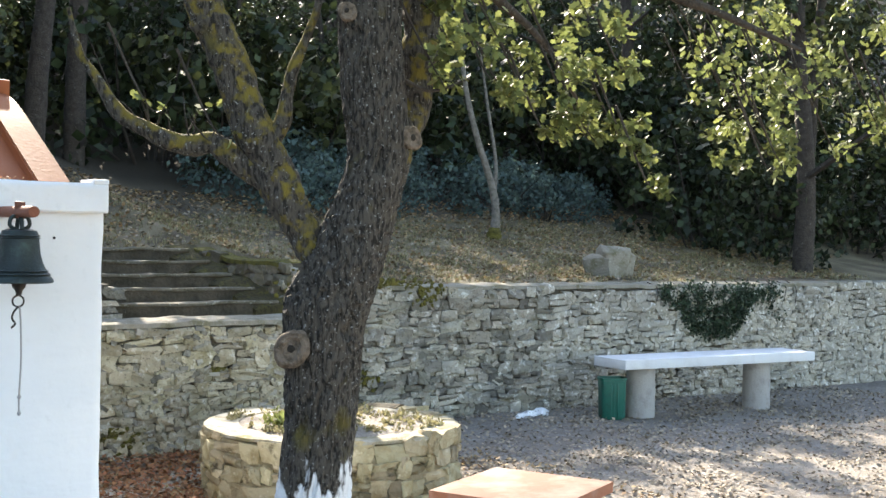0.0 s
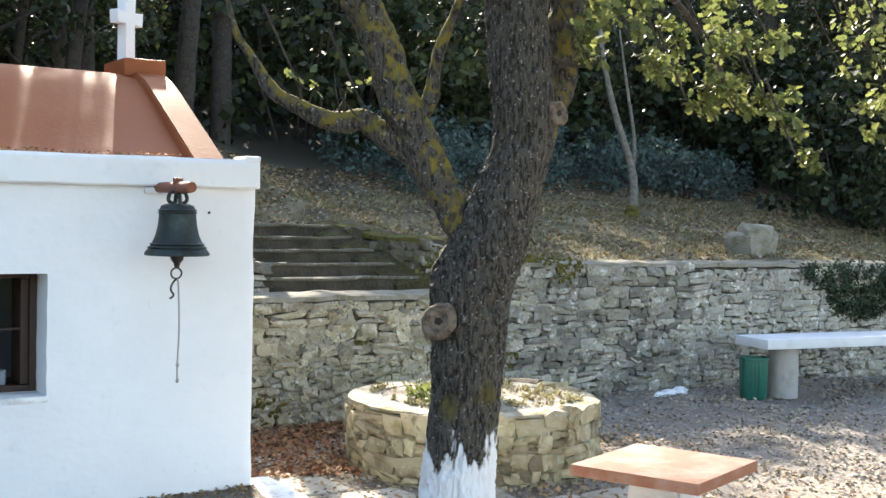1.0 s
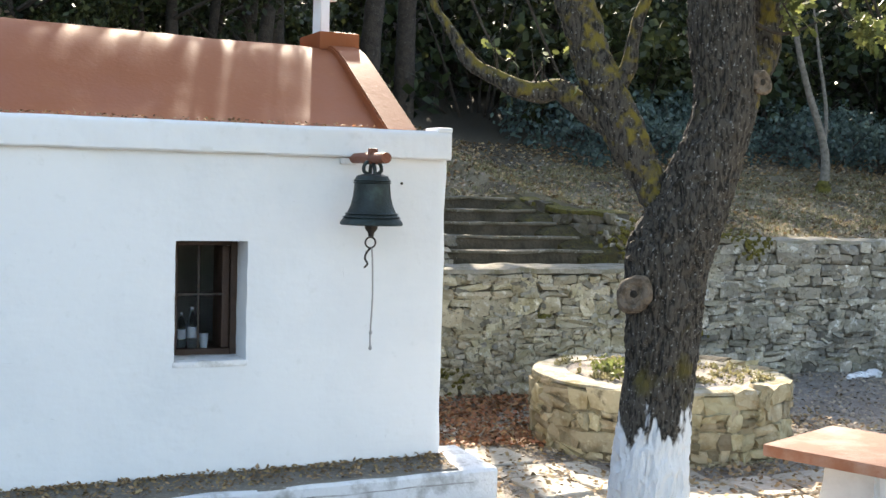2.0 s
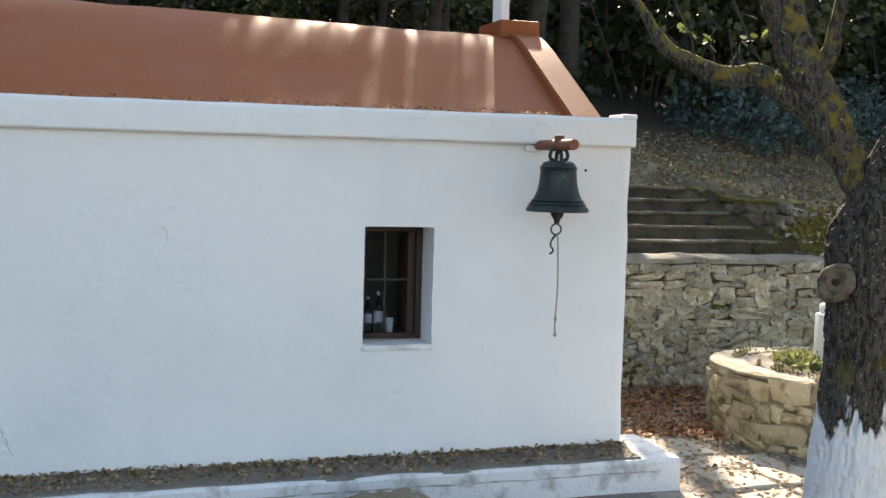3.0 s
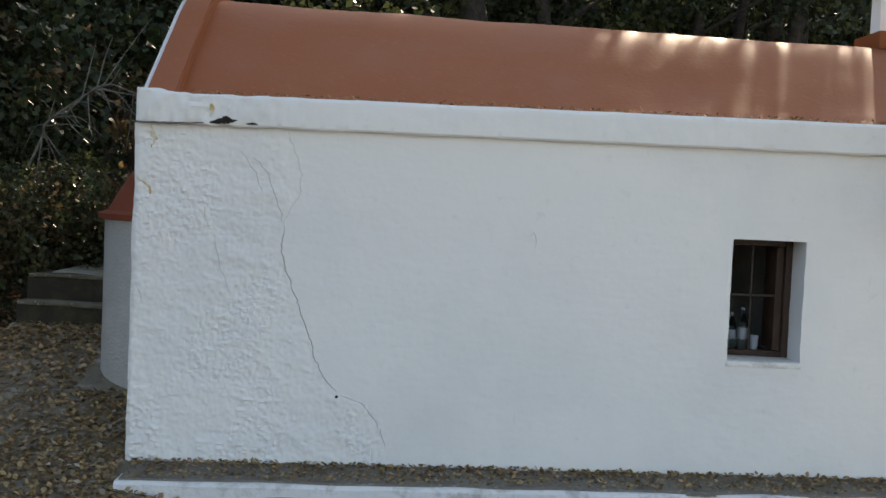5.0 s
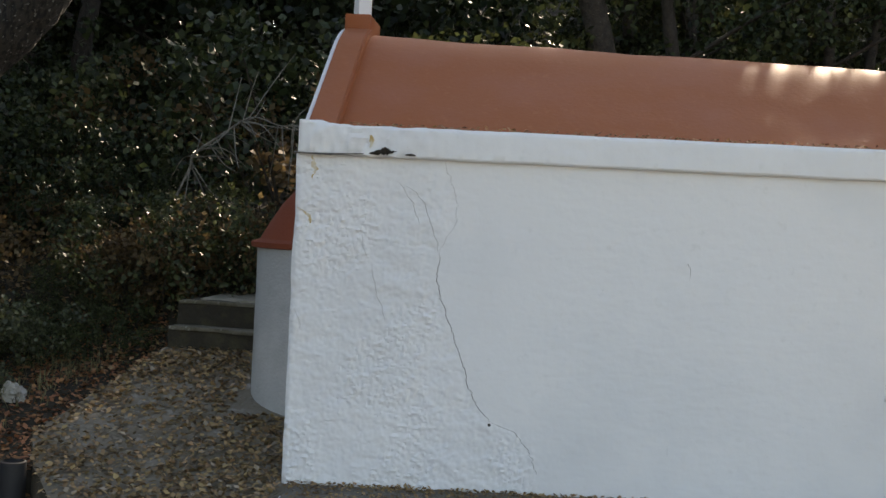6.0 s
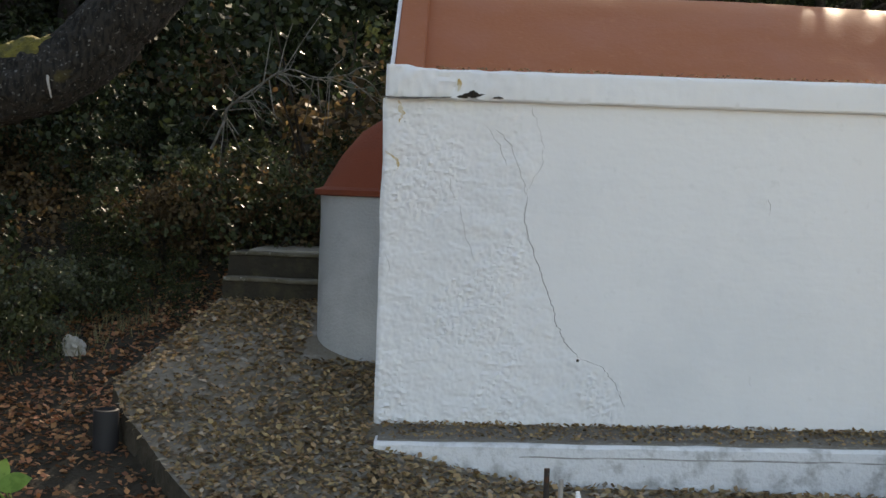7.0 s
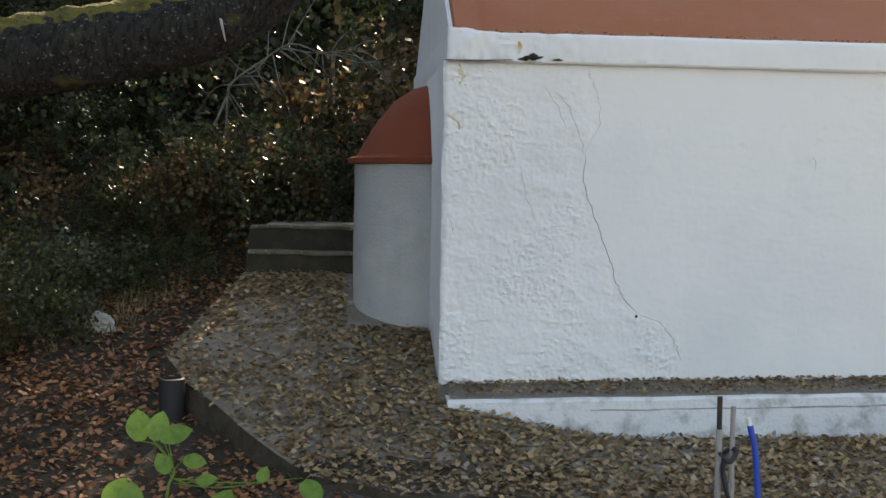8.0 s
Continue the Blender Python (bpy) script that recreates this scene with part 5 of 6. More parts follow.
# ---- the big oak in front of the yard ----
def oak():
    t = thing("oak_tree", 6.3, -2.35, -0.25, "old oak with furrowed bark, mossy limbs and a whitewashed foot", "tree")
    trunk_line = [(6.24, -2.30, -0.4), (6.255, -2.32, 0.3), (6.268, -2.33, 0.646), (6.288, -2.342, 1.0), (6.297, -2.348, 1.30), (6.302, -2.351, 1.54), (6.311, -2.357, 1.70), (6.358, -2.386, 1.86), (6.414, -2.421, 2.02), (6.462, -2.45, 2.18), (6.505, -2.478, 2.34), (6.54, -2.50, 2.52), (6.544, -2.501, 2.68), (6.53, -2.492, 2.86), (6.507, -2.479, 3.134), (6.492, -2.469, 3.451), (6.47, -2.42, 4.8)]
    bm = tube(trunk_line, [0.28, 0.222, 0.206, 0.192, 0.206, 0.218, 0.232, 0.222, 0.206, 0.188, 0.172, 0.164, 0.168, 0.174, 0.175, 0.175, 0.13], 120, 16, rough=0.04, freq=6, furrow=0.115)
    part("trunk", bm, M["oak"], t)
    side_line = [(6.03, -2.17, 2.42), (5.935, -2.123, 2.483), (5.828, -2.057, 2.574), (5.761, -2.015, 2.629), (5.67, -1.958, 2.607), (5.564, -1.893, 2.629), (5.433, -1.811, 2.704), (5.341, -1.754, 2.763), (5.275, -1.713, 2.87), (5.209, -1.672, 2.992), (5.143, -1.631, 3.114), (5.09, -1.60, 3.35)]
    L = [
        ("limb", [(6.33, -2.375, 1.90), (6.241, -2.314, 2.015), (6.2, -2.288, 2.141), (6.138, -2.249, 2.266), (6.089, -2.219, 2.392), (6.041, -2.189, 2.517), (5.985, -2.155, 2.642), (5.922, -2.115, 2.797), (5.876, -2.087, 2.953), (5.827, -2.056, 3.109), (5.767, -2.019, 3.263), (5.709, -1.983, 3.418), (5.5, -1.8, 4.5)], [0.09, 0.085, 0.092, 0.104, 0.110, 0.109, 0.108, 0.107, 0.104, 0.102, 0.10, 0.10, 0.07], M["oak_moss"]),
        ("branch", side_line, [0.07, 0.07, 0.064, 0.062, 0.057, 0.05, 0.045, 0.042, 0.035, 0.028, 0.022, 0.013], M["oak_moss"]),
        ("branch", [(6.06, -2.21, 2.48), (6.04, -2.188, 2.612), (6.091, -2.22, 2.755), (6.11, -2.232, 2.898), (6.14, -2.251, 3.057), (6.204, -2.291, 3.249), (6.255, -2.322, 3.441), (6.33, -2.35, 3.9)], [0.06, 0.055, 0.046, 0.038, 0.03, 0.026, 0.022, 0.016], M["oak_moss"]),
        ("limb", [(6.68, -2.44, 2.45), (6.903 - 0.12, -2.36, 2.656), (6.90, -2.341, 2.892), (6.935, -2.344, 3.127), (6.95, -2.342, 3.328), (6.956, -2.346, 3.529), (7.1, -2.4, 4.2)], [0.09, 0.096, 0.10, 0.104, 0.105, 0.108, 0.07], M["oak_moss"]),
        ("branch", [(6.55, -2.45, 3.7), (7.3, -2.9, 3.75), (8.2, -3.3, 3.55), (8.9, -3.6, 3.3)], [0.06, 0.045, 0.03, 0.012], M["bark_far"]),
        ("branch", [(6.8, -2.5, 3.6), (7.5, -2.2, 3.7), (8.3, -2.0, 3.4), (8.9, -1.8, 2.9)], [0.05, 0.035, 0.022, 0.008], M["bark_far"]),
        ("branch", [(6.65, -2.55, 3.02), (6.85, -2.6, 2.96), (7.1, -2.62, 3.05)], [0.014, 0.01, 0.006], M["bark_far"]),
    ]
    for name, pts, rad, mat in L:
        part(name, tube(pts, rad, 40 if rad[0] > 0.08 else 14, 12, rough=0.2, freq=7, furrow=0.10 if rad[0] > 0.07 else 0.04), mat, t)
    # sprouting twigs on the low branch and the limb
    rt = np.random.default_rng(77)
    for k in range(26):
        if k < 18:
            i = rt.integers(1, 7)
            a, b = Vector(side_line[i]), Vector(side_line[i + 1])
        else:
            i = rt.integers(2, 7)
            a, b = Vector(L[0][1][i]), Vector(L[0][1][i + 1])
        p = a.lerp(b, rt.random()) + Vector((rt.normal() * 0.03, rt.normal() * 0.03, 0.03))
        w = Vector((rt.normal() * 0.6 - 0.2, rt.normal() * 0.6, abs(rt.normal()) + 0.3)).normalized()
        ln = rt.uniform(0.08, 0.26)
        part("twig", tube([p, p + w * ln * 0.5 + Vector((rt.normal(), rt.normal(), 0)) * 0.02, p + w * ln], [0.006, 0.004, 0.002], 5, 4), M["bark_far"], t)
    # healed branch scars
    for (x, y, z), r, d in (((6.03, -2.45, 1.50), 0.092, Vector((-0.72, -0.68, 0.05))), ((6.675, -2.68, 2.68), 0.062, Vector((0.05, -0.95, 0.1))), ((6.29, -2.55, 3.36), 0.05, Vector((-0.7, -0.7, 0.2)))):
        d.normalize()
        c = Vector((x, y, z)) - d * 0.03
        u = d.orthogonal().normalized()
        w = d.cross(u)
        ring = bmesh.new()
        tube([c + (u * math.cos(a) * 0.8 + w * math.sin(a)) * r * 0.9 for a in np.linspace(0, 2 * math.pi, 15)], [r * (0.34 + 0.05 * math.sin(1.9 * k)) for k in range(14)] + [r * 0.34], 12, 4, rough=0.22, freq=16, bm=ring)
        part("branch_scar", ring, M["cut"], t, "ringed scar of a lost branch")
        part("branch_scar", tube([c - d * 0.08, c + d * 0.0, c + d * 0.015], [r * 0.95, r * 0.9, r * 0.5], 20, 3, rough=0.2, freq=18), M["cut"], t, "weathered end of a sawn branch")
        part("branch_scar", tube([c, c + d * 0.016, c + d * 0.02], [r * 0.3, r * 0.28, r * 0.15], 12, 3, rough=0.5, freq=22), M["hollow"], t, "dark rotten hollow")
    rng = np.random.default_rng(11)
    tw = bmesh.new()
    # leaf sprays: hanging on the yard side and above, hidden overhead crown
    sprays = []

    def spray(s, z, k, r):
        """A tuft at s (0 to 2) along the line that the boughs droop over, k their depth."""
        x, y = 6.8 + 0.92 * s, -2.73 - 0.68 * s
        ex, ey, ez = 2.76, -8.14, 2.09
        sprays.append((ex + (x - ex) * k, ey + (y - ey) * k, ez + (z - ez) * k, r * k))

    for _ in range(40):
        s = rng.uniform(-0.05, 0.95)
        spray(s, rng.uniform(3.02, 3.5), rng.uniform(0.95, 1.15), rng.uniform(0.05, 0.11))
    for _ in range(20):
        s = rng.uniform(0.25, 0.95)
        spray(s, 3.02 - 0.28 * s + rng.normal() * 0.07, rng.uniform(0.97, 1.08), rng.uniform(0.04, 0.08))
    for s, z in ((1.0, 2.66), (1.03, 2.6), (1.08, 2.47), (1.12, 2.42), (1.0, 2.82), (0.52, 2.74), (0.6, 2.7), (0.85, 2.78)):
        spray(s, z, 1.0, 0.04)
    for _ in range(50):
        spray(rng.uniform(1.25, 2.3), rng.uniform(2.78, 3.5), rng.uniform(1.2, 1.5), rng.uniform(0.06, 0.12))
    for _ in range(14):
        spray(rng.uniform(1.35, 1.75), rng.uniform(2.52, 2.8), rng.uniform(1.2, 1.35), rng.uniform(0.05, 0.08))
    for _ in range(14):
        spray(rng.uniform(1.95, 2.4), rng.uniform(2.6, 2.9), rng.uniform(1.2, 1.35), rng.uniform(0.05, 0.09))
    for k in range(6):
        p = side_line[1 + k % 7]
        sprays.append((p[0] + rng.normal() * 0.05, p[1] + rng.normal() * 0.05, p[2] + 0.08 + rng.random() * 0.12, 0.03))
    pl = cloud(rng, sprays[:-6], 22)
    pl = np.concatenate([pl, cloud(rng, sprays[-6:], 4)])
    v, f = leaves(pl, rng.uniform(0.045, 0.085, len(pl)), rng, LOBED, flat=0.35, droop=0.7)
    crown = raw("crown", v, f, M["oak_leaf"], t, "thinning yellow-green lobed leaves")
    over = []
    for _ in range(420):
        a, q = rng.uniform(0, 2 * math.pi), 3.9 * math.sqrt(rng.random())
        over.append((6.9 + q * math.cos(a), -4.0 + 0.75 * q * math.sin(a), rng.uniform(5.2, 7.6) - 0.05 * q * q, rng.uniform(0.2, 0.42)))
    pl = cloud(rng, over, 34)
    v, f = leaves(pl, rng.uniform(0.08, 0.13, len(pl)), rng, RHOMB, flat=0.3)
    raw("crown", v, f, M["oak_leaf"], t)
    for x, y, z, r in sprays[::3]:
        tube([(x, y, z - r), (x - 0.1, y + 0.05, z + r), (x - 0.3, y + 0.1, z + 0.45)], [0.003, 0.006, 0.009], 5, 3, bm=tw)
    tagged(part("twig_mass", tw, M["bark_far"], t), kind="stuff")


def mossy_bark():
    mat = M["oak"].copy()
    mat.name = "mossy_oak_bark"
    nt = mat.node_tree
    bsdf = nt.nodes["Principled BSDF"]
    old = bsdf.inputs["Base Color"].links[0].from_socket
    geo = nt.nodes.new("ShaderNodeNewGeometry")
    noi = nt.nodes.new("ShaderNodeTexNoise")
    noi.inputs["Scale"].default_value, noi.inputs["Detail"].default_value = 13.0, 9
    nt.links.new(geo.outputs["Position"], noi.inputs["Vector"])
    rng = nt.nodes.new("ShaderNodeMapRange")
    rng.inputs["From Min"].default_value, rng.inputs["From Max"].default_value = 0.50, 0.64
    sep = nt.nodes.new("ShaderNodeSeparateXYZ")
    nt.links.new(geo.outputs["Normal"], sep.inputs[0])
    up = nt.nodes.new("ShaderNodeMath")
    up.operation = "MULTIPLY_ADD"
    up.inputs[1].default_value = 0.14
    nt.links.new(sep.outputs["Z"], up.inputs[0])
    nt.links.new(noi.outputs["Fac"], up.inputs[2])
    nt.links.new(up.outputs[0], rng.inputs["Value"])
    mix = nt.nodes.new("ShaderNodeMix")
    mix.data_type = "RGBA"
    mix.inputs[7].default_value = (0.15, 0.115, 0.02, 1)
    nt.links.new(rng.outputs[0], mix.inputs[0])
    nt.links.new(old, mix.inputs[6])
    nt.links.new(mix.outputs[2], bsdf.inputs["Base Color"])
    return mat


M["oak_moss"] = mossy_bark()
oak()


# ---- the leaning tree on the low side ----
def leaning_tree():
    def at(x, y, z):
        return (x * 1.06 - 0.21, y + 0.45, 1.86 + (z - 1.845) * 1.13)

    t = thing("leaning_tree", -4.4, -3.45, -1.0, "leaning tree with a mossy horizontal bough, bark darkened for shade", "tree")
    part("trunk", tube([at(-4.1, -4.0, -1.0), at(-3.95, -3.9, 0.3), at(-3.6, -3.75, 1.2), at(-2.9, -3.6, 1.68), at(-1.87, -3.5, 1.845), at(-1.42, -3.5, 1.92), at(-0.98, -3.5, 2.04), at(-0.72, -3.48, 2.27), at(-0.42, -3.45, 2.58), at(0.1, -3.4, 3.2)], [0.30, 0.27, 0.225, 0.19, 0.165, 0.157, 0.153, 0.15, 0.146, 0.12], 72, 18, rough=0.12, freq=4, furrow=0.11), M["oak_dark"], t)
    part("moss", tube([at(-2.9, -3.6, 1.735), at(-1.87, -3.5, 1.892), at(-1.42, -3.5, 1.967), at(-1.05, -3.5, 2.07), at(-0.88, -3.5, 2.16)], [0.162, 0.14, 0.132, 0.12, 0.055], 30, 14, rough=0.2, freq=14), M["moss"], t, "yellow-green moss on the bough")
    # limbs and crown above the view, added to shade the path and steps
    r = np.random.default_rng(91)
    for ex, ey, ez in ((-1.6, -1.2, 4.9), (-3.2, 0.6, 5.1), (-4.6, -1.6, 5.0), (-2.4, 1.8, 5.3)):
        part("limb", tube([at(0.1, -3.4, 3.2), ((ex - 0.1) / 2, (ey - 2.95) / 2, 4.3), (ex, ey, ez)], [0.09, 0.06, 0.02], 8, 6, rough=0.1), M["bark_far"], t)
    cl = np.stack([r.uniform(-7.0, -0.9, 120), r.uniform(-3.4, 2.4, 120), r.uniform(4.6, 6.2, 120), r.uniform(0.25, 0.5, 120)], 1)
    pl = cloud(r, cl, 48)
    v, f = leaves(pl, r.uniform(0.09, 0.15, len(pl)), r, RHOMB, flat=0.3)
    raw("crown", v, f, M["evergreen"], t)
    part("stub", tube([at(-0.98, -3.63, 2.03), at(-0.97, -3.66, 1.99), at(-0.955, -3.66, 1.93)], [0.008, 0.006, 0.003], 8, 4), M["deadwood"], t)


leaning_tree()

# ---- woods ----
def tree_model(name, seed, height, mat, bark, label, lean=0.0, leaf=0.10, clumps=90, each=120, low=0.25, spread=2.2):
    """A forest tree at the origin: tapered trunk, limbs, and a ragged crown of small leaves."""
    rng = np.random.default_rng(seed)
    t = thing(name, 0, 0, 0, label, "tree", "trees of the wood")
    bend = rng.normal(size=(4, 2)) * 0.18
    pts = [(0, 0, -0.6), (bend[0][0] * 0.3, bend[0][1] * 0.3, height * 0.2), (bend[1][0] + lean * 0.4, bend[1][1], height * 0.5), (bend[2][0] + lean, bend[2][1], height * 0.8), (bend[3][0] + lean * 1.2, bend[3][1], height)]
    r = 0.013 * height + 0.03
    part("trunk", tube(pts, [r * 1.25, r, r * 0.75, r * 0.4, r * 0.1], 12, 6, rough=0.14, freq=3), bark, t)
    tops = []
    for k in range(6):
        f = low + (0.95 - low) * (k + rng.random()) / 6
        a = k * 2.4 + rng.random()
        ln = spread * (1.1 - f) * rng.uniform(0.8, 1.3) + 0.4
        z = height * f
        p = Vector((lean * f, 0, z))
        q = p + Vector((math.cos(a) * ln * 0.5, math.sin(a) * ln * 0.5, ln * 0.25))
        e = p + Vector((math.cos(a) * ln, math.sin(a) * ln, ln * 0.4))
        part("limb", tube([p, q, e], [r * 0.4 * (1.2 - f), r * 0.25 * (1.2 - f), 0.008], 6, 3, rough=0.1), bark, t)
        tops.append((q, e))
    cl = []
    for k in range(clumps):
        q, e = tops[rng.integers(len(tops))]
        p = q.lerp(e, rng.random() * 1.15)
        cl.append((p.x + rng.normal() * 0.38, p.y + rng.normal() * 0.38, p.z + rng.normal() * 0.35, rng.uniform(0.16, 0.46)))
    pl = cloud(rng, cl, each)
    v, f = leaves(pl, rng.uniform(0.6, 1.3, len(pl)) * leaf, rng, RHOMB, flat=0.2)
    raw("crown", v, f, mat, t)
    return t


def shrub_model(name, seed, mat, label, size=1.0, leaf=0.06, clumps=46, each=110, height=1.3, category="shrub"):
    rng = np.random.default_rng(seed)
    t = thing(name, 0, 0, 0, label, category, "undergrowth of the wood")
    st = bmesh.new()
    cl = []
    for k in range(clumps):
        a, q = rng.uniform(0, 2 * math.pi), size * math.sqrt(rng.random())
        z = height * rng.random() ** 0.7 * (1.1 - 0.45 * q / size)
        cl.append((q * math.cos(a), q * math.sin(a), z, rng.uniform(0.1, 0.3) * size ** 0.5))
        if k % 6 == 0:
            tube([(0.2 * q * math.cos(a), 0.2 * q * math.sin(a), -0.15), (0.6 * q * math.cos(a), 0.6 * q * math.sin(a), z * 0.5), cl[-1][:3]], [0.018, 0.012, 0.004], 5, 3, bm=st)
    tagged(part("stem_mass", st, M["bark_far"], t), kind="stuff")
    pl = cloud(rng, cl, each)
    v, f = leaves(pl, rng.uniform(0.6, 1.3, len(pl)) * leaf, rng, RHOMB, flat=0.15)
    raw("foliage", v, f, mat, t)
    return t


TREES = [
    tree_model("evergreen_oak", 1, 8.5, M["evergreen"], M["bark_far"], "dark evergreen oak with a dense low crown", leaf=0.155, low=0.10, spread=3.2, clumps=160, each=27),
    tree_model("evergreen_oak", 2, 9.5, M["evergreen"], M["bark_far"], "tall dark evergreen oak with a leaning trunk", lean=0.8, leaf=0.155, low=0.25, spread=3.2, clumps=150, each=27),
    tree_model("evergreen_oak", 3, 7.5, M["shrub"], M["bark_far"], "slender wood tree with mid-green leaves", lean=-0.6, leaf=0.145, low=0.18, spread=2.6, clumps=130, each=27),
]
SHRUBS = [
    shrub_model("shrub", 4, M["evergreen"], "dense dark evergreen shrub at the wood's edge", 1.3, 0.074, 72, 52, 2.0),
    shrub_model("shrub", 5, M["shrub"], "leafy mid-green shrub on the bank", 1.1, 0.066, 60, 52, 1.5),
    shrub_model("shrub", 6, M["bluish"], "grey-blue leaved shrub on the bank", 0.9, 0.08, 50, 32, 0.95),
    shrub_model("shrub", 7, M["brownish"], "withered brown undergrowth shrub", 1.0, 0.064, 52, 52, 1.1),
]
GLOSSY = shrub_model("shrub", 9, M["gloss"], "glossy-leaved evergreen shrub beside the path", 0.9, 0.07, 44, 40, 1.1)
THICKET = [
    shrub_model("shrub", 14, M["evergreen"], "dense dark evergreen shrub deep in the wood", 1.3, 0.13, 54, 24, 2.0),
    shrub_model("shrub", 15, M["shrub"], "leafy mid-green shrub deep in the wood", 1.1, 0.12, 48, 24, 1.5),
]
USED = set()


def plant(model, x, y, scale, turn, sink=0.1):
    # a break in the wood lets the low sun reach the bank west of the chapel
    lane = x - 0.306 * y + 3.5
    if 5.9 < y < 26 and abs(lane) < ((3.0 if y < 20 else 2.0) if model in TREES else 1.0) or 5.9 < y < 8 and -1.25 < lane < 0 or model is not GLOSSY and 1.9 < y < 2.6 and -1.3 < lane < 0.5:
        return None
    m = pose(x, y, land_at(x, y) - sink, 0, 0, turn)
    if model.name not in USED:
        USED.add(model.name)
        model.matrix_basis = m
        model.scale = (scale, scale, scale)
        return model
    ob = copy_thing(model, m)
    ob.scale = (scale, scale, scale)
    return ob


rng = random.Random(42)


def scatter(models, n, x0, x1, y0, y1, apart, s0, s1, sink=0.1, keep=None):
    done = []
    for _ in range(n * 30):
        if len(done) >= n:
            break
        x, y = rng.uniform(x0, x1), rng.uniform(y0, y1)
        if keep and not keep(x, y):
            continue
        if any((x - a) ** 2 + (y - b) ** 2 < apart * apart for a, b in done):
            continue
        done.append((x, y))
        plant(models[rng.randrange(len(models))], x, y, rng.uniform(s0, s1), rng.uniform(0, 360), sink)


glade = lambda x, y: abs(x + 2.3 - 0.306 * (y - 7.0)) > 1.15
clearing = lambda x, y: abs(x + 2.3 - 0.306 * (y - 7.0)) > 2.1
# the wood behind the yard and the chapel, thick enough to close the view
scatter(TREES, 40, 9, 40, 13.5, 24, 2.0, 0.5, 0.72, 0.1)
scatter(TREES, 15, -1, 7.2, 8.4, 12.5, 1.2, 0.6, 0.9, 0.1, clearing)
scatter(TREES, 24, -16, 4, 8.5, 20, 2.0, 0.7, 1.05, 0.1, clearing)
scatter(TREES, 14, -17, -6, -3, 8.5, 2.0, 0.8, 1.1, 0.1)
scatter(TREES, 10, 21, 36, 4.5, 12, 2.2, 0.9, 1.2, 0.1)
scatter(THICKET, 60, 4, 38, 12, 17.5, 1.15, 1.1, 2.1, 0.1)
scatter(SHRUBS[2:3], 11, 12.5, 21, 9.6, 12.2, 1.0, 0.9, 1.4, 0.05)
scatter(THICKET[:1], 14, 21, 31, 6.0, 12, 1.2, 1.1, 1.8, 0.1)
scatter([SHRUBS[0], SHRUBS[1], SHRUBS[3], SHRUBS[3]], 88, -9, -2.0, 0.9, 7.6, 0.62, 0.65, 1.2, 0.1, lambda x, y: not (x > -3.7 and y < 1.9) and not (x > -2.9 and y < 3.3) and (y < 2.4 or glade(x, y)))
scatter([SHRUBS[0], SHRUBS[1], SHRUBS[3]], 34, -9, 5, 5.6, 12, 0.9, 0.9, 1.9, 0.1, lambda x, y: y < 7.2 or glade(x, y))
scatter(THICKET, 14, -16, 40, 18, 26, 1.6, 1.6, 2.6, 0.1)
for x, y, k in ((-3.25, 2.27, 0.65), (-3.65, 1.85, 0.6), (-2.9, 2.75, 0.55), (-3.0, 1.6, 0.4), (-3.5, 2.6, 0.7)):
    plant(GLOSSY, x, y, k, 70 * x, 0.05)
for model, x, y, k in ((SHRUBS[3], -1.75, 3.95, 0.9), (SHRUBS[3], -2.3, 3.85, 0.7), (SHRUBS[1], -1.4, 4.05, 0.85), (SHRUBS[3], -1.2, 4.15, 0.75), (GLOSSY, -1.55, 4.25, 0.95)):
    plant(model, x, y, k, 50 * x, 0.05)
scatter([SHRUBS[3], SHRUBS[0]], 9, -3.6, -0.2, 4.1, 5.6, 0.6, 0.4, 0.62, 0.05)
scatter([SHRUBS[3], SHRUBS[1]], 7, -3.1, -2.0, 2.7, 4.0, 0.45, 0.26, 0.4, 0.05)
scatter(TREES[:1], 8, -9.5, -1.0, 14.5, 25, 1.3, 0.95, 1.25, 0.1)
scatter(TREES[:1], 11, -12.5, -5.2, 11.5, 20, 1.2, 0.95, 1.2, 0.1)
scatter(THICKET, 8, -13, -6, 14, 22, 1.4, 2.4, 3.2, 0.2)
plant(SHRUBS[1], -3.3, 1.25, 0.65, 40, 0.05)


for x, y, k in ((-2.7, 9.6, 1.2), (-3.6, 10.4, 1.3), (-2.6, 12.4, 1.6), (-1.4, 13.6, 1.6), (-3.4, 13.4, 1.7), (-4.1, 15.2, 1.8), (-2.1, 14.8, 1.7), (-0.9, 16.2, 1.8), (-0.2, 18.5, 2.0)):
    plant(THICKET[0], x, y, k, 60 * x, 0.1)


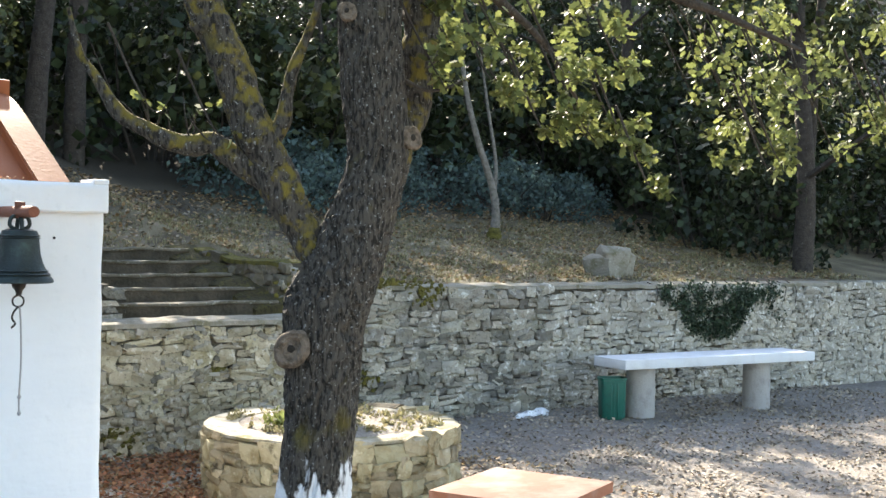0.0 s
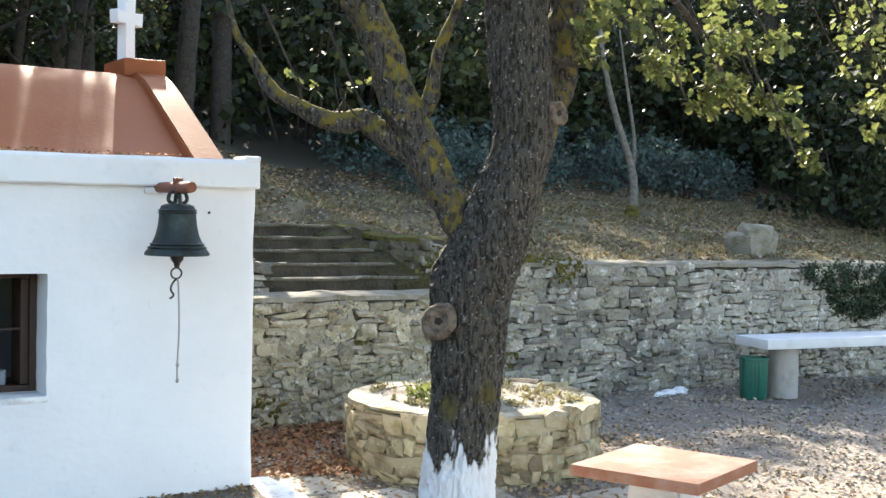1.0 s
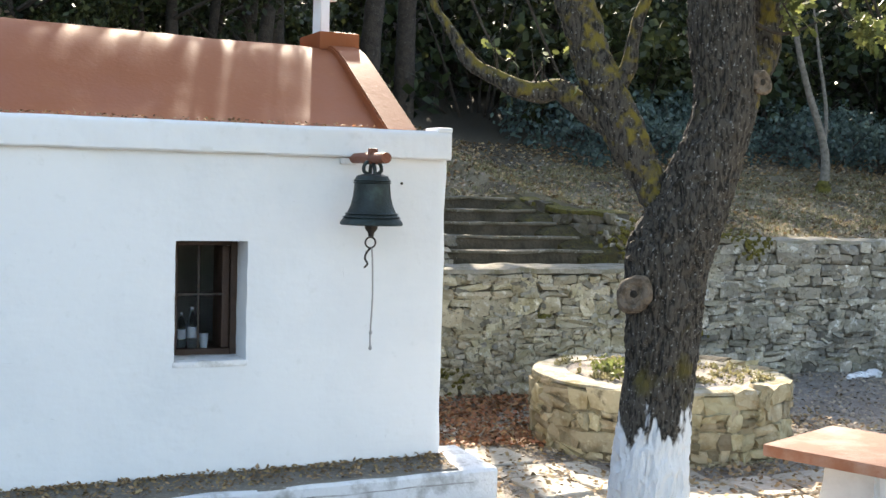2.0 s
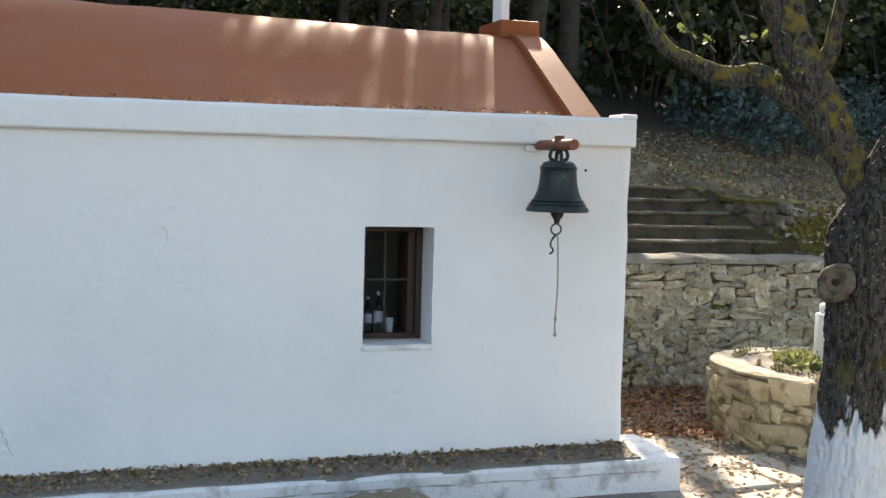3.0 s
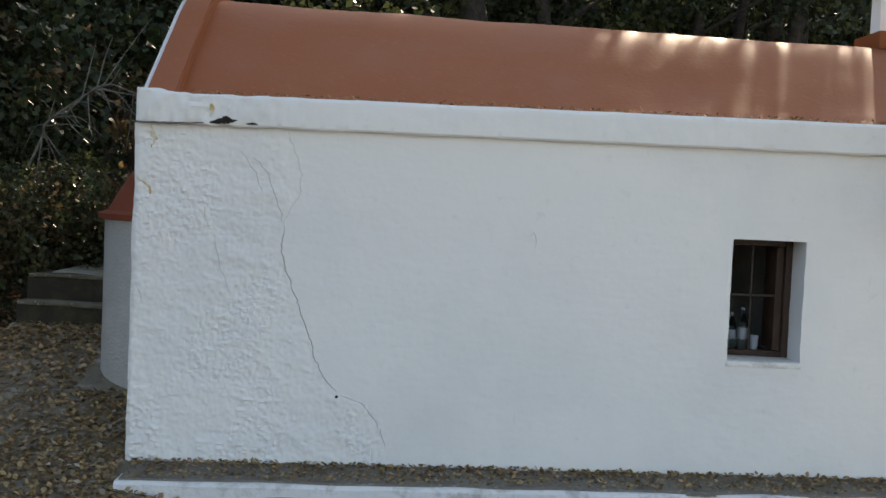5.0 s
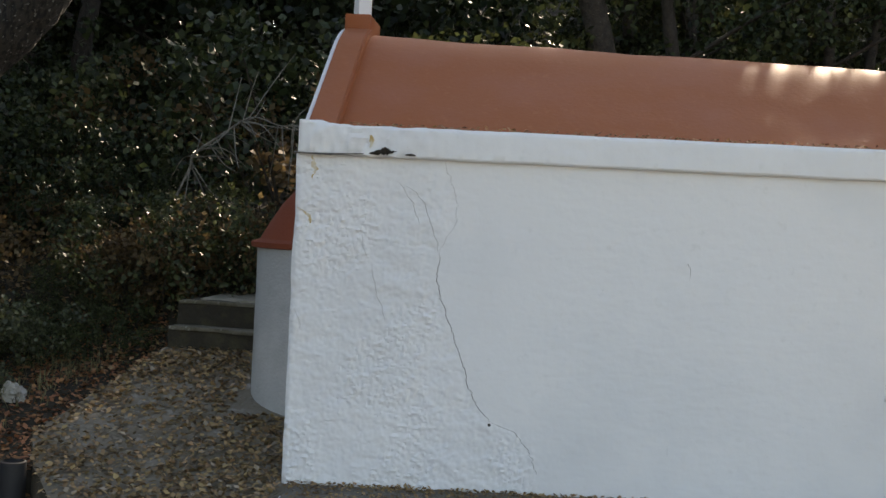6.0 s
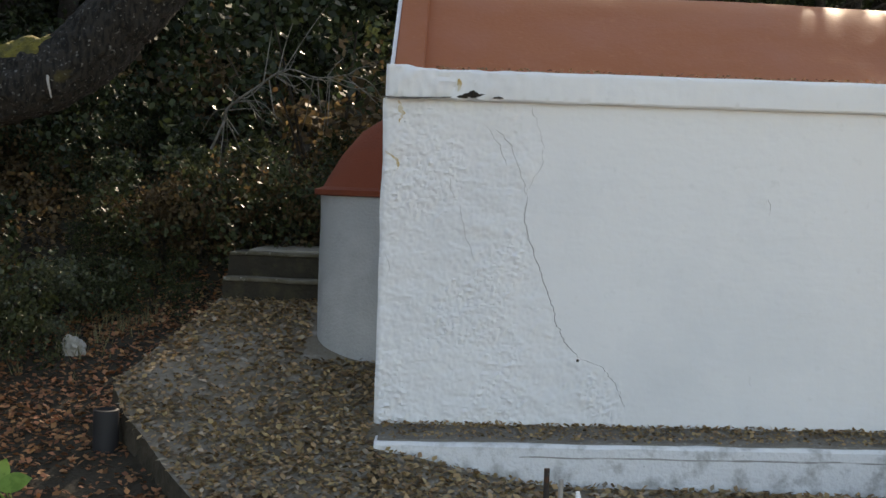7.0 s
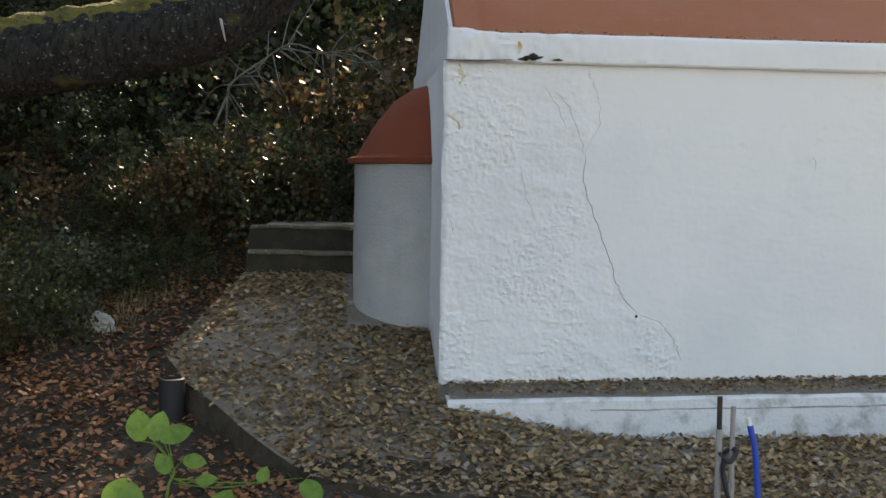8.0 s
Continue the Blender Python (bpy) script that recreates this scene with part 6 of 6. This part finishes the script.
def shading_oak():
    """An added tall wood tree behind the chapel; its unseen crown shades the path."""
    x, y = 2.6, 8.3
    z = land_at(x, y)
    t = thing("evergreen_oak", x, y, z, "added tall evergreen oak, its high unseen crown shading the path", "tree")
    part("trunk", tube([(x, y, z - 0.3), (x - 0.1, y, z + 1.6), (x - 0.5, y - 0.1, z + 3.2), (x - 0.9, y, z + 4.6)], [0.24, 0.19, 0.16, 0.10], 14, 8, rough=0.12, freq=4), M["bark_far"], t)
    r = np.random.default_rng(88)
    for ex, ey, ez in ((-2.6, 7.8, 5.3), (-1.2, 8.8, 5.6), (0.2, 7.2, 5.4), (1.4, 9.2, 5.8)):
        part("limb", tube([(x - 0.5, y - 0.1, z + 3.2), ((x + ex) / 2, (y + ey) / 2, ez - 0.4), (ex, ey, ez)], [0.09, 0.06, 0.02], 8, 6, rough=0.1), M["bark_far"], t)
    cl = np.stack([r.uniform(-4.2, 2.2, 170), r.uniform(6.9, 9.6, 170), r.uniform(5.3, 6.7, 170), r.uniform(0.25, 0.45, 170)], 1)
    pl = cloud(r, cl, 60)
    v, f = leaves(pl, r.uniform(0.09, 0.15, len(pl)), r, RHOMB, flat=0.2)
    raw("crown", v, f, M["evergreen"], t)


shading_oak()


# ---- saplings, ivy, dead branch ----
def sapling(x, y, pts, rad, label):
    t = thing("sapling", x, y, land_at(x, y), label, "tree")
    z = land_at(x, y)
    part("trunk", tube([(x, y, z - 0.2)] + [(x + a, y + b, z + c) for a, b, c in pts], rad, 12, 8, rough=0.12, freq=7), M["bark_pale"], t)
    part("moss", tube([(x, y, z - 0.1), (x, y, z + 0.1), (x + 0.01, y, z + 0.2)], [rad[0] * 1.35, rad[0] * 1.25, rad[0] * 0.9], 12, 5, rough=0.3, freq=15), M["moss"], t)


sapling(16.32, 8.2, [(0.03, 0, 0.5), (-0.05, 0.05, 1.0), (-0.35, 0.1, 1.8), (-0.6, 0.1, 2.6), (-0.7, 0.2, 3.6)], [0.10, 0.075, 0.065, 0.055, 0.045, 0.025], "slim pale leaning sapling on the bank")
sapling(16.9, 8.9, [(0.0, 0, 0.6), (0.05, 0.05, 1.3), (-0.1, 0.1, 2.2), (-0.3, 0.1, 3.2)], [0.05, 0.04, 0.035, 0.028, 0.015], "thin grey sapling on the bank")
for x, y, lean, h in ((7.05, 11.0, 0.5, 6), (7.7, 11.4, -0.1, 6.5), (9.2, 11.2, 0.7, 6.5), (10.2, 12.0, 0.2, 7)):
    t = thing("wood_tree", x, y, land_at(x, y), "straight dark trunk at the wood's edge", "tree", "bare trunks at the wood's edge")
    z = land_at(x, y)
    part("trunk", tube([(x, y, z - 0.3), (x + lean * 0.2, y, z + h * 0.3), (x + lean * 0.6, y, z + h * 0.65), (x + lean, y, z + h)], [0.2, 0.16, 0.13, 0.08], 14, 8, rough=0.1, freq=4), M["bark_far"], t)


def dead_branch():
    t = thing("dead_branch", -2.3, 5.5, land_at(-2.3, 5.5), "bleached bare dead branch over the undergrowth", "branch")
    stem = [(-2.40, 5.4, 2.0), (-2.26, 5.4, 2.32), (-2.20, 5.35, 2.48), (-1.9, 5.3, 2.70), (-1.55, 5.3, 2.92), (-1.2, 5.3, 2.84), (-0.8, 5.3, 2.90)]
    part("stem", tube(stem, [0.016, 0.016, 0.015, 0.012, 0.009, 0.006, 0.003], 8, 8, rough=0.3, freq=9), M["bark_pale"], t)
    r = np.random.default_rng(8)
    for k in range(34):
        i = r.integers(1, 6)
        p = Vector(stem[i]).lerp(Vector(stem[i + 1]), r.random())
        w = Vector((r.uniform(-0.2, 1.0), r.normal() * 0.3, r.normal() * 0.55)).normalized()
        ln = r.uniform(0.25, 0.85)
        q = p + w * ln * 0.5 + Vector((0, 0, r.normal() * 0.05))
        part("twig", tube([p, q, p + w * ln + Vector((0, 0, r.normal() * 0.1))], [0.008, 0.006, 0.003], 5, 5, rough=0.1), M["bark_pale"], t)

    t.location = (-1.84, 3.815, 2.57 - 0.877 * (2.7 - t.location.z))
    t.scale = (0.877, 0.877, 0.877)

dead_branch()


def ivy():
    t = thing("ivy", 17.0, 3.85, 1.45, "dark ivy mat hanging over the top of the stone wall", "ivy")
    rng = np.random.default_rng(31)
    cl = []
    for _ in range(330):
        x = rng.uniform(15.9, 18.5) if rng.random() < 0.4 else rng.uniform(16.3, 17.7)
        hang = 0.15 + 0.62 * math.exp(-((x - 17.0) / 0.75) ** 4) + 0.45 * math.exp(-((x - 18.4) / 0.3) ** 2) * rng.random()
        cl.append((x, float(wall_line(x)) - 0.06, 1.46 - hang * rng.random() ** 0.8, rng.uniform(0.06, 0.15)))
    pl = cloud(rng, cl, 22)
    v, f = leaves(pl, rng.uniform(0.03, 0.062, len(pl)), rng, OVAL, droop=0.8)
    raw("foliage", v, f, M["ivy"], t)
    st = bmesh.new()
    for k in range(14):
        x = 15.8 + k * 0.23
        y = float(wall_line(x))
        tube([(x, y + 0.1, 1.50), (x + 0.05, y - 0.06, 1.40), (x + 0.1 * math.sin(k), y - 0.06, 1.1)], [0.008, 0.007, 0.003], 5, 4, bm=st)
    tagged(part("stem_mass", st, M["bark_far"], t), kind="stuff")


ivy()


def moss_patch(x, y, z, r, n, seed, parent):
    """Moss cushions on the wall face."""
    rng = np.random.default_rng(seed)
    bm = bmesh.new()
    for _ in range(n * 4):
        c = Vector((x + rng.normal() * r[0], y, z + rng.normal() * r[1]))
        m = Matrix.Translation(c) @ Matrix.Diagonal((rng.uniform(0.012, 0.045), 0.014, rng.uniform(0.012, 0.035), 1))
        bmesh.ops.create_icosphere(bm, subdivisions=1, radius=1, matrix=m)
    for v in bm.verts:
        v.co += Vector(noise.noise_vector(v.co * 25)) * 0.02
    tagged(part("moss", bm, M["moss"], parent, "dark yellow-green moss"), kind="stuff")


moss_patch(10.35, 4.24, 1.42, (0.16, 0.13), 110, 8, wall_back)
moss_patch(10.9, 4.22, 1.52, (0.4, 0.03), 60, 9, wall_back)
moss_patch(10.6, 4.22, 1.45, (0.28, 0.14), 40, 1, wall_back)
moss_patch(11.9, 4.14, 1.38, (0.15, 0.08), 14, 2, wall_back)
moss_patch(7.0, 3.50, 0.22, (0.08, 0.12), 12, 3, wall_low)
moss_patch(7.5, 3.50, 0.05, (0.2, 0.06), 12, 4, wall_low)
moss_patch(8.6, 3.50, 0.66, (0.06, 0.02), 5, 5, wall_low)
moss_patch(7.0, 3.50, 0.72, (0.05, 0.05), 6, 6, wall_low)
moss_patch(11.0, 4.2, 0.35, (0.12, 0.08), 10, 7, wall_back)


# ---- low side of the terrace: pipe, vine, stakes ----
def low_side():
    p = thing("drain_pipe", -1.83, -0.12, -0.5, "short black pipe end standing at the path's edge", "pipe")
    part("pipe", lathe([(0.085, -0.55), (0.088, 0.04), (0.07, 0.045), (0.068, -0.2)], 24, (-1.83, -0.12, 0.0)), M["dark"], p)
    v = thing("vine", -1.25, -3.3, -0.6, "young vine with broad fresh green leaves", "plant")
    z0 = land_at(-1.25, -3.3)
    part("stem", tube([(-1.2, -3.3, z0 - 0.05), (-1.25, -3.3, 0.0), (-1.22, -3.3, 0.18), (-1.32, -3.3, 0.32)], [0.008, 0.007, 0.005, 0.003], 6, 6), M["vine"], v)
    rows = [(-1.36, 0.30, 0.15, 100), (-1.30, 0.31, 0.13, 75), (-1.27, 0.32, 0.14, 20), (-1.18, 0.22, 0.10, -10), (-1.24, 0.17, 0.10, 120), (-1.12, 0.14, 0.09, 10), (-0.86, 0.12, 0.08, 70), (-0.80, 0.05, 0.09, -60), (-0.68, 0.14, 0.13, -50), (-1.5, 0.02, 0.15, 60), (-1.4, -0.02, 0.16, 90), (-1.05, 0.0, 0.14, 60), (-0.98, -0.02, 0.12, 20)]
    for i, (x, z, s, a) in enumerate(rows):
        bm = bmesh.new()
        mid = []
        for k in range(7):
            t = k / 6
            w = 0.36 * s * math.sin(math.pi * min(1, 0.08 + t * 0.95)) ** 0.7
            mid.append([bm.verts.new((-w, s * t, 0.1 * w + 0.02 * s * t * t)), bm.verts.new((0, s * t, -0.03 * s)), bm.verts.new((w, s * t, 0.1 * w + 0.02 * s * t * t))])
        for p0, p1 in zip(mid, mid[1:]):
            bm.faces.new((p0[0], p0[1], p1[1], p1[0]))
            bm.faces.new((p0[1], p0[2], p1[2], p1[1]))
        m = Matrix.Translation((x, -3.3 - 0.03 * (i % 3), z)) @ Matrix.Rotation(radians(55 + 12 * math.sin(i * 2.1)), 4, "X") @ Matrix.Rotation(radians(a - 90), 4, "Z")
        bmesh.ops.transform(bm, matrix=m, verts=bm.verts)
        part("leaf", bm, M["vine"], v)
        part("stalk", tube([(-1.22, -3.3, min(z, 0.18)), ((x - 1.22) / 2, -3.3, z - 0.02), (x, -3.3, z)], [0.003, 0.003, 0.002], 5, 3), M["vine"], v)
    v.location, v.scale = (-1.5, -2.87, -0.795), (1.083, 1.083, 1.083)
    z0 = land_at(1.0, -3.8)
    stakes = []
    s = thing("metal_stake", 0.99, -3.8, z0, "thin rusty metal stake standing in the ground", "stake")
    stakes.append(s)
    part("rod", tube([(0.985, -3.8, z0 - 0.1), (0.99, -3.8, 0.1), (0.99, -3.8, 0.47)], [0.011] * 3, 8, 4), M["iron"], s)
    part("sleeve", tube([(0.99, -3.8, z0 - 0.08), (0.99, -3.8, 0.34)], [0.0135, 0.013], 8, 4), M["deadwood"], s)
    s = thing("wooden_stake", 1.045, -3.78, z0, "pale split wooden stake tied with dark cord", "stake")
    stakes.append(s)
    part("stick", tube([(1.05, -3.78, z0 - 0.1), (1.045, -3.78, 0.1), (1.045, -3.78, 0.43)], [0.013, 0.013, 0.010], 7, 6, rough=0.2, freq=20), M["deadwood"], s)
    part("binding", tube([(0.985, -3.80, 0.25), (1.02, -3.83, 0.22), (1.055, -3.80, 0.26), (1.02, -3.76, 0.24), (1.0, -3.82, 0.15), (1.03, -3.82, 0.05)], [0.007, 0.010, 0.010, 0.009, 0.013, 0.006], 7, 5, rough=0.4, freq=30), M["dark"], s, "tangle of dark cord")
    s = thing("blue_stick", 1.13, -3.8, z0, "blue plastic broom handle leaning by the stakes", "stick")
    stakes.append(s)
    part("handle", tube([(1.19, -3.8, z0 - 0.05), (1.15, -3.8, 0.15), (1.115, -3.8, 0.355)], [0.013] * 3, 10, 4), M["blue"], s)
    part("tip", tube([(1.115, -3.8, 0.354), (1.11, -3.8, 0.385)], [0.012, 0.008], 10, 3), M["bag"], s, "white plastic tip")
    for s in stakes:
        s.location = (s.location.x * 1.107 - 0.156, -3.3, z0 - 0.21 * (1 + (z0 + 0.2)))
        s.scale = (1.107, 1.107, 1.107)


low_side()


# ---- fallen leaves ----
def leaf_fall(name, n, spot, mat, label, seed, size=(0.035, 0.07), lift=0.006, shape=RHOMB):
    rng = np.random.default_rng(seed)
    xy, z = spot(rng, n)
    pl = np.stack([xy[:, 0], xy[:, 1], z + lift + rng.random(len(xy)) * 0.012], 1)
    v, f = leaves(pl, rng.uniform(*size, len(pl)), rng, shape, flat=0.8, curl=0.5)
    tagged(raw(name, v, f, mat), label, "fallen leaves", kind="stuff")


def clumped(rng, x0, x1, y0, y1, n, keep, power=1.0):
    """Spots drawn thicker where a slow noise is high."""
    xs, ys = rng.uniform(x0, x1, n * 3), rng.uniform(y0, y1, n * 3)
    w = 0.5 + 0.5 * np.sin(xs * 2.1 + 1.7 * np.sin(ys * 1.3)) * np.sin(ys * 2.7 + 1.3 * np.sin(xs * 1.9))
    ok = (rng.random(n * 3) < 0.25 + 0.75 * w ** power) & keep(xs, ys)
    return np.stack([xs[ok], ys[ok]], 1)[:n]


def on_path(rng, n):
    p = clumped(rng, -1.95, 5.2, -2.3, 2.2, n, lambda x, y: on_terrace(x, y) & ((x < 0.0) | (y < -0.4)) & ~((x > -0.64) & (y > 0.98)) & (np.abs(np.sin(x * 127.1 + y * 311.7) * 43.7) % 1.0 > 0.6 * np.exp(-((x + 1.1) / 0.4) ** 2 - ((y - 0.3) / 0.5) ** 2)))
    return p, terrace_height(p[:, 0], p[:, 1])


def on_land(x0, x1, y0, y1, keep=lambda x, y: x > -999, power=1.0):
    def spot(rng, n):
        p = clumped(rng, x0, x1, y0, y1, n, keep, power)
        return p, land(p[:, 0], p[:, 1])
    return spot


def along_plinth(rng, n):
    x = rng.uniform(0.05, 5.95, n)
    f = x / 6.27
    y = -0.02 - (0.32 - 0.05 * f) * rng.random(n) ** 2.6
    return np.stack([x, y], 1), -0.062 + 0.10 * f + 0.016 + 0.045 * np.clip(1 + y / 0.12, 0, 1)


def along_ledge(rng, n):
    x = rng.uniform(0.3, 5.4, n)
    return np.stack([x, rng.uniform(-0.02, 0.10, n)], 1), np.full(n, TOP + 0.002)


def on_mound(rng, n):
    p = np.stack([3.98 + rng.normal(0, 0.22, n), -0.95 + rng.normal(0, 0.15, n)], 1)
    return p, -0.26 + 0.27 * np.exp(-((p[:, 0] - 3.98) / 0.42) ** 2 - ((p[:, 1] + 0.95) / 0.28) ** 2)


clear = lambda x, y: ((x - PX) ** 2 + (y - PY) ** 2 > (PR + 0.03) ** 2) & ~((x > -0.3) & (x < 6.3) & (y > -0.6) & (y < 3.9))
leaf_fall("leaf_litter", 22000, on_path, M["litter"], "brown oak leaves strewn over the path", 61, (0.032, 0.064))
leaf_fall("leaf_litter", 130, on_mound, M["litter"], "brown leaves on the earth heap", 77, (0.03, 0.055))
leaf_fall("leaf_litter", 2600, on_path, M["litter_pale"], "faded grey-brown leaves on the path", 62)
leaf_fall("leaf_litter", 2900, along_plinth, M["litter"], "brown leaves gathered on the step along the wall", 63, (0.022, 0.045))
leaf_fall("leaf_litter", 380, along_ledge, M["litter"], "dark crumbled leaves along the roof ledge", 76, (0.012, 0.03))
leaf_fall("leaf_litter", 260, along_ledge, M["litter_red"], "dry leaves caught on the roof ledge", 64, (0.02, 0.045))
leaf_fall("leaf_litter", 3800, on_land(6.0, 8.4, 1.2, 3.5, clear), M["litter_red"], "drift of rusty leaves below the stone wall", 65, lift=0.03)
leaf_fall("leaf_litter", 34000, on_land(6.3, 19.5, -4.5, 4.1, clear), M["litter_pale"], "grey-brown leaves trodden into the yard", 66, (0.03, 0.065))
leaf_fall("leaf_litter", 4500, on_land(6.0, 11, -4.5, 3.5, clear), M["litter"], "brown leaves on the flagstones", 67, lift=0.03)
leaf_fall("leaf_litter", 9000, on_land(6.0, 22, 4.5, 10, lambda x, y: (y > 5.95) | (x > 9.9)), M["litter_pale"], "faded leaves on the bank", 75, (0.04, 0.08))
leaf_fall("leaf_litter", 17000, on_land(6.0, 22, 4.5, 11, lambda x, y: (y > 5.95) | (x > 10.0)), M["litter"], "brown leaves on the bank", 68, (0.05, 0.09))
leaf_fall("leaf_litter", 26000, on_land(-5.5, 0.5, -5.0, 3.5, lambda x, y: ~on_terrace(x, y)), M["litter_red"], "rusty leaves below the path's edge", 69)
leaf_fall("leaf_litter", 7000, on_land(-7, -0.1, 2.4, 6.5, lambda x, y: (x < -1.6) | (y > 3.8)), M["litter"], "brown leaves on the shady bank", 73)
leaf_fall("leaf_litter", 3500, on_land(-1.0, 5.5, -4.2, -2.4, lambda x, y: ~on_terrace(x, y)), M["litter"], "brown leaves in front of the terrace edge", 70)


def tufts(n, x0, x1, y0, y1, seed, mat, height, keep, label):
    rng = np.random.default_rng(seed)
    p = clumped(rng, x0, x1, y0, y1, n, keep, 2.0)
    base = np.repeat(np.stack([p[:, 0], p[:, 1], land(p[:, 0], p[:, 1])], 1), 7, 0)
    base[:, :2] += rng.normal(size=(len(base), 2)) * 0.04
    a = rng.uniform(0, 2 * math.pi, len(base))
    h = rng.uniform(*height, len(base))
    lean = rng.uniform(0.1, 0.7, len(base)) * h
    side = np.stack([-np.sin(a), np.cos(a), np.zeros(len(a))], 1) * 0.006
    way = np.stack([np.cos(a) * lean, np.sin(a) * lean, h], 1)
    quad = np.stack([base - side, base + side, base + side * 0.6 + way * 0.6, base + way], 1)
    ob = raw("grass", quad.reshape(-1, 3), np.arange(len(base) * 4).reshape(-1, 4), mat)
    tagged(ob, label, "grass", kind="stuff")


tufts(5200, 5.6, 22, 4.45, 9.5, 71, M["grass"], (0.03, 0.085), lambda x, y: (y > 5.95) | (x > 10.0), "thin dry yellow-green grass on the bank")
tufts(120, -5, -2.1, 1.0, 3, 72, M["grass"], (0.06, 0.18), lambda x, y: x < -2.1, "thin grass beside the path")

# ---- flagstones between the chapel and the planter ----
def flagstones():
    t = thing("pavement", 7.2, -0.5, -0.2, "irregular pale flagstones strewn with leaves", "pavement", kind="structure")
    r = random.Random(14)
    nx, ny, cell = 6, 11, 0.52
    grid = {(i, j): (6.02 + i * cell + r.uniform(-0.13, 0.13), -3.0 + j * cell + r.uniform(-0.13, 0.13)) for i in range(nx + 1) for j in range(ny + 1)}
    for i in range(nx):
        for j in range(ny):
            c = [grid[i, j], grid[i + 1, j], grid[i + 1, j + 1], grid[i, j + 1]]
            mx, my = sum(p[0] for p in c) / 4, sum(p[1] for p in c) / 4
            if (mx - PX) ** 2 + (my - PY) ** 2 < (PR + 0.25) ** 2 or (mx < 6.4 and my > -0.5) or (mx - 6.27) ** 2 + (my + 2.32) ** 2 < 0.3:
                continue
            z = land_at(mx, my) + r.uniform(0.0, 0.018)
            bm = bmesh.new()
            ring = []
            for k in range(4):
                p, q = c[k], c[(k + 1) % 4]
                for f in (0.08, 0.5, 0.92):
                    x, y = p[0] + (q[0] - p[0]) * f, p[1] + (q[1] - p[1]) * f
                    sx = 0.93 + 0.05 * r.uniform(-1, 1)
                    ring.append((mx + (x - mx) * sx, my + (y - my) * sx))
            lo = [bm.verts.new((x, y, z - 0.06)) for x, y in ring]
            up = [bm.verts.new((x, y, z + 0.006)) for x, y in ring]
            top = [bm.verts.new((mx + (x - mx) * 0.96, my + (y - my) * 0.96, z + 0.016 + r.uniform(-0.003, 0.003))) for x, y in ring]
            n = len(ring)
            for a, b in ((lo, up), (up, top)):
                for k in range(n):
                    bm.faces.new((a[k], a[(k + 1) % n], b[(k + 1) % n], b[k]))
            bm.faces.new(top)
            part("flagstone", bm, M["flag"], t, smooth=False)


flagstones()


# ---- stones of the walls ----
def chips(parent, place, length, top, seed, n, mat):
    """Small pinning stones wedged in the joints."""
    rng = random.Random(seed)
    bm = bmesh.new()
    for _ in range(n):
        s = rng.uniform(0, length)
        p, a = place(s)
        z = rng.uniform(-0.2, top(s) - 0.06)
        m = Matrix.Translation((p[0], p[1], z)) @ Matrix.Rotation(a, 4, "Z") @ Matrix.Rotation(rng.uniform(-0.6, 0.6), 4, "Y") @ Matrix.Translation((0, -0.012 + rng.uniform(-0.014, 0.01), 0)) @ Matrix.Diagonal((rng.uniform(0.05, 0.13), 0.06, rng.uniform(0.025, 0.06), 1))
        v = bmesh.ops.create_cube(bm, size=1, matrix=m)["verts"]
        for q in v:
            q.co += Vector((rng.uniform(-1, 1), rng.uniform(-1, 1), rng.uniform(-1, 1))) * 0.008
    tagged(part("pinning_stone", bm, mat, parent, smooth=False), kind="stuff")


M["chip"] = material("pinning_limestone", (0.30, 0.275, 0.225), 0.9, spots=[(6, (0.16, 0.14, 0.10), 0.45, 0.66, 8), (18, (0.46, 0.44, 0.39), 0.58, 0.75, 6)], bump=0.12, bump_scale=26, island=0.45, coord="World")
chips(wall_low, lo_place, lo_len, lo_top, 91, 420, M["chip"])
chips(wall_back, up_place, 13.5, up_top, 92, 1000, M["chip"])
lay_stones(wall_low, lo_place, lo_len, lambda s: lo_top(s) - 0.02, 5, WARM, (0.08, 0.20), (0.11, 0.38))
lay_stones(wall_back, up_place, 13.5, lambda s: up_top(s) - 0.02, 6, GREY, (0.075, 0.18), (0.11, 0.38), keep=300)
lay_stones(wall_flank, fl_place, fl_len, lambda s: fl_top(s) - 0.02, 19, MOSSY, (0.08, 0.15), (0.10, 0.26), base=1.1, depth=0.14)
bl_place, bl_len = straight(5.6, 4.22, 7.74, 4.22)
lay_stones(wall_flank, bl_place, bl_len, lambda s: 1.57, 23, GREY, (0.10, 0.17), (0.14, 0.34), base=1.12, depth=0.16)
